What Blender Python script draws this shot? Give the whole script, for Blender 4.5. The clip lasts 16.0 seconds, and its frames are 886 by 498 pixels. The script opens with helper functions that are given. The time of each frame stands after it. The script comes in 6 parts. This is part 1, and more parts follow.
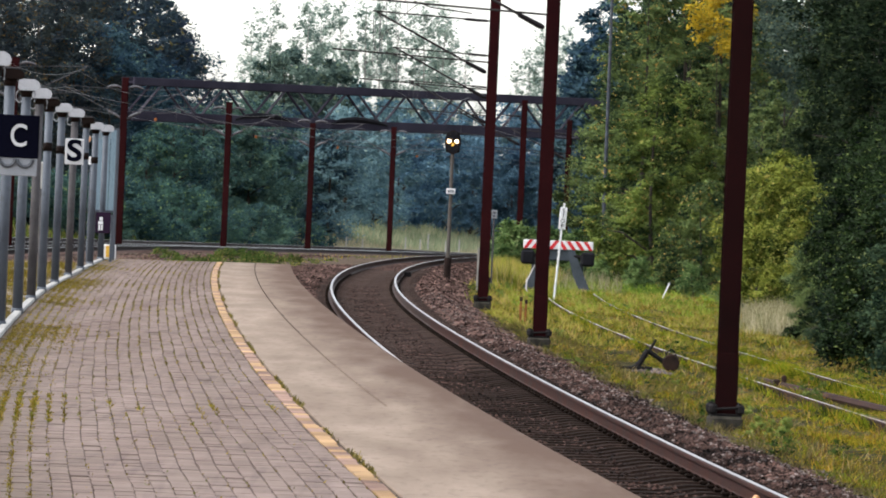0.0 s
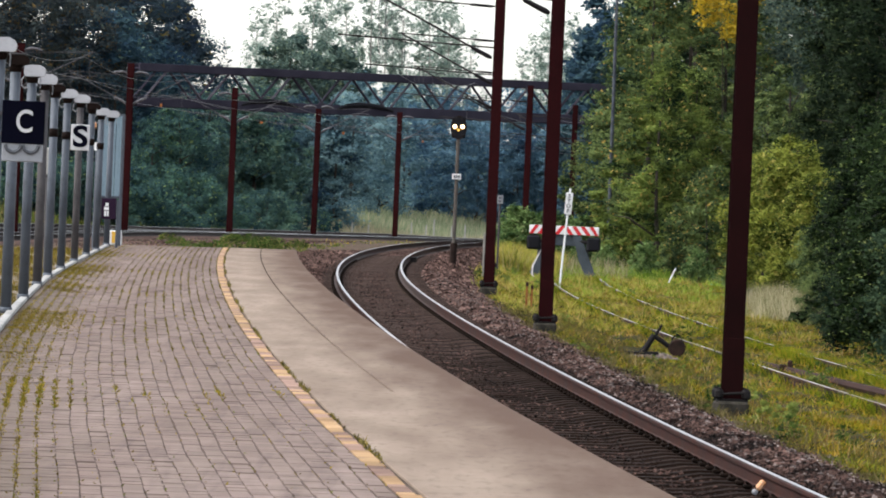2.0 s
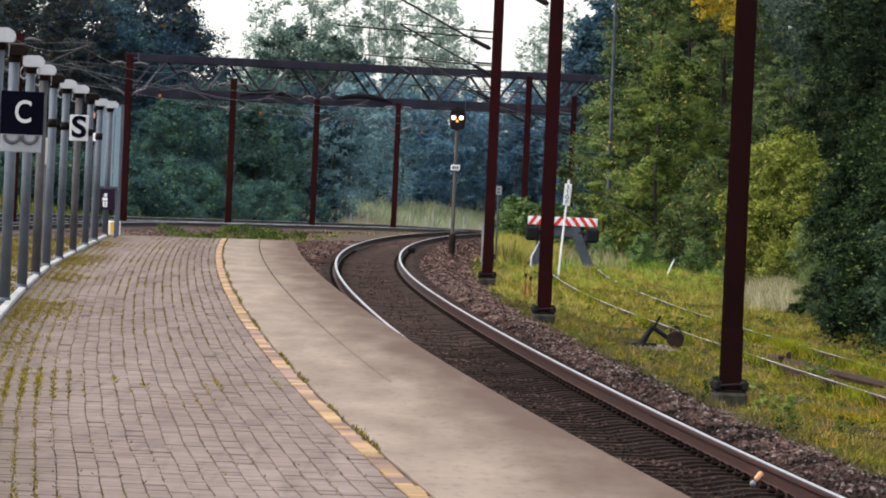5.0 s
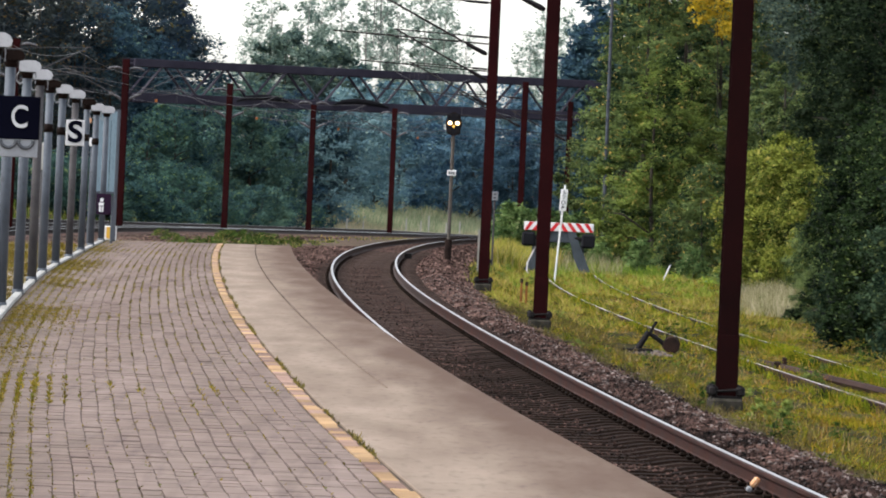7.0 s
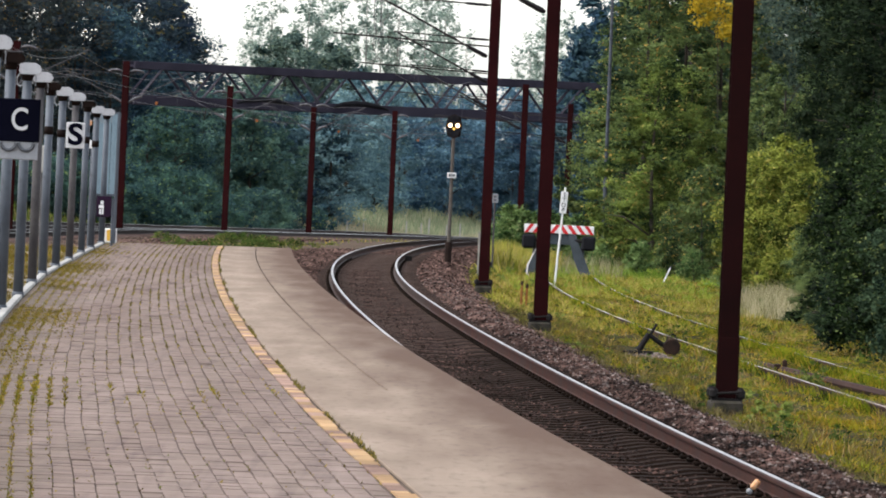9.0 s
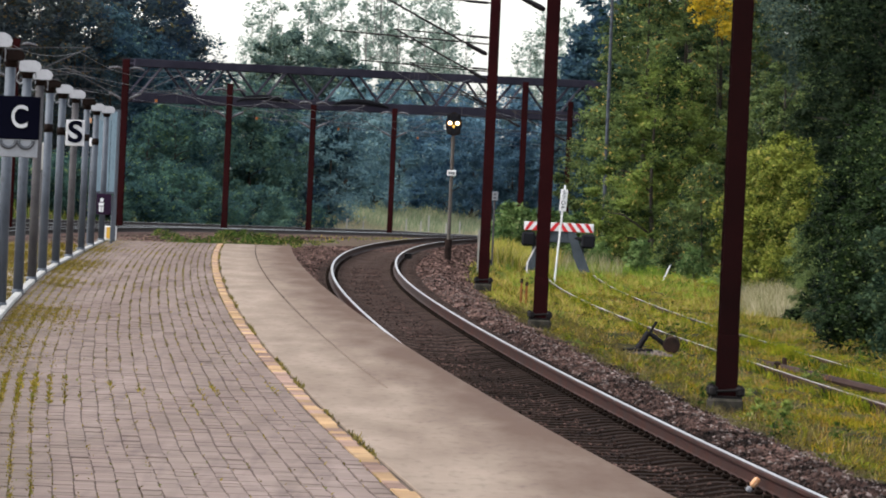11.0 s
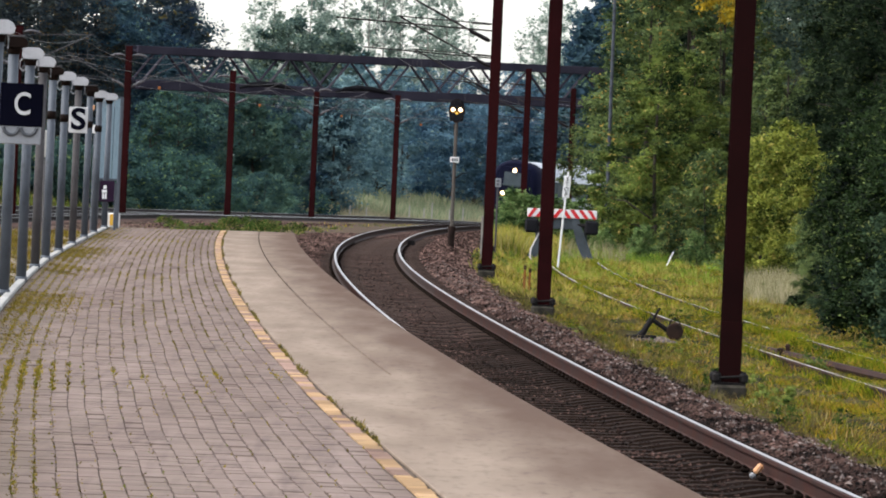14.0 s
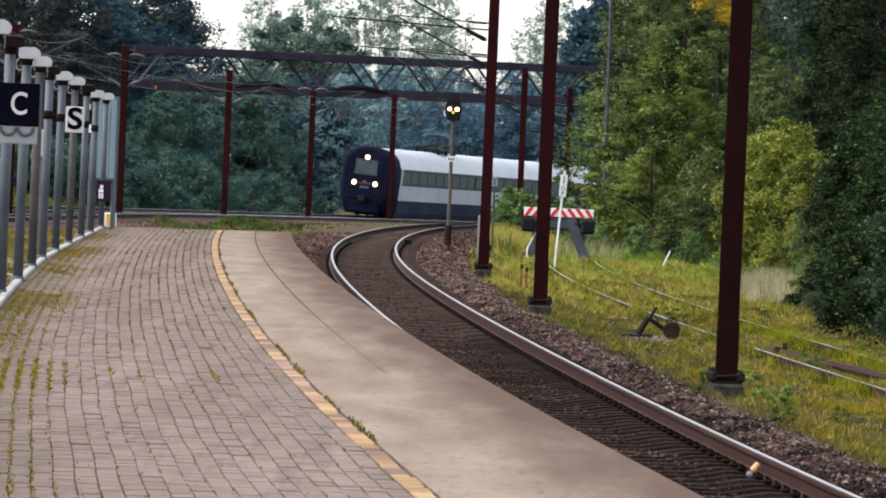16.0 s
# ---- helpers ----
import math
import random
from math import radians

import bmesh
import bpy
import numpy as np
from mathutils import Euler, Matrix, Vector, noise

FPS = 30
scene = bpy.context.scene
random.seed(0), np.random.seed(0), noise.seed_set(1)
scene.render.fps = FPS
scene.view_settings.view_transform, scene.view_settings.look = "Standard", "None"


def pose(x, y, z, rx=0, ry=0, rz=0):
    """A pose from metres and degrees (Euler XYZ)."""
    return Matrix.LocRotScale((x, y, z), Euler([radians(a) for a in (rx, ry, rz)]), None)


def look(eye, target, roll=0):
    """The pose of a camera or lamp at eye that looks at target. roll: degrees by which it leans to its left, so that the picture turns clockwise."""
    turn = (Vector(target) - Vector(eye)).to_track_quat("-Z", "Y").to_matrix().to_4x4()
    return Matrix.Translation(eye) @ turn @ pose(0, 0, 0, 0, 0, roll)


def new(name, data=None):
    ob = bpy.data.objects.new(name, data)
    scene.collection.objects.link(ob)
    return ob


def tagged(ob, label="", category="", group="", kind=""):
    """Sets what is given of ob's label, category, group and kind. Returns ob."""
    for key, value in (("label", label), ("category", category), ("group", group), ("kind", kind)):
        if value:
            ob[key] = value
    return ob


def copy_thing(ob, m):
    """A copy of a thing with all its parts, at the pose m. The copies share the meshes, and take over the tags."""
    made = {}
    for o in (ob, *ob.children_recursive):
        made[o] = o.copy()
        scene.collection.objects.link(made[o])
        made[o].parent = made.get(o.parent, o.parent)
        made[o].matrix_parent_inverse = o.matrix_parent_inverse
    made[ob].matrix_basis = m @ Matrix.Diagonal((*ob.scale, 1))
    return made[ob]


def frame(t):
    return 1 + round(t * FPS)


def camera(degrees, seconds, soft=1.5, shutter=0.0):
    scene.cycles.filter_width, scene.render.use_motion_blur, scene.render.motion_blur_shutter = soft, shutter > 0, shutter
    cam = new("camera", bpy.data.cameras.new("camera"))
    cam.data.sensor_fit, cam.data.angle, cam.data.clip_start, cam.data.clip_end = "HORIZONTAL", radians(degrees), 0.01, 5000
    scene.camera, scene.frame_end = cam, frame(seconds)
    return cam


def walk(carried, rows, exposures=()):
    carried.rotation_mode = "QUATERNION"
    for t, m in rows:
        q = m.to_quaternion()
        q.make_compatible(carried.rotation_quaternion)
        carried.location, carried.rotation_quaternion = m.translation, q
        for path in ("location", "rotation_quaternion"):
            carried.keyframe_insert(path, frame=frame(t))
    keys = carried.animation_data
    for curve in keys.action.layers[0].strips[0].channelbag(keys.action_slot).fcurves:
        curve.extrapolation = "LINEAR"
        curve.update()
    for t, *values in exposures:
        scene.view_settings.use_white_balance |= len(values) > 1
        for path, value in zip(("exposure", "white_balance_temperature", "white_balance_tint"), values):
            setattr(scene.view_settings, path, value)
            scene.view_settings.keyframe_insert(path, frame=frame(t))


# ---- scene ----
# Railway station seen through a long lens: island platform, curving track, approaching train.

# ---- camera ----
EYE = (0.0, 0.0, 2.35)
FOCAL = 10500.0
cam = camera(math.degrees(2 * math.atan(784 / FOCAL)), 16.0, soft=1.9)
BASE = look(EYE, (0, 1000, 2.35 - 1000 * 139.8 / FOCAL), 1.994)
# seconds, then the small sway of the held camera: sideways, upwards and roll
SWAY = [(0, -1.2, 32.3, -0.0012), (0.5, 5.9, 6.5, 0.0011), (1, 11.0, 6.1, 0.0003), (1.5, 7.9, 7.4, -0.0001),
        (2, 9.3, 6.5, -0.0025), (2.5, 6.2, 1.1, -0.0013), (3, 3.2, -6.3, -0.0021), (3.5, 4.4, -4.6, 0.0001),
        (4, 4.4, -10.4, -0.0014), (6.5, 8.9, -2.6, -0.0004), (7, 0, 0, 0), (7.5, 1.9, -1.3, -0.0014),
        (8, 9.3, -1.8, -0.0019), (8.5, -1.1, 5.0, -0.0016), (9, 0.4, 4.2, -0.0003), (11.5, 0, -0.1, 0.0001),
        (12, -1.0, 1.8, -0.0019), (12.5, 0, -2.8, -0.0012), (13, -2.9, 0.9, -0.0006), (13.5, -2.0, -2.6, -0.0023),
        (14, 5.7, -23.4, -0.0009), (14.5, 1.1, -19.2, -0.0046), (15, 7.0, -12.0, -0.0005),
        (15.5, 6.2, -23.5, -0.0006), (16, -0.1, -24.8, -0.0022)]
walk(cam, [(t, BASE @ Matrix.Rotation(b / FOCAL, 4, "X") @ Matrix.Rotation(a / FOCAL, 4, "Y") @ Matrix.Rotation(r, 4, "Z"))
           for t, a, b, r in SWAY], exposures=[(0, 1.48), (4, 1.46), (9, 1.46), (11.5, 1.42), (13.5, 1.43), (16, 1.46)])

# ---- world and sun ----
world = bpy.data.worlds.new("world")
scene.world = world
world.use_nodes = True
wn, wl = world.node_tree.nodes, world.node_tree.links
sky = wn.new("ShaderNodeTexSky")
sky.sky_type, sky.sun_disc = "NISHITA", False
sky.sun_elevation, sky.sun_rotation = radians(48), radians(-100)
sky.air_density, sky.dust_density, sky.ozone_density = 1.0, 1.5, 1.0
soft_sky = wn.new("ShaderNodeHueSaturation")
soft_sky.inputs["Saturation"].default_value = 0.31
wl.new(sky.outputs[0], soft_sky.inputs["Color"])
wl.new(soft_sky.outputs[0], wn["Background"].inputs[0])
wn["Background"].inputs[1].default_value = 0.15
sun = new("sun", bpy.data.lights.new("sun", "SUN"))
sun.data.energy, sun.data.angle, sun.data.color = 1.0, radians(20), (1.0, 0.95, 0.88)
az = radians(-100)
sun.matrix_world = look((60 * math.sin(az), 60 * math.cos(az), 66), (0, 0, 0))

# ---- the line of the track: every place is given as offset u from its centre, way y along it, height h ----
KNOTS = [-0.0007, -0.0003, -0.0004, -0.0009, -0.0009, -0.0008, -0.0008, -0.0007, -0.0006, -0.0005, -0.0005, -0.0005]
_s = np.arange(-160, 1800, 0.5)
_k = np.interp(_s, np.linspace(0, 340, 12), KNOTS)
_i0 = 320
_a = np.cumsum(_k * 0.5)
_a += 1.6354 - _a[_i0]
_x, _y = np.cumsum(np.cos(_a) * 0.5), np.cumsum(np.sin(_a) * 0.5)
_x += 2.955 - 0.7525 - _x[_i0]
_y += 42.33 - _y[_i0]
MAIN, SECOND = -13.5, -18.0          # offsets of the two through tracks
PLAT = 0.643                         # platform height over the rails
PLAT_END = 125.0


def XC(y):
    return np.interp(y, _y, _x)


def HEAD(y):
    """Turn about z of the line's direction against +y."""
    return np.interp(y, _y, _a) - math.pi / 2


def G(y):
    """The gradient: level along the platform, then falling away."""
    y = np.asarray(y, float)
    z = np.where(y < 140, 0.0, -3.7e-5 * (np.minimum(y, 250) - 140) ** 2)
    return z - np.clip(y - 250, 0, 90) * 0.0100 - np.clip(y - 340, 0, 40) * 0.0165 - np.clip(y - 380, 0, 900) * 0.004


def BEND(u, y):
    """The two through tracks turn away more sharply than the platform track beyond the last masts."""
    q = np.clip(np.asarray(y, float) - 275, 0, 130)
    b = 0.0009 * q * q + 0.0018 * 130 * np.clip(np.asarray(y, float) - 405, 0, None)
    return float(b) * max(0.0, min(1.0, (-9.0 - u) / 3.0))


def P(u, y, h=0.0):
    return Vector((float(XC(y)) + u + BEND(u, y), y, float(G(y)) + h))


def siding_u(y):
    return 6.55 - 0.011 * (y - 85.6)


# ---- mesh helpers ----
class MB:
    """Collects vertices and faces of one mesh."""

    def __init__(self):
        self.v, self.f = [], []

    def add(self, verts, faces):
        n = len(self.v)
        self.v += [tuple(p) for p in verts]
        self.f += [tuple(i + n for i in q) for q in faces]
        return self

    def box(self, c, size, m=None, ch=0.0):
        """A box with chamfered edges of width ch."""
        hx, hy, hz = (s / 2 for s in size)
        ch = min(ch, hx * 0.9, hy * 0.9, hz * 0.9)
        c = Vector(c)
        if ch <= 0:
            vs = [Vector((x, y, z)) for x in (-hx, hx) for y in (-hy, hy) for z in (-hz, hz)]
            fs = [(0, 1, 3, 2), (4, 6, 7, 5), (0, 4, 5, 1), (2, 3, 7, 6), (0, 2, 6, 4), (1, 5, 7, 3)]
        else:
            vs, idx = [], {}
            for sx in (-1, 1):
                for sy in (-1, 1):
                    for sz in (-1, 1):
                        for ax in range(3):
                            d = [hx - ch, hy - ch, hz - ch]
                            d[ax] += ch
                            idx[(sx, sy, sz, ax)] = len(vs)
                            vs.append(Vector((sx * d[0], sy * d[1], sz * d[2])))
            fs = []
            for ax in range(3):
                b, cc = (ax + 1) % 3, (ax + 2) % 3
                for s in (-1, 1):
                    q = []
                    for sb, sc in ((-1, -1), (1, -1), (1, 1), (-1, 1)):
                        k = [0, 0, 0]
                        k[ax], k[b], k[cc] = s, sb, sc
                        q.append(idx[(*k, ax)])
                    fs.append(tuple(q if s > 0 else q[::-1]))
                for sb in (-1, 1):
                    for sc in (-1, 1):
                        k0, k1 = [0, 0, 0], [0, 0, 0]
                        k0[ax], k1[ax] = -1, 1
                        k0[b] = k1[b] = sb
                        k0[cc] = k1[cc] = sc
                        q = [idx[(*k0, b)], idx[(*k1, b)], idx[(*k1, cc)], idx[(*k0, cc)]]
                        fs.append(tuple(q if sb * sc > 0 else q[::-1]))
            for sx in (-1, 1):
                for sy in (-1, 1):
                    for sz in (-1, 1):
                        q = [idx[(sx, sy, sz, a)] for a in range(3)]
                        fs.append(tuple(q if sx * sy * sz > 0 else q[::-1]))
        if m is not None:
            vs = [m @ p for p in vs]
        return self.add([c + p for p in vs], fs)

    def tube(self, pts, r, n=8, cap=True):
        """A round bar through points; r a number or one for each point."""
        pts = [Vector(p) for p in pts]
        rs = r if isinstance(r, (list, tuple)) else [r] * len(pts)
        vs, fs = [], []
        for i, p in enumerate(pts):
            d = (pts[min(i + 1, len(pts) - 1)] - pts[max(i - 1, 0)]).normalized()
            q = d.to_track_quat("Z", "Y")
            for j in range(n):
                a = 2 * math.pi * j / n
                vs.append(p + q @ Vector((math.cos(a) * rs[i], math.sin(a) * rs[i], 0)))
        for i in range(len(pts) - 1):
            for j in range(n):
                fs.append((i * n + j, i * n + (j + 1) % n, (i + 1) * n + (j + 1) % n, (i + 1) * n + j))
        if cap:
            fs.append(tuple(range(n))[::-1])
            fs.append(tuple((len(pts) - 1) * n + j for j in range(n)))
        return self.add(vs, fs)

    def prism(self, outline, depth, m):
        """An outline in x and z, thick along y from 0 to depth, placed by the matrix m."""
        n = len(outline)
        vs = [m @ Vector((x, 0, z)) for x, z in outline] + [m @ Vector((x, depth, z)) for x, z in outline]
        fs = [tuple(range(n)), tuple(range(2 * n - 1, n - 1, -1))]
        fs += [(i, n + i, n + (i + 1) % n, (i + 1) % n) for i in range(n)]
        return self.add(vs, fs)

    def sweep(self, profile, ys, closed=True, uf=None, hf=None):
        """A profile of (u, h) carried along the line through the ways ys."""
        n = len(profile)
        vs = [P(u + (uf(y) if uf else 0), y, h + (hf(y) if hf else 0)) for y in ys for u, h in profile]
        fs = []
        for i in range(len(ys) - 1):
            for j in range(n if closed else n - 1):
                k = (j + 1) % n
                fs.append((i * n + j, i * n + k, (i + 1) * n + k, (i + 1) * n + j))
        if closed:
            fs.append(tuple(range(n))[::-1])
            fs.append(tuple((len(ys) - 1) * n + j for j in range(n)))
        return self.add(vs, fs)

    def mesh(self, name, mat, smooth=False):
        me = bpy.data.meshes.new(name)
        me.from_pydata(self.v, [], self.f)
        me.validate()
        if mat:
            me.materials.append(mat)
        if smooth:
            me.polygons.foreach_set("use_smooth", [True] * len(me.polygons))
        return me


def flat_mesh(name, verts, faces, mat):
    """A mesh from arrays of vertices and of equal faces."""
    me = bpy.data.meshes.new(name)
    verts, faces = np.asarray(verts, np.float32), np.asarray(faces, np.int32)
    n = faces.shape[1]
    me.vertices.add(len(verts))
    me.vertices.foreach_set("co", verts.ravel())
    me.loops.add(faces.size)
    me.loops.foreach_set("vertex_index", faces.ravel())
    me.polygons.add(len(faces))
    me.polygons.foreach_set("loop_start", np.arange(0, faces.size, n, dtype=np.int32))
    me.update(calc_edges=True)
    me.shade_flat()
    me.materials.append(mat)
    return me


def part(name, mb, mat, parent=None, label="", smooth=False, m=None):
    ob = new(name, mb.mesh(name, mat, smooth) if isinstance(mb, MB) else mb)
    if parent is not None:
        ob.parent = parent
    if m is not None:
        ob.matrix_basis = m
    if label:
        ob["label"] = label
    return ob


def thing(name, label, category, m=None, group="", kind=""):
    ob = new(name)
    ob.empty_display_size = 0.3
    if m is not None:
        ob.matrix_basis = m
    return tagged(ob, label, category, group, kind)


def at(u, y, h=0.0, turn=0.0):
    """Pose on the line, turned with it."""
    return Matrix.Translation(P(u, y, h)) @ Matrix.Rotation(float(HEAD(y)) + turn, 4, "Z")


PLUMB = radians(0.6)                 # uprights stand plumb, the tracks and platform fall a little to one side


def upright(u, y, h=0.0):
    """Pose of an upright thing on the line."""
    return at(u, y, h) @ Matrix.Rotation(PLUMB, 4, "Y")


ID = Matrix.Identity(4)


# ---- materials ----
def material(name, col_a, col_b, rough=0.8, scale=4.0, metal=0.0, bump=0.2, fine=40.0, col_c=None, per=None, spread=0.15,
             coords="Object", stretch=None, spec=0.15, blotch=0.5):
    """Two colours mixed by a broad noise, a third in fine grain, variation for each object or island, fine relief."""
    mat = bpy.data.materials.new(name)
    mat.use_nodes = True
    nt = mat.node_tree
    n, l = nt.nodes, nt.links
    bsdf = n["Principled BSDF"]
    bsdf.inputs["Roughness"].default_value, bsdf.inputs["Metallic"].default_value = rough, metal
    bsdf.inputs["Specular IOR Level"].default_value = spec
    tc = n.new("ShaderNodeTexCoord")
    if coords == "World":
        vec = n.new("ShaderNodeNewGeometry").outputs["Position"]
    else:
        vec = tc.outputs[coords]
    if stretch:
        mp = n.new("ShaderNodeMapping")
        mp.inputs["Scale"].default_value = stretch
        l.new(vec, mp.inputs["Vector"])
        vec = mp.outputs[0]
    big, small = n.new("ShaderNodeTexNoise"), n.new("ShaderNodeTexNoise")
    big.inputs["Scale"].default_value, small.inputs["Scale"].default_value = scale, fine
    big.inputs["Detail"].default_value, small.inputs["Detail"].default_value = 5, 4
    l.new(vec, big.inputs["Vector"])
    l.new(vec, small.inputs["Vector"])
    ramp = n.new("ShaderNodeValToRGB")
    ramp.color_ramp.elements[0].position, ramp.color_ramp.elements[1].position = 0.5 - blotch * 0.4, 0.5 + blotch * 0.4
    ramp.color_ramp.elements[0].color, ramp.color_ramp.elements[1].color = (*col_a, 1), (*col_b, 1)
    l.new(big.outputs["Fac"], ramp.inputs[0])
    col = ramp.outputs[0]
    mix = n.new("ShaderNodeMix")
    mix.data_type = "RGBA"
    gr = n.new("ShaderNodeMapRange")
    gr.inputs[1].default_value, gr.inputs[2].default_value = 0.52, 0.75
    gr.inputs[4].default_value = 0.6
    l.new(small.outputs["Fac"], gr.inputs[0])
    l.new(gr.outputs[0], mix.inputs["Factor"])
    l.new(col, mix.inputs["A"])
    mix.inputs["B"].default_value = (*(col_c or tuple(0.7 * c for c in col_a)), 1)
    col = mix.outputs["Result"]
    if per:
        hsv = n.new("ShaderNodeHueSaturation")
        src = n.new("ShaderNodeObjectInfo").outputs["Random"] if per == "object" else n.new("ShaderNodeNewGeometry").outputs["Random Per Island"]
        mr = n.new("ShaderNodeMapRange")
        mr.inputs[3].default_value, mr.inputs[4].default_value = 1 - spread, 1 + spread
        l.new(src, mr.inputs[0])
        l.new(mr.outputs[0], hsv.inputs["Value"])
        l.new(col, hsv.inputs["Color"])
        col = hsv.outputs[0]
    l.new(col, bsdf.inputs["Base Color"])
    rr = n.new("ShaderNodeMapRange")
    rr.inputs[3].default_value, rr.inputs[4].default_value = max(0.02, rough - 0.12), min(1, rough + 0.12)
    l.new(big.outputs["Fac"], rr.inputs[0])
    l.new(rr.outputs[0], bsdf.inputs["Roughness"])
    if bump:
        bp = n.new("ShaderNodeBump")
        bp.inputs["Strength"].default_value, bp.inputs["Distance"].default_value = bump, 0.01
        l.new(small.outputs["Fac"], bp.inputs["Height"])
        l.new(bp.outputs[0], bsdf.inputs["Normal"])
    return mat


def leaf_material(name, dark, light, accent, amount=0.12, clear=0.35, gloss=0.012, size=0.55, each=0.5, lo=0.52, hi=0.90):
    """Leaves: colour varies by leaf and crown, clump shade painted in, some light passes through."""
    mat = bpy.data.materials.new(name)
    mat.use_nodes = True
    nt = mat.node_tree
    n, l = nt.nodes, nt.links
    n.remove(n["Principled BSDF"])
    geo = n.new("ShaderNodeNewGeometry")
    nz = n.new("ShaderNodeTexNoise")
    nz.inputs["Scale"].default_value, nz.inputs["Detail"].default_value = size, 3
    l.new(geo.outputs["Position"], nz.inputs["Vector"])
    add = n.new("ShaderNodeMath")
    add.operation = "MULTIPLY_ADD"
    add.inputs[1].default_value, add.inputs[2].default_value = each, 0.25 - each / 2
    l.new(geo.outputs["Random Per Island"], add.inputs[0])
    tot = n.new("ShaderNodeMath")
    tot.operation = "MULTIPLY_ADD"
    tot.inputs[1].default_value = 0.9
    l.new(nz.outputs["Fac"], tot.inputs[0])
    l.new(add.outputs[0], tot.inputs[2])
    # dark end stands for shade between clumps, light end for lit leaves
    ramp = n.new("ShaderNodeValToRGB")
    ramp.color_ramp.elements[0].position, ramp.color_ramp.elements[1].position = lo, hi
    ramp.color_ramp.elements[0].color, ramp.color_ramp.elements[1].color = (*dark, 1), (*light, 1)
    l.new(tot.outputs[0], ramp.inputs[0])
    pick = n.new("ShaderNodeMath")
    pick.operation = "LESS_THAN"
    pick.inputs[1].default_value = amount
    rnd = n.new("ShaderNodeMath")
    rnd.operation = "FRACT"
    k = n.new("ShaderNodeMath")
    k.operation = "MULTIPLY"
    k.inputs[1].default_value = 17.31
    l.new(geo.outputs["Random Per Island"], k.inputs[0])
    l.new(k.outputs[0], rnd.inputs[0])
    l.new(rnd.outputs[0], pick.inputs[0])
    mix = n.new("ShaderNodeMix")
    mix.data_type = "RGBA"
    l.new(pick.outputs[0], mix.inputs["Factor"])
    l.new(ramp.outputs[0], mix.inputs["A"])
    mix.inputs["B"].default_value = (*accent, 1)
    dif, tra = n.new("ShaderNodeBsdfDiffuse"), n.new("ShaderNodeBsdfTranslucent")
    l.new(mix.outputs["Result"], dif.inputs[0])
    l.new(mix.outputs["Result"], tra.inputs[0])
    ms = n.new("ShaderNodeMixShader")
    ms.inputs[0].default_value = clear
    l.new(dif.outputs[0], ms.inputs[1])
    l.new(tra.outputs[0], ms.inputs[2])
    gl, shine = n.new("ShaderNodeBsdfGlossy"), n.new("ShaderNodeMixShader")
    gl.inputs["Roughness"].default_value = 0.45
    shine.inputs[0].default_value = gloss
    l.new(ms.outputs[0], shine.inputs[1])
    l.new(gl.outputs[0], shine.inputs[2])
    l.new(shine.outputs[0], n["Material Output"].inputs[0])
    return mat


def glow(name, col, strength):
    mat = bpy.data.materials.new(name)
    mat.use_nodes = True
    b = mat.node_tree.nodes["Principled BSDF"]
    b.inputs["Base Color"].default_value = (*col, 1)
    b.inputs["Emission Color"].default_value = (*col, 1)
    b.inputs["Emission Strength"].default_value = strength
    return mat


M = {}
M["slab"] = material("slab_concrete", (0.192, 0.146, 0.114), (0.284, 0.227, 0.181), 0.85, 1.9, fine=14, bump=0.4, coords="World",
                     col_c=(0.135, 0.100, 0.082), per="object", spread=0.03, stretch=(1.0, 0.22, 1.0), spec=0.02, blotch=0.55)


def add_dust_shade(mat, tint):
    """Dust, dirt, painted shade: one colour where the mesh says so, with a ragged edge."""
    n, l = mat.node_tree.nodes, mat.node_tree.links
    bsdf = n["Principled BSDF"]
    src = bsdf.inputs["Base Color"].links[0].from_socket
    at_ = n.new("ShaderNodeAttribute")
    at_.attribute_name = "dust_shade"
    nz = n.new("ShaderNodeTexNoise")
    nz.inputs["Scale"].default_value, nz.inputs["Detail"].default_value = 1.6, 8
    pos = n.new("ShaderNodeMapping")
    pos.inputs["Scale"].default_value = (1.5, 0.20, 1.0)
    l.new(n.new("ShaderNodeNewGeometry").outputs["Position"], pos.inputs["Vector"])
    l.new(pos.outputs[0], nz.inputs["Vector"])
    sm = n.new("ShaderNodeMath")
    sm.operation = "MULTIPLY_ADD"
    sm.inputs[1].default_value = 1.3
    l.new(nz.outputs["Fac"], sm.inputs[0])
    l.new(at_.outputs["Fac"], sm.inputs[2])
    mr = n.new("ShaderNodeMapRange")
    mr.inputs[1].default_value, mr.inputs[2].default_value, mr.inputs[4].default_value = 0.6, 1.65, 0.95
    l.new(sm.outputs[0], mr.inputs[0])
    mix = n.new("ShaderNodeMix")
    mix.data_type = "RGBA"
    l.new(mr.outputs[0], mix.inputs["Factor"])
    l.new(src, mix.inputs["A"])
    mix.inputs["B"].default_value = (*tint, 1)
    l.new(mix.outputs["Result"], bsdf.inputs["Base Color"])


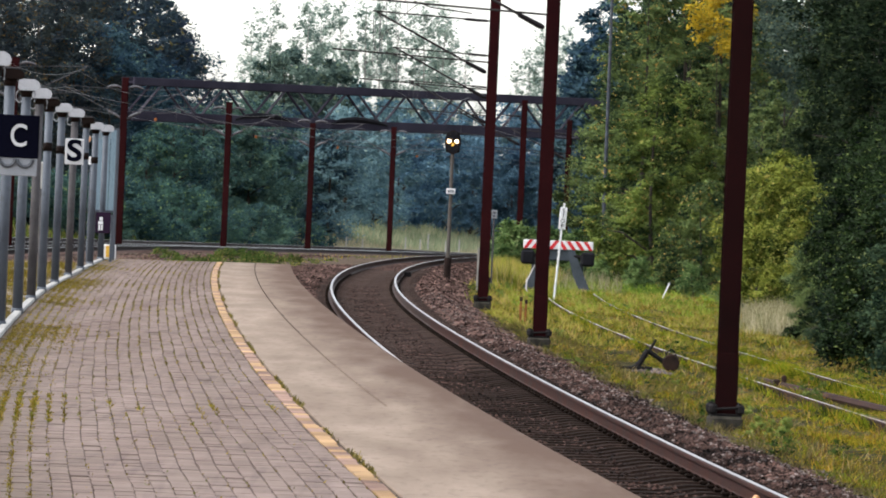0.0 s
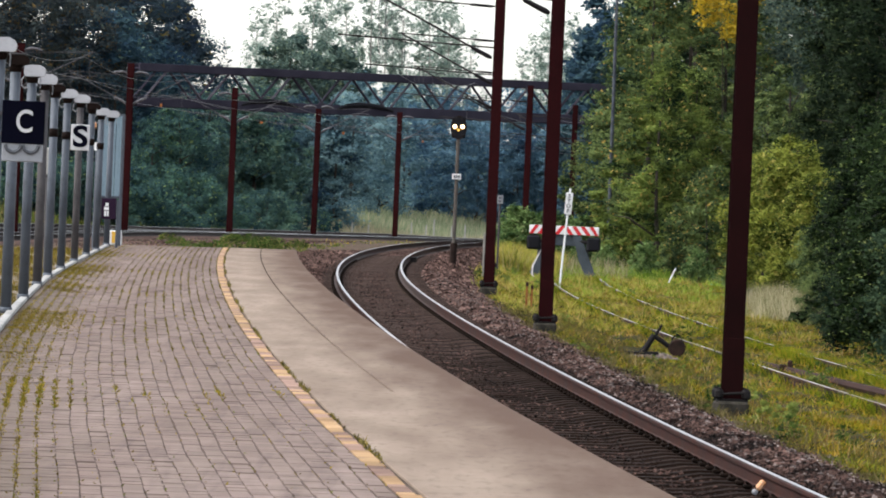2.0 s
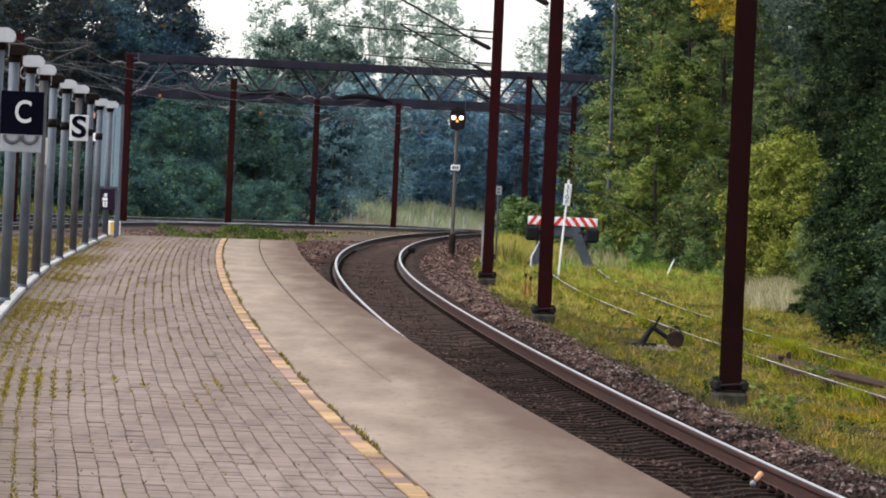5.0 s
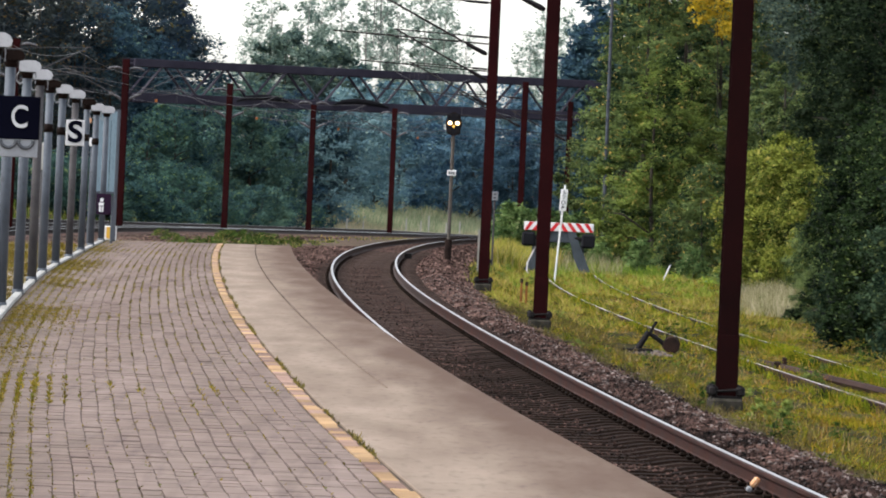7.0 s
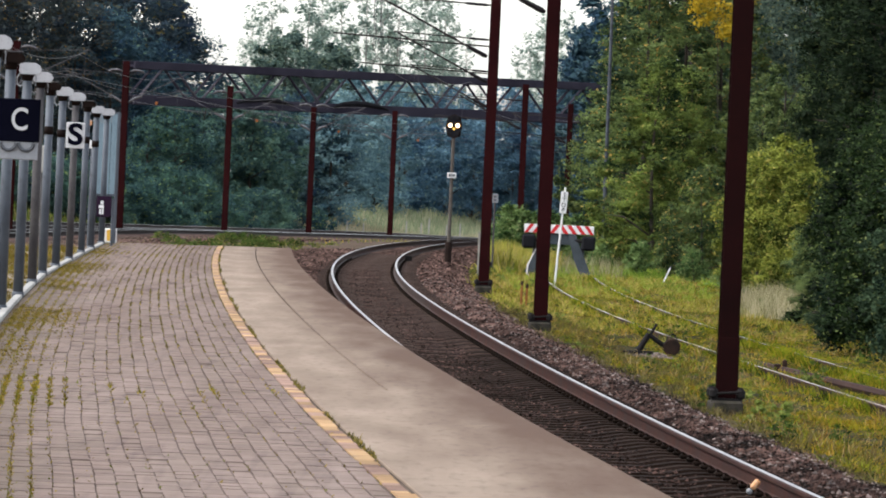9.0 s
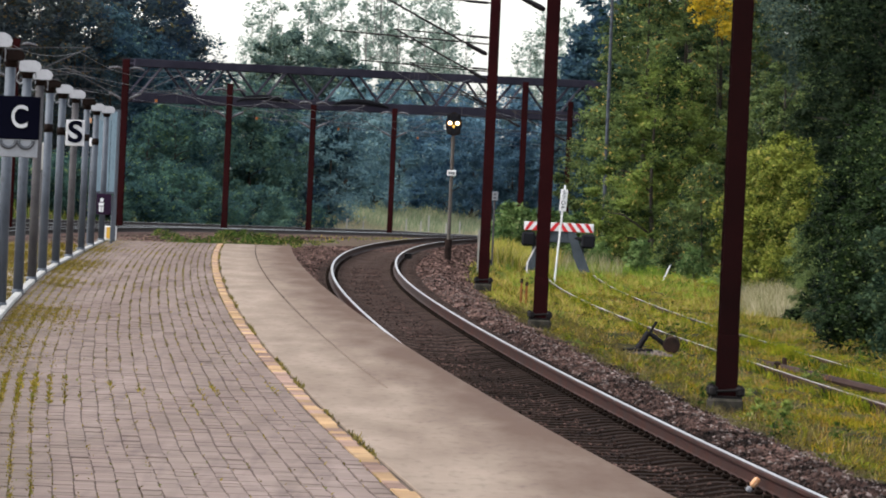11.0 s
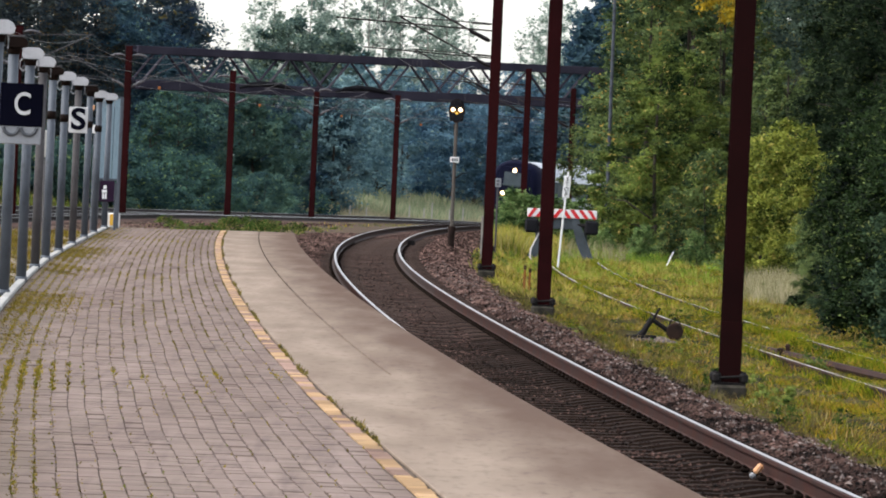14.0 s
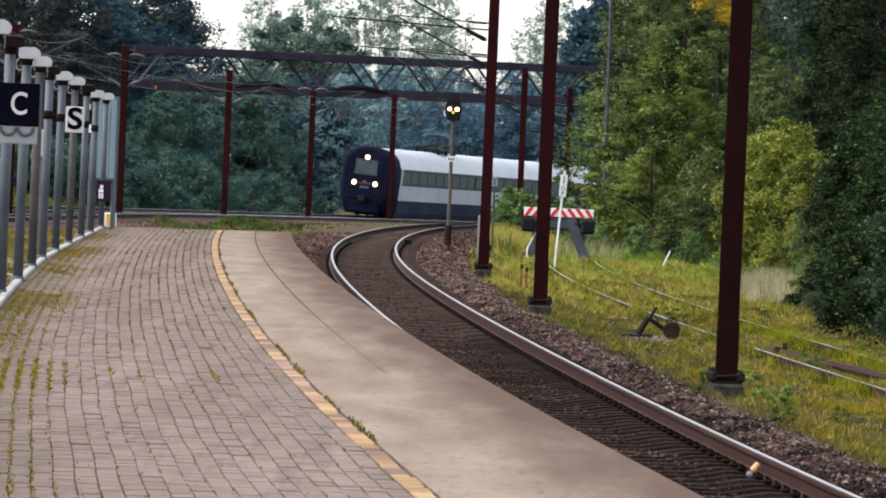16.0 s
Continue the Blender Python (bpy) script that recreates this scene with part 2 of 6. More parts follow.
add_dust_shade(M["slab"], (0.092, 0.060, 0.046))
M["platform_core"] = material("platform_concrete", (0.10, 0.085, 0.075), (0.17, 0.15, 0.13), 0.9, 0.8, coords="World", spec=0.02)
M["paver"] = material("paver_clay", (0.160, 0.119, 0.103), (0.222, 0.172, 0.152), 0.9, 1.2, fine=7, bump=0.2, coords="World",
                      col_c=(0.125, 0.096, 0.088), per="island", spread=0.12, stretch=(1.4, 0.07, 1.0), spec=0.02)
M["paver_single"] = material("paver_clay_single", (0.160, 0.119, 0.103), (0.222, 0.172, 0.152), 0.9, 1.2, fine=7, bump=0.2, coords="World",
                      col_c=(0.125, 0.096, 0.088), per="object", spread=0.12, stretch=(1.4, 0.07, 1.0), spec=0.02)
# kerb-side tint: mossy dirt, and corner shade put into the paver colour
for key in ("paver", "paver_single"):
    add_dust_shade(M[key], (0.098, 0.080, 0.060))
M["joint"] = material("joint_sand", (0.050, 0.038, 0.032), (0.110, 0.084, 0.068), 0.95, 1.2, coords="World", spec=0.02)
M["joint_dirt"] = material("joint_dirt", (0.018, 0.014, 0.012), (0.05, 0.038, 0.03), 0.95, 2.0, coords="World", spec=0.02)
M["yellow"] = material("yellow_paint_worn", (0.27, 0.165, 0.085), (0.43, 0.285, 0.155), 0.8, 1.3, fine=9, coords="World", col_c=(0.18, 0.130, 0.10), per="object", spread=0.28, spec=0.03)
M["worn_yellow"] = material("worn_pink_brick", (0.185, 0.120, 0.098), (0.300, 0.200, 0.160), 0.9, 1.3, fine=9, coords="World", col_c=(0.12, 0.09, 0.08), per="object", spread=0.35, spec=0.02)
M["kerb"] = material("white_kerb_paint", (0.25, 0.245, 0.235), (0.38, 0.375, 0.36), 0.7, 2.0, col_c=(0.17, 0.16, 0.13), per="object", spread=0.15, spec=0.05)
M["ballast"] = material("ballast_bed", (0.007, 0.005, 0.004), (0.022, 0.015, 0.012), 0.95, 0.8, fine=25, bump=0.9, coords="World", col_c=(0.005, 0.004, 0.003), spec=0.02)
M["ballast_dusty"] = material("ballast_dusty", (0.056, 0.036, 0.030), (0.120, 0.080, 0.069), 0.95, 0.6, fine=12, bump=0.9, coords="World", col_c=(0.040, 0.026, 0.021), spec=0.02)
M["stone_dusty"] = material("ballast_stone_dusty", (0.040, 0.024, 0.020), (0.142, 0.090, 0.077), 0.95, 0.7, fine=60, coords="World", per="island", spread=0.8, spec=0.02)
M["stone_far"] = material("ballast_stone_weathered", (0.018, 0.010, 0.0085), (0.136, 0.086, 0.073), 0.9, 0.8, fine=60, coords="World", col_c=(0.06, 0.03, 0.02), per="island", spread=1.0, spec=0.04, blotch=0.35)
M["stone"] = material("ballast_stone", (0.006, 0.0035, 0.003), (0.078, 0.047, 0.039), 0.85, 0.8, fine=60, coords="World", col_c=(0.042, 0.017, 0.011), per="island", spread=1.0, spec=0.08, blotch=0.3)
M["stone_pale"] = material("ballast_stone_pale", (0.085, 0.066, 0.060), (0.180, 0.146, 0.134), 0.8, 0.8, fine=60, coords="World", per="island", spread=0.7, spec=0.1)
M["stone_dark"] = material("ballast_stone_rusty", (0.011, 0.0065, 0.005), (0.046, 0.028, 0.022), 0.9, 0.7, fine=60, coords="World", col_c=(0.040, 0.018, 0.011), per="island", spread=1.0, spec=0.02)
M["sleeper"] = material("sleeper_concrete_dirty", (0.010, 0.0065, 0.0055), (0.030, 0.020, 0.016), 0.9, 1.6, fine=24, col_c=(0.008, 0.005, 0.004), per="object", spread=0.35, spec=0.02)
M["sleeper_dusty"] = material("sleeper_concrete_dusty", (0.026, 0.017, 0.014), (0.070, 0.048, 0.040), 0.9, 1.6, fine=24, col_c=(0.020, 0.013, 0.011), per="object", spread=0.3, spec=0.02)
M["rail"] = material("rail_rust", (0.020, 0.0072, 0.0054), (0.054, 0.0205, 0.0148), 0.75, 1.5, fine=40, coords="World", col_c=(0.012, 0.0052, 0.004), spec=0.12)
M["rail_top"] = material("rail_polished_steel", (0.30, 0.29, 0.29), (0.46, 0.45, 0.44), 0.42, 1.0, metal=1.0, bump=0.02, fine=50, coords="World", col_c=(0.20, 0.18, 0.17), stretch=(1, 0.1, 1))
M["rail_black"] = material("rail_dark_rust", (0.016, 0.008, 0.0068), (0.046, 0.023, 0.018), 0.75, 1.5, fine=40, coords="World", col_c=(0.010, 0.0055, 0.0045), spec=0.15)
M["rail_far_top"] = material("rail_bright_top", (0.16, 0.165, 0.17), (0.40, 0.40, 0.40), 0.5, 0.35, metal=0.4, bump=0.0, coords="World", blotch=0.3)
M["rail_far"] = material("rail_dark_side", (0.018, 0.014, 0.014), (0.034, 0.028, 0.027), 0.8, 1.0, coords="World", bump=0.0, spec=0.1)
M["dry_soil"] = material("brown_stony_soil", (0.045, 0.031, 0.023), (0.110, 0.078, 0.060), 0.95, 0.9, fine=14, bump=0.8, coords="World", col_c=(0.055, 0.060, 0.018), spec=0.02)
M["rail_old"] = material("rail_old_rust", (0.018, 0.008, 0.006), (0.050, 0.024, 0.018), 0.8, 0.8, fine=30, coords="World", col_c=(0.02, 0.010, 0.007), spec=0.1)
M["rail_old_top"] = material("rail_dull_top", (0.15, 0.125, 0.112), (0.52, 0.49, 0.47), 0.45, 0.5, fine=14, coords="World", col_c=(0.09, 0.058, 0.046), metal=0.3, blotch=0.35)
M["rail_worn_top"] = material("rail_rusted_top", (0.10, 0.066, 0.054), (0.34, 0.29, 0.26), 0.5, 0.6, fine=14, coords="World", col_c=(0.06, 0.034, 0.026), metal=0.3)
M["soil"] = material("ground_soil", (0.018, 0.019, 0.006), (0.066, 0.052, 0.019), 0.95, 0.6, fine=4, bump=0.8, coords="World", col_c=(0.055, 0.040, 0.020), spec=0.02, blotch=0.25)
M["gravel"] = material("gravel_path", (0.165, 0.135, 0.105), (0.247, 0.21, 0.165), 0.95, 0.5, fine=12, bump=0.6, coords="World", col_c=(0.0975, 0.09, 0.045), spec=0.02)
M["mast"] = material("mast_oxide_paint", (0.0085, 0.0020, 0.0020), (0.0165, 0.0036, 0.0036), 0.8, 1.2, fine=18, bump=0.1, col_c=(0.007, 0.003, 0.0027), per="object", spread=0.1, spec=0.05)
# same oxide paint for far steel, distance haze put in as lighter red
M["mast_hazed"] = material("mast_hazed_oxide_paint", (0.0140, 0.0022, 0.0026), (0.0265, 0.0044, 0.0050), 0.8, 1.2, fine=18, bump=0.1, col_c=(0.010, 0.003, 0.003), per="object", spread=0.1, spec=0.05)
# grey steel with a violet cast: haze put into beam and lattice colour
M["gantry"] = material("gantry_haze_violet_paint", (0.020, 0.018, 0.028), (0.038, 0.035, 0.049), 0.8, 0.8, fine=10, bump=0.1, col_c=(0.024, 0.020, 0.028), spec=0.06)
M["lattice"] = material("gantry_lattice_paint", (0.034, 0.032, 0.043), (0.066, 0.062, 0.076), 0.75, 0.9, fine=10, bump=0.1, col_c=(0.03, 0.026, 0.035), spec=0.06)
M["galv"] = material("galvanised_steel", (0.048, 0.056, 0.071), (0.094, 0.107, 0.127), 0.5, 1.8, metal=0.12, fine=14, bump=0.08, col_c=(0.044, 0.046, 0.052), per="object", spread=0.12, stretch=(1.0, 1.0, 0.8), spec=0.16, blotch=0.6)
M["galv_foot"] = material("galvanised_foot", (0.034, 0.039, 0.048), (0.078, 0.087, 0.102), 0.6, 6.0, metal=0.1, fine=20, bump=0.1, col_c=(0.07, 0.07, 0.072), spec=0.12)
M["galv_old"] = material("weathered_grey_steel", (0.046, 0.044, 0.048), (0.085, 0.080, 0.082), 0.7, 2.5, metal=0.1, fine=14, bump=0.1, col_c=(0.04, 0.036, 0.037), spec=0.12)
M["lamp_white"] = material("lamp_opal_plastic", (0.33, 0.33, 0.35), (0.43, 0.43, 0.45), 0.5, 3.0, bump=0.02, col_c=(0.26, 0.26, 0.27))
M["plate_grey"] = material("pale_grey_plate", (0.22, 0.23, 0.25), (0.29, 0.30, 0.32), 0.6, 3.0, bump=0.02, col_c=(0.18, 0.18, 0.19))
M["lamp_brown"] = material("lamp_dark_brown", (0.006, 0.0035, 0.003), (0.013, 0.008, 0.0065), 0.75, 3.0, bump=0.05, spec=0.05)
M["black"] = material("black_rubber", (0.006, 0.006, 0.008), (0.012, 0.012, 0.015), 0.7, 3.0, bump=0.1, spec=0.1)
M["navy"] = material("navy_enamel", (0.0018, 0.0020, 0.006), (0.003, 0.0033, 0.009), 0.7, 2.0, bump=0.02, spec=0.02)
M["purple"] = material("violet_enamel", (0.014, 0.004, 0.017), (0.020, 0.007, 0.023), 0.5, 2.0, bump=0.02, spec=0.12)
M["white"] = material("white_enamel", (0.66, 0.66, 0.66), (0.74, 0.74, 0.74), 0.4, 3.0, bump=0.03, col_c=(0.55, 0.54, 0.52))
M["sign_white"] = material("dulled_sign_white", (0.44, 0.44, 0.45), (0.54, 0.54, 0.55), 0.5, 3.0, bump=0.03, col_c=(0.36, 0.36, 0.36))
M["ink"] = material("black_ink", (0.012, 0.012, 0.012), (0.02, 0.02, 0.02), 0.6, 5.0, bump=0.0)
M["grey_ink"] = material("grey_ink", (0.06, 0.065, 0.075), (0.10, 0.105, 0.115), 0.6, 5.0, bump=0.0)
M["red"] = material("red_reflective_sheet", (0.50, 0.022, 0.03), (0.60, 0.035, 0.04), 0.45, 4.0, bump=0.03, col_c=(0.4, 0.03, 0.03))
M["concrete"] = material("old_concrete", (0.17, 0.16, 0.145), (0.27, 0.25, 0.23), 0.9, 2.5, fine=22, bump=0.5, col_c=(0.12, 0.11, 0.09))
M["concrete_dark"] = material("mossy_concrete", (0.022, 0.020, 0.017), (0.062, 0.055, 0.046), 0.95, 4.0, fine=22, bump=0.6, col_c=(0.020, 0.024, 0.010), spec=0.02)
M["stop_grey"] = material("blue_grey_steel", (0.050, 0.062, 0.074), (0.085, 0.098, 0.112), 0.75, 2.0, fine=15, col_c=(0.05, 0.05, 0.05), spec=0.06)
M["rust"] = material("rusty_iron", (0.014, 0.009, 0.007), (0.050, 0.026, 0.018), 0.85, 5.0, bump=0.3, spec=0.15)
M["post_brown"] = material("weathered_tan_paint", (0.066, 0.058, 0.052), (0.105, 0.092, 0.082), 0.8, 2.5, fine=14, bump=0.1, spec=0.06)
M["sleeve_brown"] = material("dark_brown_sleeve", (0.014, 0.009, 0.008), (0.03, 0.02, 0.017), 0.85, 2.5, bump=0.1, spec=0.05)
M["rust_bright"] = material("orange_rust", (0.19, 0.066, 0.024), (0.30, 0.12, 0.045), 0.85, 6.0, bump=0.3, spec=0.05)
M["iron"] = material("black_iron", (0.006, 0.005, 0.005), (0.013, 0.011, 0.011), 0.7, 6.0, bump=0.3, spec=0.15)
M["wood_post"] = material("grey_wood", (0.28, 0.27, 0.25), (0.42, 0.405, 0.38), 0.9, 3.0, bump=0.3)
M["bark"] = material("bark", (0.028, 0.023, 0.018), (0.065, 0.055, 0.046), 0.95, 2.0, bump=0.6)
M["bark_pale"] = material("bark_pale", (0.19, 0.18, 0.165), (0.33, 0.32, 0.30), 0.9, 2.0, bump=0.5)
M["wire"] = material("copper_wire_dull", (0.034, 0.032, 0.036), (0.066, 0.062, 0.068), 0.5, 2.0, bump=0, spec=0.3)
M["arm"] = material("cantilever_tube_grey", (0.042, 0.040, 0.046), (0.085, 0.080, 0.088), 0.5, 3.0, bump=0, spec=0.3)
M["arm_dark"] = material("cantilever_tube_dark", (0.018, 0.016, 0.016), (0.040, 0.035, 0.034), 0.6, 3.0, bump=0, spec=0.15)
M["insulator"] = material("insulator_brown", (0.007, 0.006, 0.007), (0.016, 0.013, 0.014), 0.4, 6.0, bump=0)
M["insulator_pale"] = material("insulator_glazed", (0.05, 0.046, 0.05), (0.10, 0.095, 0.10), 0.25, 6.0, bump=0, spec=0.5)
M["train_white"] = material("train_white_paint", (0.38, 0.41, 0.46), (0.47, 0.50, 0.55), 0.4, 0.6, fine=7, bump=0.02, col_c=(0.34, 0.36, 0.39))
M["train_band"] = material("train_silver_band", (0.31, 0.34, 0.39), (0.39, 0.42, 0.47), 0.6, 0.6, fine=7, bump=0.02, col_c=(0.27, 0.29, 0.32), spec=0.05)
M["train_low"] = material("train_blue_grey_skirt", (0.020, 0.025, 0.046), (0.036, 0.043, 0.068), 0.85, 0.8, fine=7, bump=0.05, col_c=(0.020, 0.021, 0.032), spec=0.02)
M["train_dark"] = material("train_window_band", (0.036, 0.050, 0.056), (0.058, 0.076, 0.082), 0.7, 0.8, bump=0, spec=0.05)
M["train_front"] = material("train_navy_rubber", (0.0035, 0.0045, 0.015), (0.007, 0.008, 0.023), 0.75, 1.0, bump=0.05, spec=0.05)
M["pane"] = material("tinted_pane", (0.030, 0.044, 0.050), (0.056, 0.074, 0.080), 0.5, 0.5, bump=0, spec=0.1)
M["pane_front"] = material("front_pane", (0.030, 0.042, 0.052), (0.060, 0.078, 0.088), 0.3, 2.0, bump=0, spec=0.2)
M["panel_blue"] = material("blue_grey_glass_screen", (0.16, 0.225, 0.27), (0.21, 0.285, 0.33), 0.25, 0.8, bump=0.0, stretch=(1, 1, 0.2))
M["headlamp"] = glow("headlamp_glow", (1.0, 0.86, 0.60), 4.0)
# warm fringe round lit lamps, painted as a dim glowing ring
M["halo_warm"] = glow("lamp_halo_warm", (0.9, 0.50, 0.16), 0.28)
M["signal_white"] = glow("signal_white_glow", (1.0, 0.86, 0.60), 4.0)
M["signal_yellow"] = glow("signal_yellow_glow", (1.0, 0.55, 0.08), 0.2)
M["orange"] = material("orange_plastic", (0.62, 0.26, 0.10), (0.74, 0.42, 0.22), 0.5, 8.0, bump=0.05, col_c=(0.7, 0.6, 0.5))
M["amber"] = material("yellow_box_paint", (0.60, 0.34, 0.04), (0.68, 0.42, 0.08), 0.5, 5.0, bump=0.05)
M["grass"] = leaf_material("grass_blades", (0.014, 0.021, 0.003), (0.272, 0.246, 0.016), (0.29, 0.17, 0.04), 0.24, 0.3, 0.005, 1.6, 0.35, 0.56, 0.86)
M["grass_lush"] = leaf_material("lush_grass", (0.013, 0.030, 0.003), (0.236, 0.276, 0.015), (0.40, 0.28, 0.03), 0.16, 0.3, 0.005, 1.0, 0.3, 0.56, 0.86)
M["grass_weed"] = leaf_material("green_weeds", (0.014, 0.030, 0.006), (0.125, 0.168, 0.030), (0.24, 0.20, 0.08), 0.15, 0.3, 0.0, 0.8, 0.35, 0.56, 0.86)
M["grass_brown"] = leaf_material("dry_brown_grass", (0.030, 0.024, 0.012), (0.19, 0.150, 0.07), (0.10, 0.10, 0.02), 0.25, 0.25, 0.0, 1.6, 0.35)
M["grass_stalk"] = leaf_material("orange_dry_stalks", (0.11, 0.056, 0.014), (0.46, 0.28, 0.075), (0.44, 0.34, 0.16), 0.3, 0.25, 0.0, 1.2, 0.4)
M["grass_gold"] = leaf_material("golden_dying_grass", (0.080, 0.052, 0.007), (0.44, 0.29, 0.024), (0.20, 0.22, 0.02), 0.25, 0.25, 0.0, 1.2, 0.4)
M["grass_pale"] = leaf_material("dry_tall_grass", (0.20, 0.18, 0.09), (0.46, 0.40, 0.25), (0.12, 0.13, 0.04), 0.25, 0.3)
M["grass_meadow"] = leaf_material("meadow_grass", (0.19, 0.19, 0.105), (0.40, 0.37, 0.235), (0.46, 0.38, 0.26), 0.25, 0.3)
M["grass_lime"] = leaf_material("bright_grass", (0.085, 0.104, 0.016), (0.44, 0.42, 0.075), (0.46, 0.33, 0.11), 0.24, 0.3, 0.0, 1.1, 0.35)
M["grass_field"] = leaf_material("field_grass", (0.150, 0.200, 0.115), (0.33, 0.37, 0.215), (0.42, 0.38, 0.25), 0.22, 0.3)
M["grass_fresh"] = leaf_material("fresh_grass", (0.075, 0.135, 0.018), (0.31, 0.43, 0.060), (0.40, 0.38, 0.10), 0.12, 0.3, 0.0, 0.8, 0.35)
M["moss"] = leaf_material("joint_moss", (0.095, 0.070, 0.012), (0.275, 0.200, 0.030), (0.12, 0.13, 0.02), 0.2, 0.2, 0.0)
M["moss_dark"] = leaf_material("edge_moss", (0.075, 0.055, 0.016), (0.235, 0.168, 0.036), (0.12, 0.11, 0.02), 0.2, 0.2, 0.0, 1.3, 0.3)
M["moss_olive"] = leaf_material("dull_joint_moss", (0.055, 0.048, 0.018), (0.150, 0.125, 0.040), (0.20, 0.15, 0.03), 0.2, 0.2, 0.0, 1.3, 0.3)
M["flower"] = leaf_material("yellow_weed_flowers", (0.55, 0.40, 0.03), (0.65, 0.5, 0.05), (0.5, 0.4, 0.05), 0.2, 0.2)
# Leaves behind the railway: blue distance haze is put into their colours.
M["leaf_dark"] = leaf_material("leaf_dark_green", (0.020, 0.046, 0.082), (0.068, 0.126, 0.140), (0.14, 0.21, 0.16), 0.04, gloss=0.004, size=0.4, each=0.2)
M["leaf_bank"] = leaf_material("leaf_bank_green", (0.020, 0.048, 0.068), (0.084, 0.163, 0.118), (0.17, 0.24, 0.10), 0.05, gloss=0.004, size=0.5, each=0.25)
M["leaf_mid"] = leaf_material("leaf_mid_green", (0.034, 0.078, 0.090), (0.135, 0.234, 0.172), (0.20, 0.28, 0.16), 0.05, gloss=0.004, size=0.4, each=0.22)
M["leaf_hazy"] = leaf_material("leaf_hazy_grey_green", (0.058, 0.128, 0.170), (0.230, 0.355, 0.368), (0.29, 0.39, 0.33), 0.04, gloss=0.004, size=0.3, each=0.15)
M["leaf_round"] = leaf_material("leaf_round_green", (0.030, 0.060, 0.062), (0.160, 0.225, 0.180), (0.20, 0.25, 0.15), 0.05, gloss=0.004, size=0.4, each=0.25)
M["leaf_hazy_navy"] = leaf_material("leaf_hazy_blue_green", (0.042, 0.096, 0.158), (0.145, 0.255, 0.318), (0.19, 0.28, 0.25), 0.04, gloss=0.004, size=0.3, each=0.15)
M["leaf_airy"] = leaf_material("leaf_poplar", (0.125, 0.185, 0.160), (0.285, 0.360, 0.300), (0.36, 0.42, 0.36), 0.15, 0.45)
# deep green: shade inside the wood is put into the leaf colour
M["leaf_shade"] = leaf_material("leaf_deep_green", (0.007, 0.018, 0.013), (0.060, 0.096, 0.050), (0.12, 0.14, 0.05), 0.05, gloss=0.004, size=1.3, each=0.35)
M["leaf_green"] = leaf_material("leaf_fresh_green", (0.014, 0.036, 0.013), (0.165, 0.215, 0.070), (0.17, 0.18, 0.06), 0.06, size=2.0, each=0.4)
# narrow ramps: birch recesses and lit boughs are put into the leaf colour
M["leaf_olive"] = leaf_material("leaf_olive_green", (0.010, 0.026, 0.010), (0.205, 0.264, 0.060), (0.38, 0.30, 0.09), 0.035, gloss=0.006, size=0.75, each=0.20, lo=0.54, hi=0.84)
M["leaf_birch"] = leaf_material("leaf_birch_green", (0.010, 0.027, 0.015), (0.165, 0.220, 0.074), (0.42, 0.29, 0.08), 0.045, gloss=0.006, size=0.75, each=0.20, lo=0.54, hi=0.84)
# wood's edge: haze painted in by lifting and bluing the dark end
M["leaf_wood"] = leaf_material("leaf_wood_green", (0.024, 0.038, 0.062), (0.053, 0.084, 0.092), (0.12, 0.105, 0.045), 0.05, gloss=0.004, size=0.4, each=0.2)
M["leaf_gloom"] = leaf_material("leaf_gloomy_green", (0.020, 0.029, 0.041), (0.060, 0.075, 0.070), (0.12, 0.085, 0.035), 0.06, gloss=0.004, size=0.4, each=0.2)
M["leaf_weed"] = leaf_material("leaf_low_weed", (0.016, 0.036, 0.008), (0.110, 0.170, 0.040), (0.26, 0.20, 0.08), 0.12, 0.3, 0.0, 1.2, 0.35)
M["leaf_dusk"] = leaf_material("leaf_dusky_green", (0.022, 0.042, 0.041), (0.134, 0.180, 0.130), (0.17, 0.17, 0.07), 0.06, gloss=0.004, size=1.0, each=0.3)
# nearly black: the thicket's shade is put into the leaf colour
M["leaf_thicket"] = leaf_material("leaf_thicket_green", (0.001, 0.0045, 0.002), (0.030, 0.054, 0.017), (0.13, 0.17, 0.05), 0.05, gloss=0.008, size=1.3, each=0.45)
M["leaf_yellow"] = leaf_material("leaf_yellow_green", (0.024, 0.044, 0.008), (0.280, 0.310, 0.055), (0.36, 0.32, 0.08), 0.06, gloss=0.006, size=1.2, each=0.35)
# same for the densest trees, deep shade painted as blackish leaves
M["leaf_ivy_shade"] = leaf_material("leaf_blackish_green", (0.003, 0.007, 0.004), (0.026, 0.042, 0.020), (0.08, 0.10, 0.035), 0.04, gloss=0.004, size=1.3, each=0.35)
M["leaf_shrub"] = leaf_material("leaf_shrub_green", (0.034, 0.074, 0.024), (0.190, 0.275, 0.095), (0.26, 0.29, 0.13), 0.06, gloss=0.006, size=1.5, each=0.35)
M["leaf_autumn"] = leaf_material("leaf_autumn_yellow", (0.34, 0.23, 0.012), (0.56, 0.40, 0.03), (0.30, 0.26, 0.03), 0.2)

# ---- ground ----
def smooth(a, b, x):
    t = np.clip((np.asarray(x, float) - a) / (b - a), 0, 1)
    return t * t * (3 - 2 * t)


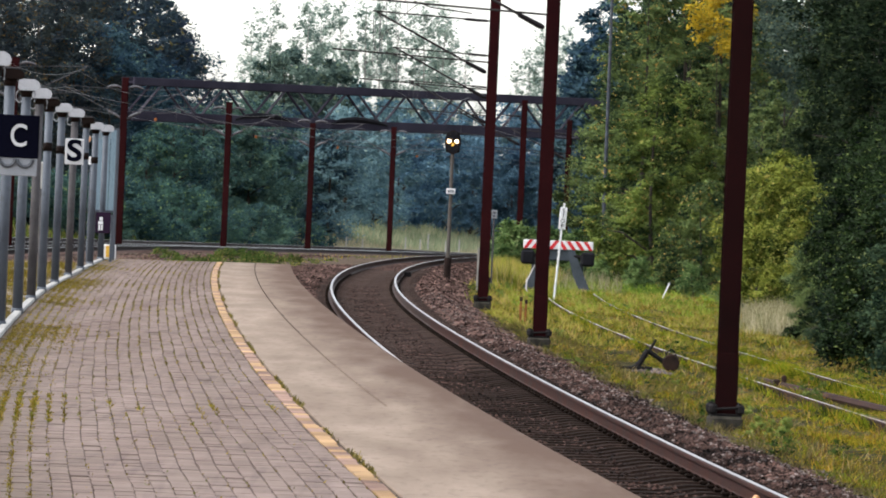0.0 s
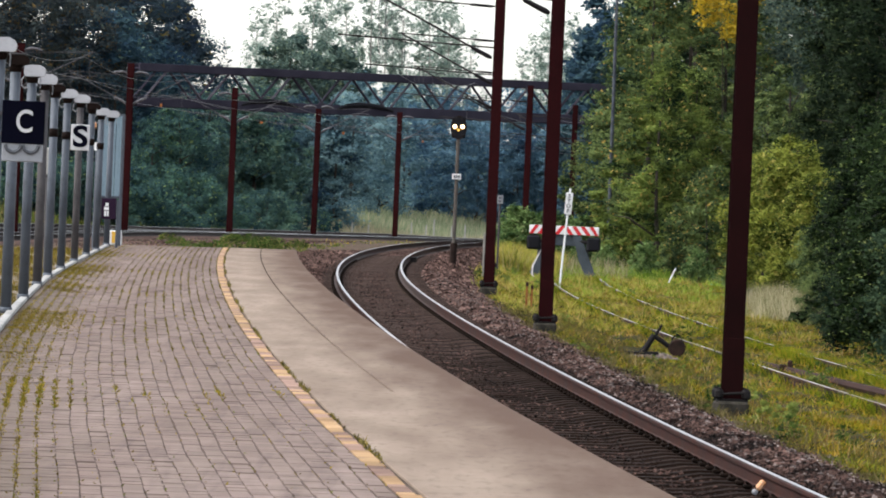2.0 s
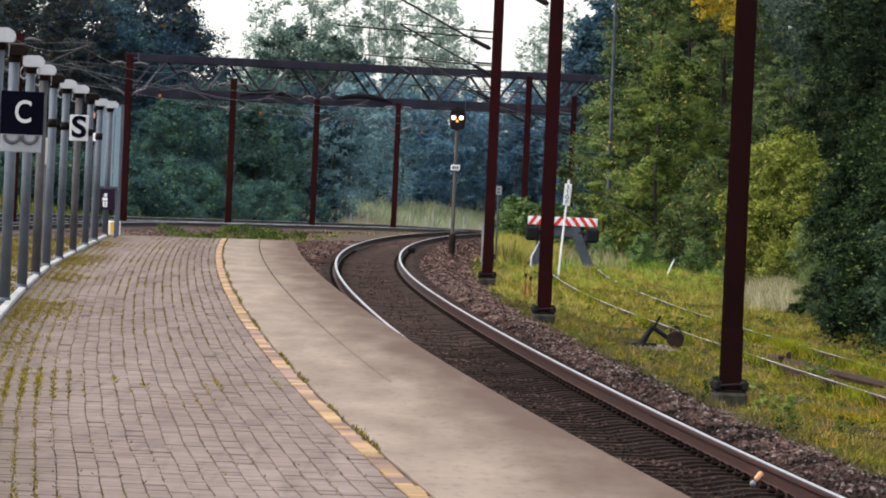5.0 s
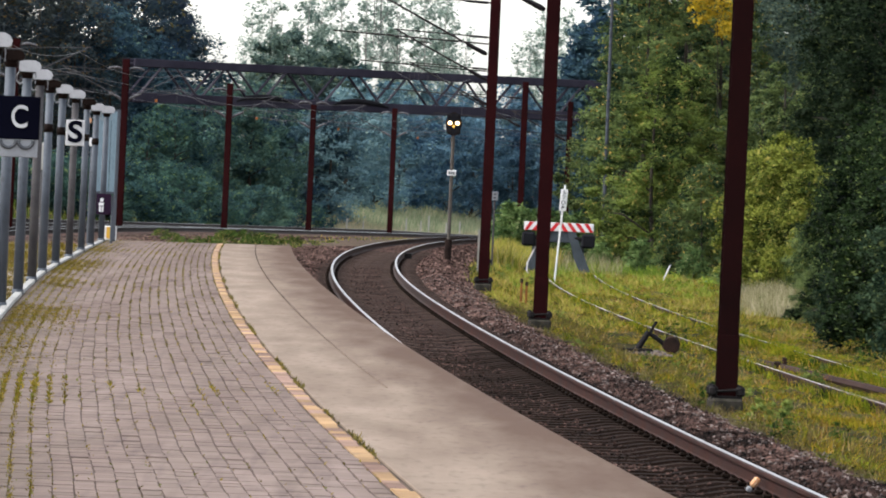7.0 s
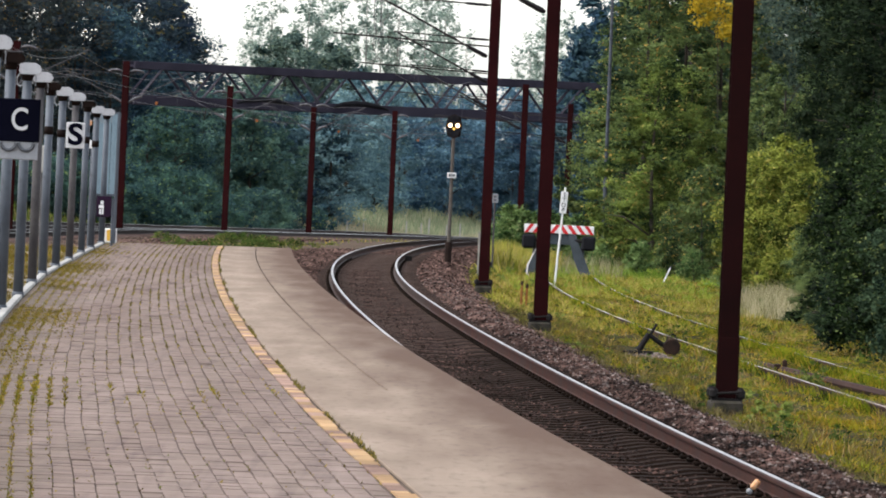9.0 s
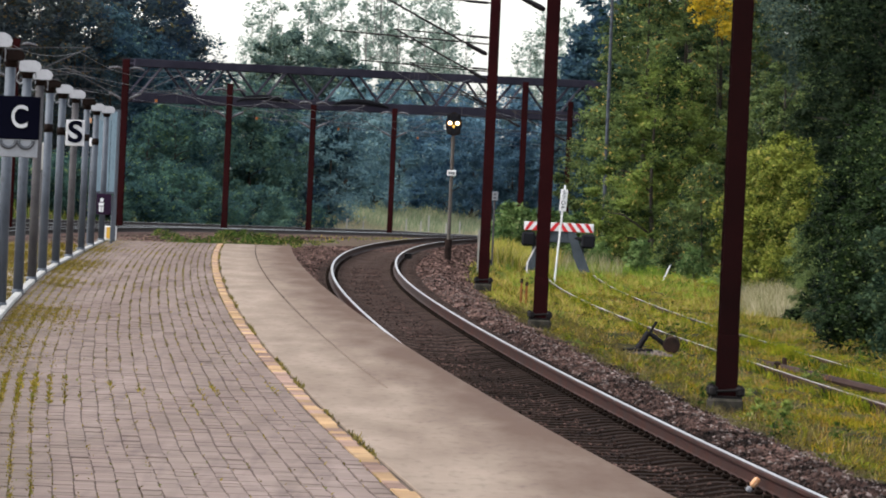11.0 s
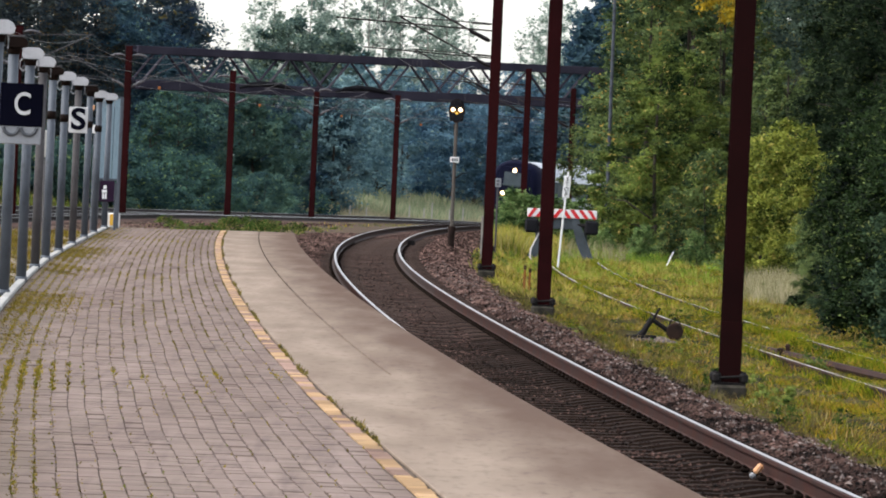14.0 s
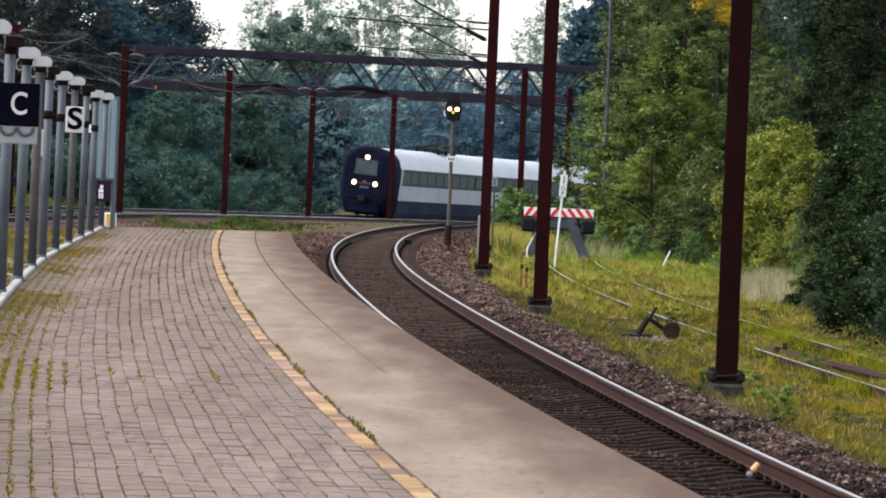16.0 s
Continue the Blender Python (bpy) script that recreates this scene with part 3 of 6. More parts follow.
def ground_h(u, y):
    """Height of the ground over the rails' level at offset u and way y."""
    u, y = np.asarray(u, float), np.asarray(y, float)
    h = -0.42 - 0.30 * smooth(2.8, 4.4, u) + 0.1 * smooth(8.5, 11, u) + 0.9 * smooth(11, 22, u)
    h = h + np.where(u < -6, 0.1, 0.0) + 1.6 * smooth(-21, -31, u) * smooth(150, 215, y)
    h = h + 0.16 * smooth(126, 135, y) * smooth(-6.5, -4.5, u) * (1 - smooth(-2.6, -1.9, u))
    lump = 0.05 * np.sin(u * 1.3 + y * 0.21) * np.sin(y * 0.37 - u * 0.5) + 0.03 * np.sin(u * 2.9 + 1.7) * np.sin(y * 0.83)
    near_track = np.exp(-((u) / 2.6) ** 2) + np.exp(-((u - MAIN) / 2.2) ** 2) + np.exp(-((u - SECOND) / 2.2) ** 2)
    return h + lump * np.clip(1 - near_track, 0, 1)


def build_ground():
    us = np.concatenate([[-4000, -1500, -600, -250, -120], np.arange(-70, -24, 2.0), np.arange(-24, 24, 0.5), np.arange(24, 71, 2.0), [120, 250, 600, 1500, 4000]])
    ys = np.concatenate([[-1500, -500, -150], np.arange(-60, 40, 10.0), np.arange(40, 300, 1.5), np.arange(300, 520, 5.0), [560, 620, 700, 850, 1050, 1400, 2200, 4400]])
    U, Y = np.meshgrid(us, ys)
    far = np.abs(U) > 100
    Z = G(np.minimum(Y, 1200)) + ground_h(U, Y)
    X = np.where(far, U, XC(np.clip(Y, -100, 1100)) + U)
    X = np.where(np.abs(U) > 300, U, X)
    v = np.stack([X, Y, Z], -1).reshape(-1, 3)
    n, m = len(ys), len(us)
    i = (np.arange(n - 1)[:, None] * m + np.arange(m - 1)[None]).ravel()
    me = flat_mesh("ground", v, np.stack([i, i + 1, i + m + 1, i + m], -1), M["soil"])
    me.polygons.foreach_set("use_smooth", [True] * len(me.polygons))
    tagged(new("ground", me), "rough soil ground with thin grass beside the tracks", "ground", kind="structure")


build_ground()


def steps(a, b, d):
    n = max(1, round((b - a) / d))
    return [a + (b - a) * i / n for i in range(n + 1)]


# gravel yard behind the railing and ballast beds
part_ob = part("gravel_yard", MB().sweep([(-10.4, -0.6), (-10.4, PLAT - 0.05), (-5.726, PLAT - 0.03), (-5.726, -0.6)], steps(-40, 119, 3)), M["gravel"])
tagged(part_ob, "pale trodden gravel strip beyond the platform posts", "gravel", kind="structure")
part_ob = part("stony_ground", MB().sweep([(-11.2, -0.20), (-6.4, -0.24), (-4.2, -0.20), (-2.6, -0.15), (-1.45, -0.115)], steps(125.2, 320, 2.5), closed=False), M["dry_soil"])
tagged(part_ob, "brown stony soil past the platform end", "soil", kind="structure")


def ballast_bed(name, off, y0, y1, left, right, drop, label, lift=0.0, mat="ballast"):
    prof = [(off - left - drop * 1.3, -0.19 - drop + lift), (off - left, -0.165 + lift), (off - 1.32, -0.23 + lift), (off, -0.265 + lift),
            (off + 1.32, -0.23 + lift), (off + right, -0.165 + lift), (off + right + drop * 1.5, -0.19 - drop + lift)]
    ob = part(name, MB().sweep(prof, steps(y0, y1, 3), closed=False), M[mat])
    return tagged(ob, label, "ballast", kind="structure")


ballast_bed("ballast_bed", 0.0, -30, 126, 1.55, 1.75, 0.32, "dark brown ballast bed under the platform track", 0.02)
ballast_bed("ballast_bed", 0.0, 126, 420, 1.55, 1.75, 0.32, "dusty reddish brown ballast bed through the bend", 0.02, mat="ballast_dusty")
ballast_bed("ballast_bed", MAIN, 100, 1100, 1.9, 1.9, 0.3, "brown dusty ballast bed of the through track", mat="ballast_dusty")
ballast_bed("ballast_bed", SECOND, 100, 700, 1.9, 1.9, 0.3, "brown dusty ballast bed of the second through track", 0.06, mat="ballast_dusty")


# ---- rails ----
def rail_profile(c):
    """Foot, web and head of a flat-bottomed rail; its top lies at height 0."""
    return [(c - 0.072, -0.172), (c - 0.072, -0.158), (c - 0.012, -0.135), (c - 0.010, -0.05), (c - 0.036, -0.036), (c - 0.036, -0.008), (c - 0.028, -0.001),
            (c + 0.030, -0.001), (c + 0.036, -0.008), (c + 0.036, -0.036), (c + 0.010, -0.05), (c + 0.012, -0.135), (c + 0.072, -0.158), (c + 0.072, -0.172)]


def top_profile(c):
    return [(c - 0.019, 0.0012), (c + 0.026, 0.0012)]


def worn_profile(c):
    return [(c - 0.037, -0.014), (c - 0.034, -0.003), (c - 0.024, 0.0015), (c + 0.024, 0.0015), (c + 0.034, -0.003), (c + 0.037, -0.014)]


def rails(off, y0, y1, label, side="rail", top="rail_top", worn=False, uf=None, hf=None, d=2.0, lift=0.0, cant=0.0):
    for c in (-0.7525, 0.7525):
        r = thing("rail", label, "rail", kind="structure")
        up = (lambda y, k=c: (hf(y) if hf else 0) + lift - cant * k)
        part("rail_body", MB().sweep(rail_profile(off + c), steps(y0, y1, d), uf=uf, hf=up), M[side], r)
        part("rail_head", MB().sweep(top_profile(off + c) if not worn else worn_profile(off + c), steps(y0, y1, d), closed=False, uf=uf, hf=up), M[top], r, "worn bright running surface")


rails(0.03, -30, 106, "rust-brown steel rail with a polished top along the platform", lift=0.025)
rails(0.03, 106, 420, "blackish brown steel rail with a polished top in the bend", side="rail_black", lift=0.025)
rails(MAIN, 100, 1100, "steel rail of the through track with bright top", d=4, side="rail_far", top="rail_far_top", worn=True)
rails(SECOND, 100, 700, "steel rail of the second through track", d=4, lift=0.08, cant=0.09, side="rail_far", top="rail_far_top", worn=True)
SIDE_H = -0.60
rails(0.0, 82, 178, "old rusty siding rail half sunk in the grass", "rail_old", "rail_old_top", uf=siding_u, hf=lambda y: SIDE_H)
rails(0.0, 40, 82, "dull brown siding rail half sunk in the grass", "rail_old", "rail_worn_top", uf=siding_u, hf=lambda y: SIDE_H)


# ---- sleepers and rail clips ----
def sleeper_mesh(key):
    mb = MB()
    prof = [(-1.30, -0.205), (-1.2, -0.17), (-0.5, -0.172), (-0.25, -0.215), (0.25, -0.215), (0.5, -0.172), (1.2, -0.17), (1.30, -0.205)]
    vs, fs = [], []
    for x, z in prof:
        vs += [(x, -0.14, z - 0.10), (x, -0.105, z), (x, 0.105, z), (x, 0.14, z - 0.10)]
    for i in range(len(prof) - 1):
        for j in range(3):
            fs.append((4 * i + j, 4 * i + j + 1, 4 * i + j + 5, 4 * i + j + 4))
    fs += [(3, 2, 1, 0), (28, 29, 30, 31)]
    mb.add(vs, fs)
    return mb.mesh("sleeper", M[key])


def clip_mesh():
    mb = MB()
    for c in (-0.7525, 0.7525):
        for s in (-1, 1):
            mb.box((c + s * 0.10, 0, -0.15), (0.07, 0.14, 0.035), ch=0.01)
            mb.tube([(c + s * 0.07, -0.05, -0.145), (c + s * 0.11, -0.05, -0.115), (c + s * 0.11, 0.05, -0.115), (c + s * 0.07, 0.05, -0.145)], 0.012, 5)
    return mb.mesh("rail_clips", M["ballast"])


SL, SL_DUSTY, CL = sleeper_mesh("sleeper"), sleeper_mesh("sleeper_dusty"), clip_mesh()
deck = thing("sleepers", "dirty concrete sleepers lying in the dark ballast", "sleepers", kind="structure")
for i in range(327):
    y = -12.2 + 0.6 * i
    o = part("sleeper", SL if y < 84 + 6 * math.sin(i * 2.3) else SL_DUSTY, None, deck, m=at(0.03, y, 0.025))
    if 30 < y < 165:
        part("rail_clip", CL, None, o)


# ---- ballast stones ----
def rocks(name, label, n, box, size, mat, hfun, seed):
    """Many angular stones scattered over offsets and ways, as one mesh."""
    rng = np.random.default_rng(seed)
    base = np.array([(1, 0, 0), (-1, 0, 0), (0, 1, 0), (0, -1, 0), (0, 0, 1)], float)
    faces = np.array([(0, 2, 4), (2, 1, 4), (1, 3, 4), (3, 0, 4)])
    u = rng.uniform(box[0], box[1], n)
    y = box[2] + (box[3] - box[2]) * rng.uniform(0, 1, n) ** 1.35
    keep = (np.abs(np.abs(u) - 0.7525) > 0.095)
    u, y = u[keep], y[keep]
    n = len(u)
    s = size * rng.uniform(0.55, 1.3, n)
    v = base[None] + rng.normal(0, 0.28, (n, 5, 3))
    v *= s[:, None, None] * rng.uniform(0.6, 1.1, (n, 1, 3)) * np.array([1.0, 1.0, 0.72])
    q = rng.uniform(0, 2 * math.pi, n)
    c, sn = np.cos(q)[:, None], np.sin(q)[:, None]
    v = np.stack([v[..., 0] * c - v[..., 1] * sn, v[..., 0] * sn + v[..., 1] * c, v[..., 2]], -1)
    v += np.stack([XC(y) + u, y, G(y) + hfun(u, y) + s * 0.28], -1)[:, None]
    f = faces[None] + (np.arange(n) * 5)[:, None, None]
    me = flat_mesh(name, v.reshape(-1, 3), f.reshape(-1, 3), mat)
    return tagged(new(name, me), label, "ballast", kind="stuff")


def bed_h(u, y):
    a = np.abs(u)
    h = np.interp(u, [-2.0, -1.55, -1.3, 0, 1.3, 1.5, 1.8, 2.3, 2.9], [-0.5, -0.165, -0.235, -0.265, -0.235, -0.165, -0.165, -0.40, -0.5])
    return h + 0.02 + 0.012 * np.sin(u * 3.1 + y * 0.9) * np.sin(y * 2.1)


rocks("ballast_stones", "angular grey and brown ballast stones on the track shoulder", 62000, (0.86, 2.9, 38, 96), 0.028, M["stone"], bed_h, 3)
rocks("ballast_stones", "angular ballast stones on the farther track shoulder", 17000, (0.83, 2.9, 94, 152), 0.038, M["stone_far"], bed_h, 13)
rocks("ballast_stones", "coarse ballast stones beside the station track", 7000, (-1.5, 2.9, -12, 40), 0.045, M["stone"], bed_h, 14)
rocks("ballast_stones", "rusty dark ballast between the rails", 13000, (-1.55, 0.72, 38, 96), 0.023, M["stone_dark"], bed_h, 4)
rocks("ballast_stones", "paler grey stones strewn over the shoulder", 4500, (1.0, 3.0, 38, 150), 0.024, M["stone_pale"], lambda u, y: bed_h(u, y) + 0.02, 12)
rocks("ballast_stones", "loose stones lying on the sleepers", 12000, (-1.3, 0.68, 40, 150), 0.02, M["stone"], lambda u, y: bed_h(u, y) + 0.055, 9)
rocks("ballast_stones", "dusty brown ballast between the rails of the bend", 26000, (-1.5, 0.72, 86, 290), 0.030, M["stone_dusty"], bed_h, 7)
rocks("ballast_stones", "ballast stones along the far bend", 9000, (0.9, 2.9, 140, 260), 0.055, M["stone_far"], bed_h, 5)
rocks("ballast_stones", "brown stones strewn beyond the posts", 9000, (-11.0, -5.6, 126, 250), 0.05, M["stone_far"], lambda u, y: -0.23 + 0 * u, 15)
rocks("ballast_stones", "brown ballast heaped past the platform end", 22000, (-3.4, -0.9, 104, 190), 0.032, M["stone_far"],
      lambda u, y: np.where(y < 125.2, bed_h(u, y), np.interp(u, [-4.2, -2.6, -1.45, -0.9], [-0.20, -0.15, -0.115, -0.19])), 6)


# ---- platform ----
def build_platform():
    plat = thing("platform", "island platform with clay pavers, yellow line and concrete edge slabs", "platform", kind="structure")
    part("platform_core", MB().sweep([(-5.72, -0.6), (-5.72, PLAT - 0.035), (-1.72, PLAT - 0.035), (-1.72, -0.6)], steps(-40, PLAT_END, 2.5)), M["platform_core"], plat)
    part("paver_bed", MB().sweep([(-5.70, PLAT - 0.03), (-5.70, PLAT - 0.010), (-3.04, PLAT - 0.010), (-3.04, PLAT - 0.03)], steps(-40, PLAT_END, 2.5)),
         M["joint"], plat, "dark sandy joints")
    # edge slabs and inner slabs, one wide pour nearer the station
    def slab(a, c, y0, y1):
        us = [a + (c - a) * k / 6 for k in range(7)]
        prof = [(a, PLAT - 0.11), (a, PLAT - 0.006)] + [(u, PLAT) for u in [a + 0.006] + us[1:-1] + [c - 0.015]] + [(c, PLAT - 0.015), (c, PLAT - 0.11)]
        ob = part("slab", MB().sweep(prof, steps(y0 + 0.002, y1 - 0.002, 1.2)), M["slab"], plat)
        dust_shade = ob.data.attributes.new("dust_shade", "FLOAT", "POINT")
        val = [max(0.0, min(1.0, (u + 2.68) / 0.92)) for u, h in prof]
        dust_shade.data.foreach_set("value", (val * (len(ob.data.vertices) // len(prof)))[:len(ob.data.vertices)])

    cuts = [20.0, 33.0, 46.0]
    slab(-3.03, -1.62, -40, 20)
    for a, c in zip(cuts, cuts[1:]):
        slab(-3.03, -1.62, a, c)
    y = 46.0
    while y < PLAT_END - 1:
        e = min(y + 20.4, PLAT_END)
        g = 0.001 if y < 60 else 0.0025
        slab(-2.356 + g, -1.62, y, e)
        slab(-3.03, -2.356 - g, y, e)
        y = e

    # dirt in the long joint between the slabs
    rng = np.random.default_rng(38)
    ys = np.arange(46.0, PLAT_END, 0.12)
    wid = 0.0006 + 0.010 * rng.uniform(0, 1, len(ys)) ** 2 * (0.4 + 0.6 * np.sin(ys * 0.8) ** 2) * smooth(48, 74, ys)
    mid_u = -2.356 + 0.006 * np.sin(ys * 1.3) * np.sin(ys * 0.41) + rng.normal(0, 0.002, len(ys))
    edge = np.stack([np.stack([XC(ys) + mid_u + s * wid, ys, G(ys) + PLAT + 0.002], -1) for s in (-1, 1)], 1).reshape(-1, 3)
    k = 2 * np.arange(len(ys) - 1)
    part("joint_dirt", flat_mesh("joint_dirt", edge, np.stack([k, k + 1, k + 3, k + 2], -1), M["joint_dirt"]), None, plat, "black crumbling joint between the slabs")


build_platform()

# ---- posts, lamps and signs on the platform ----
FENCE_U = -5.69


def post_shift(y):
    return float(np.interp(y, [86, 100, 114], [0.0, 0.11, 0.17]))


def build_kerbs():
    k = thing("kerb", "white-painted concrete kerb under the row of posts", "kerb", kind="structure")
    y = -12.0
    while y < 122:
        part("kerbstone", MB().sweep([(-5.73, PLAT - 0.3), (-5.73, PLAT + 0.03), (-5.72, PLAT + 0.04), (-5.645, PLAT + 0.04), (-5.635, PLAT + 0.03), (-5.635, PLAT - 0.3)],
                                     steps(y + 0.004, y + 1.996, 1.0), uf=post_shift), M["kerb"], k)
        y += 2.0


build_kerbs()


def lamp_post(y, height, white=True, off=0.0, old=False, band=False):
    m = upright(FENCE_U + off, y, PLAT)
    t = thing("platform_lamp", "grey galvanised post with a %s lamp head" % ("white opal" if white else "dark brown"), "lamp post", m, "posts along the platform")
    part("pole", MB().tube([(0, 0, 0), (0, 0, height)], [0.062, 0.058], 14), M["galv_old" if old else "galv"], t, smooth=True)
    part("base_collar", MB().tube([(0, 0, 0), (0, 0, 0.07)], 0.072, 14), M["galv"], t, smooth=True)
    if band:
        part("clamp_band", MB().tube([(0, 0, height - 0.62), (0, 0, height - 0.50)], 0.068, 14), M["lamp_brown"], t, smooth=True)
    part("neck", MB().tube([(0, 0, height - 0.05), (0, 0, height + 0.05)], [0.064, 0.085], 12), M["lamp_brown"], t, smooth=True)
    hood = MB()
    prof = [(-0.13, 0.0), (-0.15, 0.04), (-0.145, 0.13), (-0.12, 0.155), (0.10, 0.155), (0.165, 0.125), (0.195, 0.075), (0.175, 0.015), (0.15, 0.0)]
    k = 0.78 if white else 0.74
    prof = [(x * k, z * (0.9 if white else 0.7)) for x, z in prof]
    hood.prism(prof, 0.27, Matrix.Translation((0.015, -0.135, height + 0.03)))
    if white:
        part("lamp_head", hood, M["lamp_white"], t, "white opal lamp head")
        part("lamp_rim", MB().box((0, 0, height + 0.035), (0.20, 0.22, 0.03), ch=0.008), M["galv_old"], t)
        part("hook", MB().tube([(-0.085, -0.02, height + 0.05), (-0.125, -0.02, height - 0.01), (-0.125, -0.02, height - 0.09), (-0.085, -0.02, height - 0.12), (-0.055, -0.02, height - 0.10)], 0.010, 6), M["plate_grey"], t, "pale bent wire hook under the lamp")
        part("stay", MB().tube([(0.09, -0.02, height + 0.05), (0.105, -0.02, height - 0.02), (0.10, -0.02, height - 0.11)], 0.010, 6), M["plate_grey"], t)
    else:
        part("lamp_head", hood, M["lamp_brown"], t, "dark brown lamp head")
        part("lamp_rim", MB().box((0, 0, height + 0.15), (0.25, 0.26, 0.02), ch=0.008), M["galv_old"], t)
    return t


for y, hh, white, old, band in ((58, 2.73, True, False, False), (65.8, 2.73, False, False, False), (72.5, 2.70, True, False, False), (80.3, 2.71, True, True, False),
                                (86.6, 2.68, False, False, True), (93, 2.67, True, False, True), (100, 2.67, True, True, False), (107.5, 2.63, False, False, True),
                                (113.6, 2.58, True, False, True), (121, 2.60, True, False, False)):
    lamp_post(y, hh, white, post_shift(y) - (0.05 if y < 70 else 0.0), old, band)


def letter(text, size, depth, mat, parent, m, name="letter", bold=0.012):
    """A raised letter made from the built-in font."""
    cu = bpy.data.curves.new(name, "FONT")
    cu.body, cu.size, cu.extrude, cu.align_x, cu.align_y, cu.offset = text, size, depth, "CENTER", "CENTER", size * bold
    tmp = bpy.data.objects.new(name, cu)
    me = bpy.data.meshes.new_from_object(tmp)
    bpy.data.objects.remove(tmp)
    bpy.data.curves.remove(cu)
    me.materials.clear()
    me.materials.append(mat)
    ob = new(name, me)
    ob.parent, ob.matrix_basis = parent, m @ Matrix.Rotation(math.pi / 2, 4, "X")
    return ob


def build_c_sign():
    t = thing("track_section_sign", "dark navy square sign with a white letter C on a post", "sign", upright(-5.65, 58, PLAT + 0.055))
    part("plate", MB().box((0.17, -0.12, 2.02), (0.42, 0.02, 0.42), ch=0.006), M["navy"], t)
    letter("C", 0.31, 0.004, M["sign_white"], t, Matrix.Translation((0.18, -0.136, 2.02)) @ Matrix.Diagonal((0.80, 1, 1, 1)), bold=0.010)
    low = part("lower_plate", MB().box((0.17, -0.105, 1.73), (0.40, 0.02, 0.19), ch=0.008), M["plate_grey"], t, "white lower plate with grey rings")
    ring = MB()
    for c in (0.08, 0.25):
        ring.tube([(c + 0.075 * math.cos(a), -0.12, 1.80 + 0.075 * math.sin(a)) for a in np.linspace(math.pi, 2 * math.pi, 12)], 0.02, 6)
    part("ring", ring, M["grey_ink"], low)
    for z in (1.9, 2.1):
        part("bracket", MB().box((-0.02, -0.075, z), (0.2, 0.08, 0.04)), M["galv_old"], t)


build_c_sign()


def build_s_sign():
    t = thing("stop_marker_sign", "white upright sign with a black letter S on a post", "sign", upright(-5.53, 98.6, PLAT + 0.05))
    part("plate", MB().box((0, -0.1, 2.06), (0.31, 0.02, 0.43), ch=0.01), M["sign_white"], t)
    letter("S", 0.49, 0.004, M["navy"], t, Matrix.Translation((0, -0.115, 2.06)) @ Matrix.Diagonal((1.12, 1, 1, 1)), bold=0.03)
    for z in (1.95, 2.15):
        part("bracket", MB().box((0, 0.62, z), (0.05, 1.45, 0.04)), M["galv_old"], t)


build_s_sign()


def build_far_board():
    t = thing("glass_wind_screen", "tall blue-grey glass screen in a steel frame at the platform end", "wind screen", upright(-5.50, 122.5, PLAT))
    part("post", MB().tube([(-0.27, 0, 0), (-0.27, 0, 2.7)], 0.035, 10), M["galv"], t)
    part("post", MB().tube([(0.19, 0, 0), (0.19, 0, 2.7)], 0.035, 10), M["galv"], t)
    for i in range(3):
        part("pane", MB().box((-0.16 + 0.135 * i, 0, 1.85), (0.125, 0.02, 1.66), ch=0.004), M["panel_blue"], t)
    part("rail_bar", MB().box((-0.04, 0, 1.0), (0.5, 0.04, 0.04)), M["galv"], t)
    part("rail_bar", MB().box((-0.04, 0, 2.7), (0.5, 0.04, 0.04)), M["galv"], t)
    s = thing("violet_sign", "dark violet information sign with white marks", "sign", upright(-5.40, 119.6, PLAT))
    part("plate", MB().box((-0.06, 0, 0.78), (0.30, 0.02, 0.42), ch=0.006), M["purple"], s)
    part("white_bar", MB().box((-0.10, -0.013, 0.86), (0.06, 0.008, 0.07)).box((-0.11, -0.013, 0.78), (0.10, 0.008, 0.06)).box((-0.13, -0.013, 0.68), (0.035, 0.008, 0.11)).box(
        (-0.08, -0.013, 0.68), (0.035, 0.008, 0.11)), M["white"], s)
    part("stem", MB().tube([(0.12, 0.03, 0), (0.12, 0.03, 0.95)], 0.03, 8), M["galv"], s)
    b = thing("ticket_box", "short white cabinet with a yellow front at the platform end", "cabinet", at(-5.43, 123.6, PLAT))
    part("cabinet_body", MB().box((0.0, 0, 0.15), (0.30, 0.24, 0.30), ch=0.02), M["white"], b)
    part("yellow_panel", MB().box((0.0, -0.125, 0.16), (0.11, 0.02, 0.24), ch=0.004), M["amber"], b, "yellow panel")
    q = thing("small_sign", "small white sign plate on a thin steel post", "sign", upright(-5.72, 118.5, PLAT))
    part("post", MB().tube([(0, 0, 0), (0, 0, 2.1)], 0.025, 8), M["galv"], q)
    part("plate", MB().box((0.02, -0.04, 2.02), (0.14, 0.02, 0.16), ch=0.02), M["white"], q)
    part("mark", MB().box((0.02, -0.055, 2.02), (0.06, 0.008, 0.08)), M["grey_ink"], q)
    q = thing("orange_marker", "small orange marker lamp on the railing", "marker", upright(-5.60, 111, PLAT))
    part("post", MB().tube([(0, 0, 0), (0, 0, 2.35)], 0.02, 8), M["galv_old"], q)
    part("cap", MB().box((0, -0.04, 2.4), (0.12, 0.08, 0.1), ch=0.02), M["orange"], q)
    q = thing("junction_box", "beige junction box behind the posts", "box", at(-5.85, 92, PLAT - 0.7))
    part("box_body", MB().box((0, 0, 2.4), (0.2, 0.15, 0.42), ch=0.02), M["wood_post"], q)
    part("post", MB().tube([(0, 0.05, 0), (0, 0.05, 2.5)], 0.04, 8), M["galv_old"], q)


build_far_board()


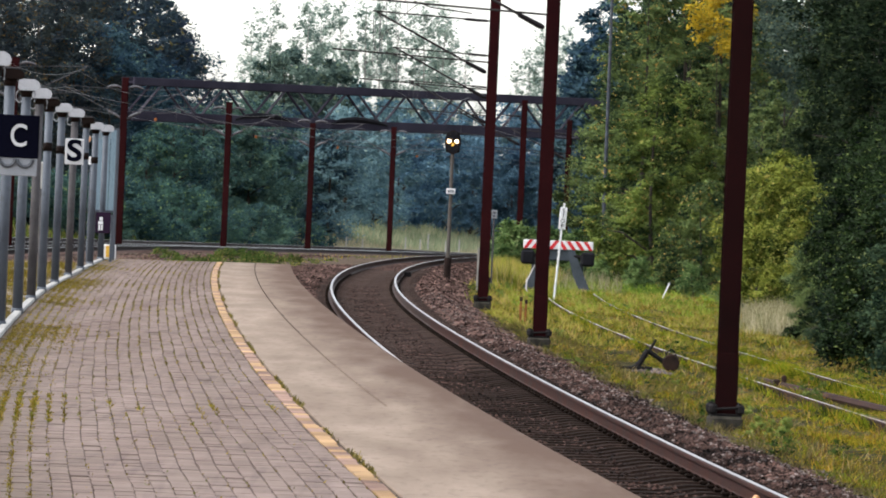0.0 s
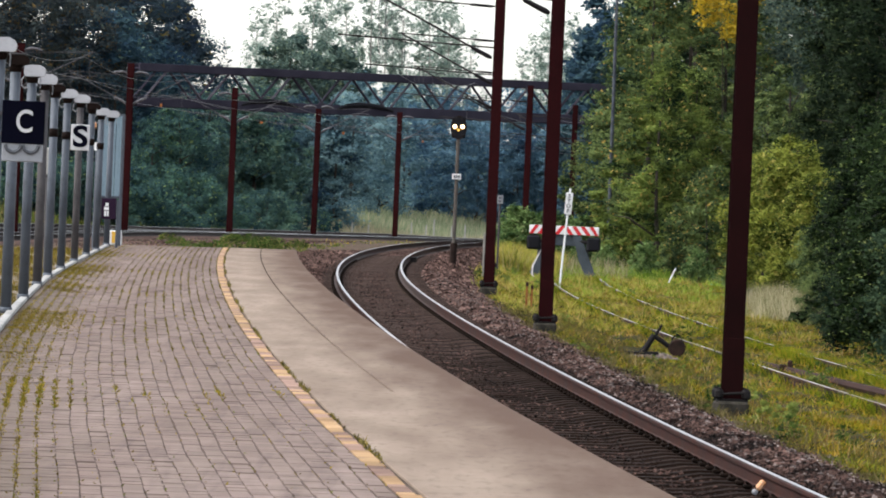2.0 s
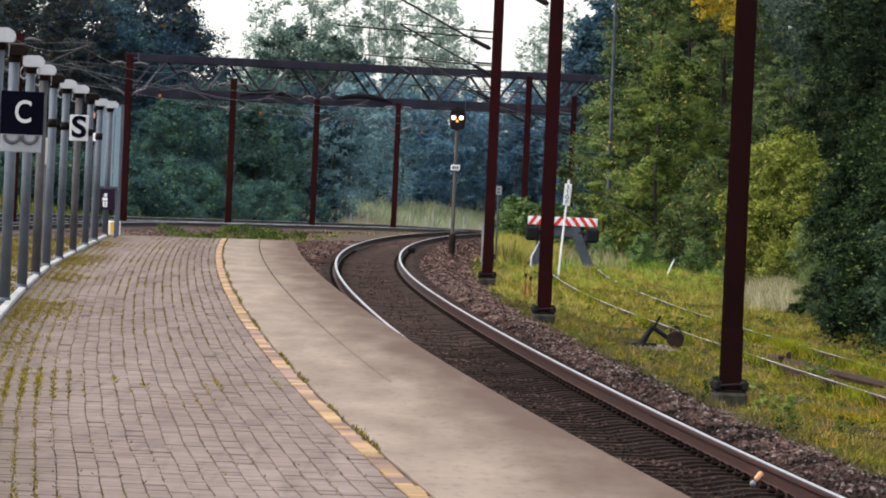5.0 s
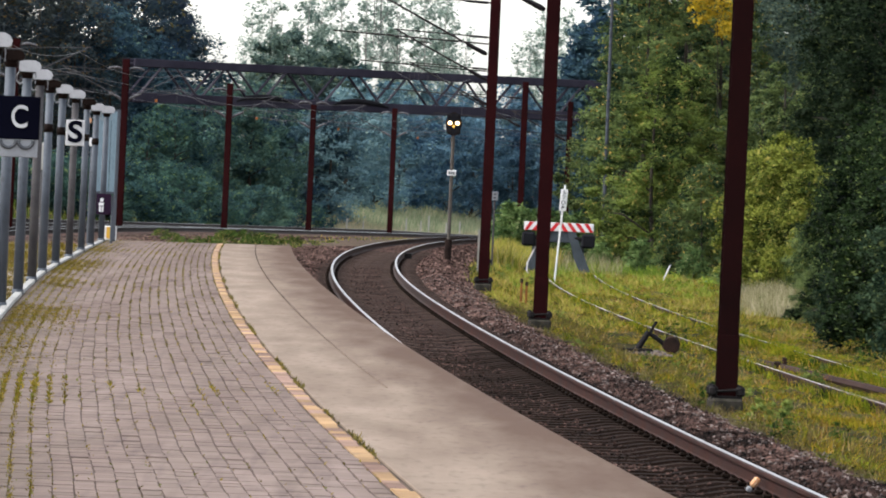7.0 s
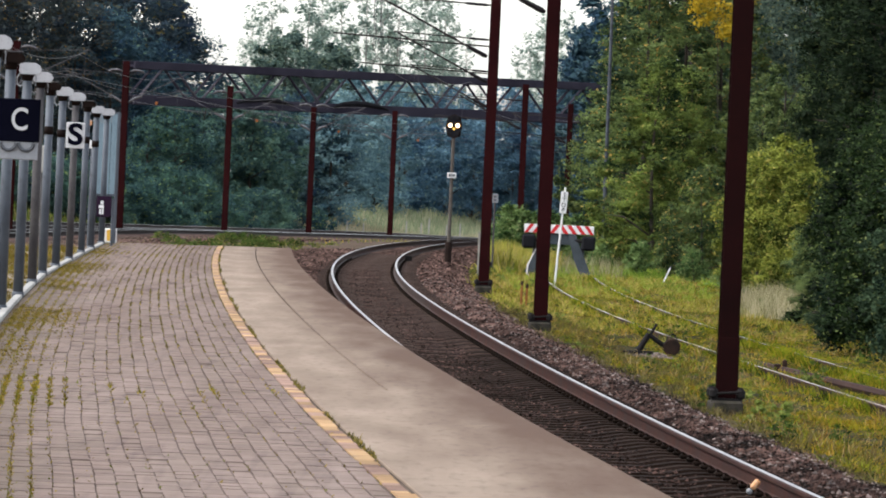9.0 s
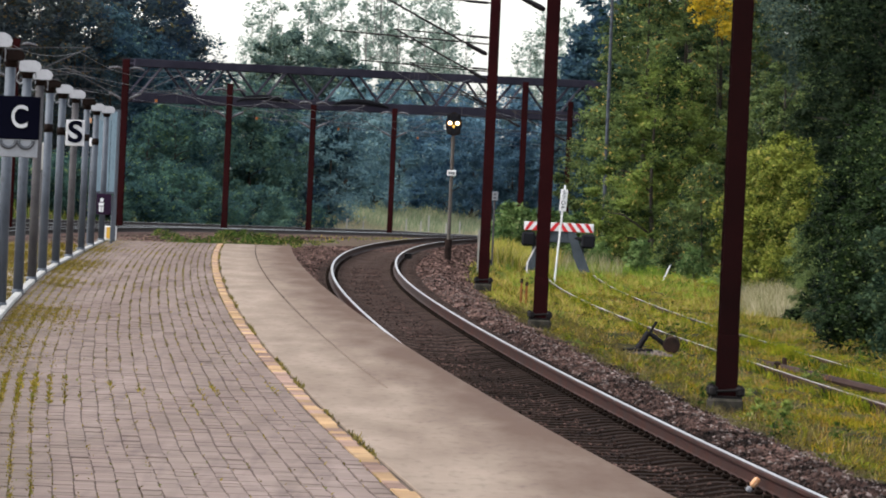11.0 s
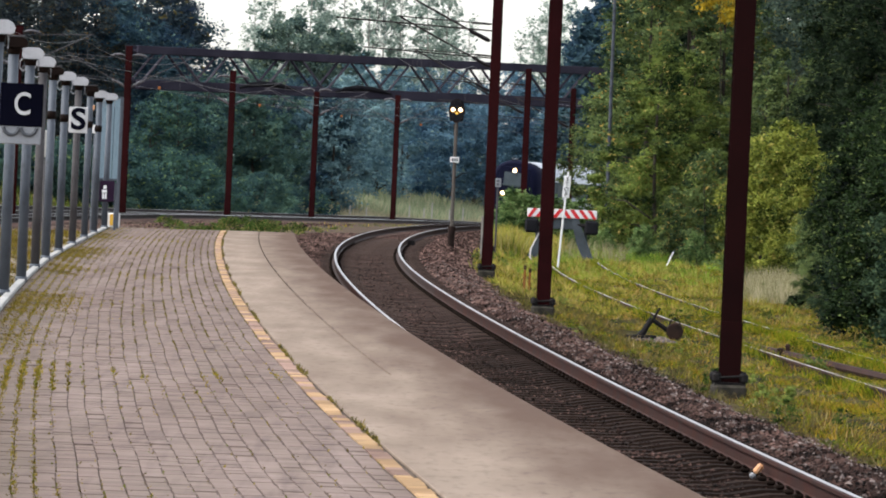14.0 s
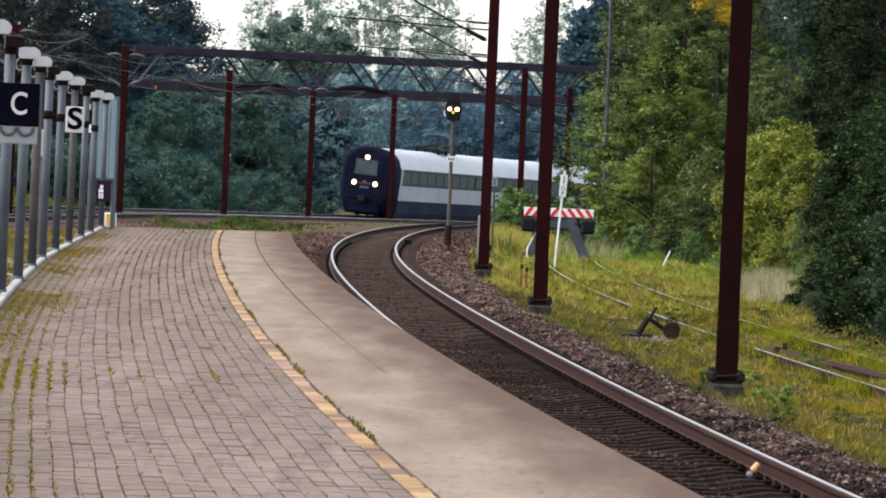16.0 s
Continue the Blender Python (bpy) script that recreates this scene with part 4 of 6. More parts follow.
# ---- catenary masts ----
def i_beam(h, w, d, tf=0.016, tw=0.010):
    """Upright I-beam, flanges across x."""
    mb = MB()
    mb.box((0, -d / 2 + tf / 2, h / 2), (w, tf, h), ch=0.002)
    mb.box((0, d / 2 - tf / 2, h / 2), (w, tf, h), ch=0.002)
    mb.box((0, 0, h / 2), (tw, d - 2 * tf, h))
    return mb


def foundation(t, w):
    part("foundation", MB().box((0, 0, -0.14), (w + 0.16, w + 0.30, 0.36), ch=0.03), M["concrete_dark"], t)
    part("base_plate", MB().box((0, 0, 0.055), (w + 0.10, w + 0.14, 0.03), ch=0.004), M["iron"], t)
    for sx in (-1, 1):
        for sy in (-1, 1):
            x, y = sx * (w / 2 + 0.045), sy * (w / 2 + 0.045)
            part("anchor_bolt", MB().tube([(x, y, 0.0), (x, y, 0.20)], 0.026, 8).tube([(x, y, 0.07), (x, y, 0.09), (x, y, 0.16), (x, y, 0.18)], [0.04, 0.055, 0.055, 0.04], 10), M["iron"], t)
    part("clamp_rod", MB().tube([(-w / 2 - 0.045, -w / 2 - 0.075, 0.12), (w / 2 + 0.045, -w / 2 - 0.075, 0.15)], 0.018, 6), M["iron"], t)


def cantilever(t, z, reach, side=-1, far=False):
    """Hinged tube bracket: arched insulators at the mast, top tie, rising strut, steady arm with its drop bracket."""
    s, rise = side, 0.48 * reach
    tube = M["arm" if far else "arm_dark"]
    c = part("cantilever", MB().tube([(s * 0.45, 0, z + (0.17 if far else 0.16)), (s * reach, 0, z + rise)], 0.017 if far else 0.025, 8), tube, t, "grey tube cantilever")
    if far:
        bow = [(0.13, -0.06), (0.26, 0.05), (0.40, 0.13), (0.56, 0.20), (0.70, 0.245)]
        part("insulator", MB().tube([(s * a, 0, z + b) for a, b in bow], [0.045, 0.06, 0.06, 0.055, 0.04], 8), M["insulator_pale"], c, "arched glazed insulator")
        bow = [(0.13, 0.0), (0.30, 0.07), (0.46, 0.08), (0.62, 0.055), (0.78, 0.0)]
        part("insulator", MB().tube([(s * a, 0, z + rise + b - 0.02) for a, b in bow], [0.04, 0.055, 0.055, 0.055, 0.035], 8), M["insulator_pale"], c, "arched glazed insulator")
    else:
        part("insulator", MB().tube([(s * 0.15, 0, z + 0.02), (s * 0.22, 0, z + 0.05), (s * 0.62, 0, z + 0.24)], [0.030, 0.056, 0.044], 8), M["insulator"], c)
        part("insulator", MB().tube([(s * 0.15, 0, z + rise - 0.10), (s * 0.22, 0, z + rise - 0.10), (s * 0.66, 0, z + rise - 0.08), (s * 0.72, 0, z + rise - 0.08)], [0.02, 0.034, 0.034, 0.018], 8), M["insulator"], c)
    part("top_tie", MB().tube([(s * 0.12, 0, z + rise - 0.10), (s * (reach + 0.1), 0, z + rise + 0.02)], 0.012 if far else 0.020, 6), tube, c)
    part("steady_arm", MB().tube([(s * 0.12, 0, z + 0.26), (s * (reach + (0.2 if far else 1.0)), 0, z + 0.42)], 0.010 if far else 0.021, 6), tube, c)
    part("dropper", MB().tube([(s * (reach - 0.1), 0, z + rise - 0.07), (s * (reach - 0.1), 0, z + 0.38)], 0.008, 4), M["wire"], c)
    part("registration_arm", MB().tube([(s * (reach - 0.25), 0, z + 0.40), (s * (reach - 0.55), 0, z + 0.30), (s * (reach - 1.3), 0, z + 0.22)], 0.012, 5), tube, c)
    if far and s > 0:
        part("marker_tag", MB().box((s * 1.35, -0.03, z - 0.02), (0.11, 0.02, 0.13), ch=0.02), M["rust_bright"], c, "small orange tag")


def mast(u, y, h, w=0.235, ground=-0.3, sides=(-1,), z=5.05, reach=2.75, label="dark oxide-red steel catenary mast on a concrete foot"):
    t = thing("catenary_mast", label, "catenary mast", upright(u, y, ground), "catenary masts")
    # masts beyond 90 m take the paint lightened for haze
    paint = M["mast" if y < 90 else "mast_hazed"]
    part("mast_beam", i_beam(h, w, w), paint, t)
    part("cover_plate", MB().box((0, -w / 2 - 0.008, 0.42), (w + 0.02, 0.012, 0.75), ch=0.003), paint, t)
    foundation(t, w)
    for s in sides:
        cantilever(t, z - ground, reach, s, len(sides) > 1)
    return t


for u, y, h, z in ((2.85, 71, 8.6, 5.05), (2.72, 106, 8.6, 5.25), (2.8, 138, 8.4, 5.05), (3.06, 168, 7.4, 4.95), (2.4, 202, 6.8, 4.75)):
    mast(u, y, h, z=z)
for u, y in ((2.16, 236), (1.95, 270)):
    mast(u, y, 6.6, z=4.5, reach=2.6)
for y, h in ((217.8, 7.2), (251.4, 7.4), (285.4, 7.3), (309.0, 6.9), (329.2, 7.25)):
    mast(-15.72, y, h, 0.27, -0.35, (-1, 1), 5.35, 2.65, "dark red catenary mast with brackets over both tracks")


# ---- portal beam ----
def build_gantry():
    a, b = Vector((-17.8, 326, 0)), Vector((11.0, 345, -0.08))
    d = (b - a).normalized()
    ln = (b - a).length
    m = Matrix.Translation(a) @ Vector((1, 0, 0)).rotation_difference(d).to_matrix().to_4x4()
    t = thing("portal_gantry", "long grey-violet lattice portal beam spanning the tracks", "gantry", m)
    for z, hh in ((7.66, 0.44), (5.76, 0.54)):
        for y in (-0.62, 0.62):
            part("chord", MB().box((ln / 2 + 0.2, y, z), (ln, 0.16, hh), ch=0.03), M["gantry"], t)
    for x in np.arange(0.6, ln, 2.0):
        part("cross_bar", MB().box((x, 0, 7.62), (0.1, 1.1, 0.1), ch=0.01), M["gantry"], t)
    x = 0.42
    while x < ln:
        for y in (-0.62, 0.62):
            for s in (-1, 1):
                tip = x + s * 1.62
                if 0.2 < tip < ln - 0.2:
                    part("lattice_bar", MB().tube([(x + s * 0.12, y, 5.9), (tip, y, 7.55)], 0.08, 4), M["lattice" if y < 0 else "gantry"], t)
        x += 4.01
    for x in (-0.03, ln - 0.2):
        leg = [(x, 0, -2.0), (x + 9.8 * math.tan(PLUMB), 0, 7.65)]
        part("leg", MB().tube(leg, 0.14, 4), M["mast_hazed"], t)
    for x in (8.6, 14.9):
        part("cable_hump", MB().tube([(x - 1.8, -0.75, 5.80), (x - 1.2, -0.75, 6.0), (x - 0.4, -0.75, 6.08), (x + 0.4, -0.75, 6.06), (x + 1.2, -0.75, 5.96), (x + 1.9, -0.75, 5.80)], [0.05, 0.12, 0.15, 0.15, 0.12, 0.05], 8), M["black"], t)


build_gantry()


# ---- overhead wires ----
def wire(off, y0, y1, z_c, z_m, spans, label, r=0.006):
    t = thing("overhead_line", label, "overhead wire")
    ys = steps(y0, y1, 5)
    part("contact_wire", MB().tube([P(off, y, z_c) for y in ys], r, 4), M["wire"], t)

    def sag(y):
        for a, b in zip(spans, spans[1:]):
            if a <= y <= b:
                q = (y - a) / (b - a)
                return z_m - 0.45 * 4 * q * (1 - q)
        return z_m
    part("carrier_wire", MB().tube([P(off, y, sag(y)) for y in steps(y0, y1, 2.5)], r, 4), M["wire"], t)
    y = y0 + 3
    while y < y1:
        part("dropper", MB().tube([P(off, y, z_c), P(off, y, sag(y))], 0.006 if off > -5 else 0.0025, 3), M["wire"], t)
        y += 7


wire(0.05, 36, 300, 5.35, 6.35, [36, 71, 106, 138, 168, 202, 236, 270, 305], "contact and carrier wires over the platform track", 0.008)
SPANS = [190, 217.8, 251.4, 285.4, 309, 329.2, 364, 430]
wire(MAIN + 0.2, 190, 430, 5.6, 6.45, SPANS, "contact and carrier wires over the through track", 0.008)
wire(SECOND, 190, 430, 5.75, 6.6, SPANS, "contact and carrier wires over the second track", 0.008)


# ---- signal ----
def build_signal():
    t = thing("signal_post", "slim grey railway signal with two lit white lamps", "railway signal", upright(1.98, 172, -0.47))
    part("post", MB().tube([(0, 0, 0), (0, 0, 3.9)], [0.055, 0.05], 10), M["post_brown"], t)
    part("sleeve", MB().tube([(0, 0, 0), (0, 0, 0.85)], 0.10, 10), M["sleeve_brown"], t, "dark lower sleeve")
    part("foundation", MB().box((0, 0, -0.1), (0.5, 0.5, 0.3), ch=0.03), M["concrete_dark"], t)
    n = 28
    outline = [(0.238 * math.cos(2 * math.pi * i / n), 0.345 * math.sin(2 * math.pi * i / n)) for i in range(n)]
    head = part("background_plate", MB().prism(outline, 0.03, Matrix.Translation((0, -0.05, 4.2))), M["sleeve_brown"], t, "dark rim of the oval signal plate")
    inner = [(0.195 * math.cos(2 * math.pi * i / n), 0.308 * math.sin(2 * math.pi * i / n)) for i in range(n)]
    part("lamp_panel", MB().prism(inner, 0.015, Matrix.Translation((0, -0.064, 4.2))), M["black"], head, "black oval lamp panel")
    part("lamp_case", MB().box((0, 0.1, 4.2), (0.4, 0.3, 0.6), ch=0.03), M["black"], t)
    for x, z, mat, nm in ((-0.108, 4.23, "signal_white", "lit_lamp"), (0.108, 4.23, "signal_white", "lit_lamp"), (0, 4.13, "signal_yellow", "dim_lamp"), (0, 4.30, "insulator", "dark_lamp"),
                          (-0.11, 4.0, "insulator", "dark_lamp"), (0.11, 4.0, "insulator", "dark_lamp"), (-0.09, 4.45, "insulator", "dark_lamp"), (0.09, 4.45, "insulator", "dark_lamp")):
        r = 0.046 if mat == "signal_white" else 0.04
        part(nm, MB().tube([(x, -0.075, z), (x, -0.065, z)], r, 16), M[mat], head)
        if mat == "signal_white":
            # glowing ring added for the halo of the white lamp
            part("lens", MB().tube([(x, -0.068, z), (x, -0.06, z)], 0.075, 16), M["halo_warm"], head)
        part("hood", MB().tube([(x + (r + 0.012) * math.cos(a), -0.062, z + (r + 0.012) * math.sin(a)) for a in np.linspace(0.2, math.pi - 0.2, 9)], 0.014, 5), M["black"], head)
    pl = part("number_plate", MB().box((0, -0.075, 2.78), (0.26, 0.015, 0.16), ch=0.02), M["white"], t, "white plate with dark bars")
    part("bar", MB().box((-0.06, -0.086, 2.78), (0.05, 0.006, 0.08)).box((0.005, -0.086, 2.78), (0.04, 0.006, 0.08)).box((0.065, -0.086, 2.78), (0.04, 0.006, 0.08)), M["grey_ink"], pl)


build_signal()


def stripes(t, w, h, n, m):
    """Slanting red bars on a white board."""
    for i in range(n):
        x = -w / 2 + w * (i + 0.5) / n
        s = w / n * 0.5
        lean = h * 0.75 if x < 0 else -h * 0.75
        o = [(x - s / 2 - lean / 2, -h / 2), (x + s / 2 - lean / 2, -h / 2), (x + s / 2 + lean / 2, h / 2), (x - s / 2 + lean / 2, h / 2)]
        o = [(max(-w / 2, min(w / 2, a)), b) for a, b in o]
        part("red_stripe", MB().prism(o, 0.004, m), M["red"], t)


def build_buffer_stop():
    y = 184
    t = thing("buffer_stop", "grey buffer stop with red and white striped beam and black buffers", "buffer stop", upright(siding_u(y) - 0.32, y, SIDE_H - 0.12))
    part("beam", MB().box((0, 0, 1.50), (2.16, 0.25, 0.265), ch=0.015), M["white"], t, "white beam with red slanting stripes")
    stripes(t, 2.14, 0.262, 8, Matrix.Translation((0, -0.130, 1.50)))
    for x in (-0.90, 0.90):
        b = part("buffer", MB().box((x * 1.03, -0.42, 1.10), (0.42, 0.14, 0.44), ch=0.06), M["black"], t, "black square buffer head")
        part("buffer_stem", MB().tube([(x, -0.4, 1.12), (x, 0.1, 1.12)], 0.09, 12), M["iron"], b)
        part("buffer_arm", MB().tube([(x * 0.9, -0.1, 1.14), (x * 0.4, -0.02, 1.2)], 0.06, 8), M["iron"], b)
    part("cross_frame", MB().box((0, 0.05, 1.2), (1.0, 0.16, 0.36), ch=0.02), M["stop_grey"], t)
    for x in (-1, 1):
        part("brace", MB().prism([(x * 0.28, 1.36), (x * 0.52, 1.36), (x * 0.72, 0.85), (x * 1.02, 0.16), (x * 0.76, -0.02), (x * 0.48, 0.6)], 0.14, Matrix.Translation((0, -0.1, 0))), M["stop_grey"], t)
        part("back_stay", MB().tube([(x * 0.75, 0.1, 1.1), (x * 0.75, 1.9, 0.0)], 0.06, 8), M["stop_grey"], t)
        if x < 0:
            part("bent_rail", MB().tube([(x * 0.7525 - 0.1, -4.0, 0.10), (x * 0.7525 - 0.16, -2.4, 0.14), (x * 0.7525 - 0.16, -1.2, 0.38), (x * 0.7, -0.2, 0.85)], 0.026, 6), M["rail_old_top"], t)
    g = thing("stop_board", "leaning white pole with a vertical white board reading STOP", "sign", at(siding_u(168) - 0.57, 168, SIDE_H - 0.12) @ Matrix.Rotation(radians(4.4), 4, "Y"))
    part("pole", MB().tube([(0, 0, 0), (0, 0, 2.80)], 0.03, 10), M["white"], g)
    b = part("board", MB().box((0, -0.045, 2.37), (0.20, 0.02, 0.62), ch=0.01), M["white"], g)
    for i, ch in enumerate("STOP"):
        letter(ch, 0.16, 0.003, M["ink"], b, Matrix.Translation((0, -0.06, 2.585 - 0.145 * i)))
    part("board_edge", MB().box((0, -0.053, 2.37), (0.17, 0.008, 0.58)), M["white"], b)
    k = thing("distance_sign", "small white sign plate on a thin post", "sign", upright(3.23, 176, -0.4))
    part("post", MB().tube([(0, 0, 0), (0, 0, 2.2)], 0.03, 8), M["galv_old"], k)
    p2 = part("plate", MB().box((0, -0.04, 2.08), (0.19, 0.02, 0.26), ch=0.03), M["plate_grey"], k)
    part("bar", MB().box((0, -0.054, 2.13), (0.08, 0.006, 0.06)).box((0, -0.054, 2.03), (0.08, 0.006, 0.06)), M["grey_ink"], p2)
    w = thing("marker_post", "short whitewashed concrete marker post in the grass", "marker post", upright(2.92, 158, -0.45))
    part("post_body", MB().box((0, 0, 0.6), (0.09, 0.09, 1.32), ch=0.015), M["concrete"], w)
    for x, hh in ((918, 0.40), (928, 0.34)):
        r = thing("rusty_stake", "thin rusty iron stake in the grass", "stake", at(3.28 + (x - 918) * 0.011, 126, -0.42))
        part("stake_bar", MB().tube([(0, 0, 0), (0.01, 0, hh + 0.05)], 0.026, 6), M["rust_bright"], r)
        part("stake_cap", MB().tube([(0.01, 0, hh + 0.03), (0.01, 0, hh + 0.12)], 0.03, 6), M["rust"], r)


build_buffer_stop()


def build_lever():
    t = thing("point_lever", "black iron point lever with a round counterweight in the grass", "points lever", at(4.43, 103, -0.75))
    part("base", MB().box((-0.22, 0, 0.08), (0.66, 0.16, 0.09), ch=0.015).box((0.0, 0, 0.08), (0.16, 0.2, 0.09), ch=0.02).box((-0.48, 0, 0.07), (0.10, 0.18, 0.10), ch=0.02), M["iron"], t)
    part("stand", MB().tube([(-0.20, 0, 0.05), (-0.10, 0, 0.20), (0.03, 0, 0.42)], [0.08, 0.055, 0.048], 8), M["iron"], t)
    part("handle", MB().tube([(0.03, 0, 0.36), (0.16, 0, 0.60)], 0.024, 8), M["iron"], t)
    part("arm", MB().tube([(0.03, 0, 0.40), (0.30, 0, 0.22)], 0.042, 8), M["iron"], t)
    part("counterweight", MB().tube([(0.43, -0.07, 0.20), (0.43, -0.05, 0.20), (0.43, 0.05, 0.20), (0.43, 0.07, 0.20)], [0.13, 0.15, 0.15, 0.13], 24), M["rust"], t, "round rusty counterweight")
    part("grip", MB().tube([(0.43 + 0.09 * math.cos(a), 0, 0.30 + 0.13 * math.sin(a)) for a in np.linspace(0, math.pi, 9)], 0.012, 6), M["iron"], t)
    c = thing("rail_reflector", "small tilted orange and white marker clipped to the rail", "marker", at(0.668, 47.5, -0.085) @ Matrix.Rotation(radians(38), 4, "Y"))
    part("clip", MB().box((0, 0, -0.045), (0.052, 0.06, 0.045), ch=0.014), M["plate_grey"], c)
    part("orange_cap", MB().box((0.0, 0, 0.028), (0.052, 0.06, 0.09), ch=0.014), M["orange"], c, "orange plastic cap")
    e = thing("rail_chair", "rusty iron fitting on the siding sleeper", "rail fitting", at(siding_u(97) - 0.3, 97, -0.74))
    part("fitting", MB().box((0, 0, 0.07), (0.12, 0.2, 0.16), ch=0.02).box((0.12, 0, 0.16), (0.08, 0.1, 0.12), ch=0.02), M["rust"], e)
    for bear, hh in ((612, 1.3), (641, 1.25), (717, 1.45), (743, 1.35), (757, 1.7), (788, 1.3), (812, 1.4)):
        x = (bear - 784) * 371 / FOCAL
        u = x - float(XC(371))
        f = thing("fence_post", "grey wooden fence post in the tall meadow grass", "fence post", Matrix.Translation((x, 371, float(G(371)) + float(ground_h(u, 371)) - 0.05)), "meadow fence")
        part("post_body", MB().tube([(0, 0, 0), (0.02, 0, hh)], [0.05, 0.045], 7), M["wood_post"], f)


build_lever()
rocks("ballast_stones", "pale sandy stones spilled round the lever", 700, (4.0, 4.75, 101.0, 104.2), 0.03, M["stone_pale"], lambda u, y: -0.70 + 0 * u, 16)
box = thing("track_box", "small black iron box on the ballast beside the rail", "track box", at(0.93, 167, -0.19))
part("box_body", MB().box((0, 0, 0.08), (0.2, 0.34, 0.17), ch=0.03), M["iron"], box)
part("box_lid", MB().box((0, 0, 0.172), (0.22, 0.36, 0.025), ch=0.01), M["iron"], box)
blade = thing("switch_blade", "loose rusty switch blade lying between the siding rails", "rail", at(0, 88, 0))
blade.matrix_basis = ID
part("blade_bar", MB().tube([P(siding_u(y) + k, y, SIDE_H - 0.09) for y, k in ((102, -0.46), (94, -0.10), (86, 0.25), (79, 0.52))], 0.07, 6), M["rail_old"], blade)
blade = thing("switch_blade", "rusty switch tongue lying beside the siding rail", "rail", ID)
part("blade_bar", MB().tube([P(siding_u(y) + k, y, SIDE_H - 0.07) for y, k in ((92, -0.70), (84, -0.61), (76, -0.48), (68, -0.32))], 0.055, 6), M["rail_old"], blade)
pole = thing("tall_grey_pole", "tall thin grey steel pole between the young trees", "pole", Matrix.Translation((5.69, 212, -0.8)))
part("shaft", MB().tube([(0, 0, 0), (0.05, 0, 10.5)], [0.075, 0.055], 10), M["galv_foot"], pole)
part("collar", MB().tube([(0, 0, 0), (0, 0, 0.6)], 0.13, 10), M["galv"], pole)
stick = thing("white_stick", "short leaning white marker stick in the grass", "marker post", at(8.3, 176, -0.7) @ Matrix.Rotation(radians(24), 4, "Y"))
part("stick_body", MB().tube([(0, 0, 0), (0, 0, 0.55)], 0.022, 7), M["white"], stick)
part("stick_tip", MB().tube([(0, 0, 0.55), (0, 0, 0.60)], [0.024, 0.012], 7), M["galv"], stick)


# ---- trees and bushes ----
def crown_mesh(name, seed, h0, h1, rfun, boughs, per, leaf, mat, size=0.6, hole=0.45, flat=0.62, twigs=9):
    """A crown of boughs, each a bundle of leafy twigs round a darker core, with gaps between the boughs."""
    rng = np.random.default_rng(seed)
    grid = np.linspace(0.02, 1, 200)
    cdf = np.cumsum(rfun(grid) + 0.12 * rfun(grid).max())
    t = np.interp((np.arange(boughs) + rng.uniform(0, 1, boughs)) / boughs, cdf / cdf[-1], grid)
    a = np.arange(boughs) * 2.39996 + rng.normal(0, 0.5, boughs)
    wob = 1 + 0.16 * np.sin(3 * a + 7 * t + seed) + 0.14 * np.sin(5 * a - 15 * t)
    r = rfun(t) * wob * (hole + (1 - hole) * rng.uniform(0, 1, boughs) ** 0.5)
    out = np.stack([np.cos(a), np.sin(a), 0 * a], -1)
    c = out * r[:, None] + np.stack([0 * t, 0 * t, h0 + (h1 - h0) * t], -1)
    rb = size * rng.uniform(0.55, 1.35, boughs)
    # twigs on each bough, leaning outwards and up
    bi = np.repeat(np.arange(boughs), twigs)
    d = rng.normal(0, 1, (len(bi), 3)) + 0.55 * out[bi] + np.array([0, 0, 0.45])
    d /= np.linalg.norm(d, axis=1)[:, None]
    tip = c[bi] + d * (rb[bi] * rng.uniform(0.55, 1.1, len(bi)))[:, None] * np.array([1, 1, flat])
    k = np.repeat(np.arange(len(bi)), max(1, per // twigs))
    n = len(k)
    core = rng.uniform(0, 1, n) < 0.14
    off = rng.normal(0, 1, (n, 3)) * np.array([1, 1, flat])
    p = np.where(core[:, None], c[bi[k]] + off * 0.36 * rb[bi[k]][:, None], tip[k] + off * (0.27 * rb[bi[k]])[:, None])
    p[:, 2] = np.maximum(p[:, 2], 0.05)
    ln = rng.normal(0, 1, (n, 3)) + 0.5 * d[k]
    ln[:, 2] = 0.5 * ln[:, 2] - 0.25
    ln /= np.linalg.norm(ln, axis=1)[:, None]
    face = 0.65 * d[k] + 0.25 * off + np.array([0, 0, 0.5]) + rng.normal(0, 0.35, (n, 3))
    e = np.cross(ln, face)
    e /= np.linalg.norm(e, axis=1)[:, None] + 1e-9
    s = (leaf * rng.uniform(0.6, 1.35, n) * np.where(core, 1.6, 1.0))[:, None]
    g = np.cross(ln, e) * s * 0.18
    v = np.stack([p - ln * s, p + e * s * 0.48 + g, p + ln * s, p - e * s * 0.48 + g], 1)
    return flat_mesh(name, v.reshape(-1, 3), np.arange(4 * n).reshape(-1, 4), mat), c


def rf(kind, R):
    if kind == "round":
        return lambda t: R * np.sin(math.pi * (0.06 + 0.9 * t)) ** 0.65
    if kind == "tall":
        return lambda t: R * (0.45 + 0.55 * np.sin(math.pi * t ** 0.75)) * (1 - 0.45 * t)
    if kind == "spire":
        return lambda t: R * np.clip(0.75 + 1.6 * t, 0, 1) * np.clip(1 - t, 0, 1) ** 0.75 + 0.12
    return lambda t: R * np.sqrt(np.clip(1 - t ** 2, 0, 1))        # bush


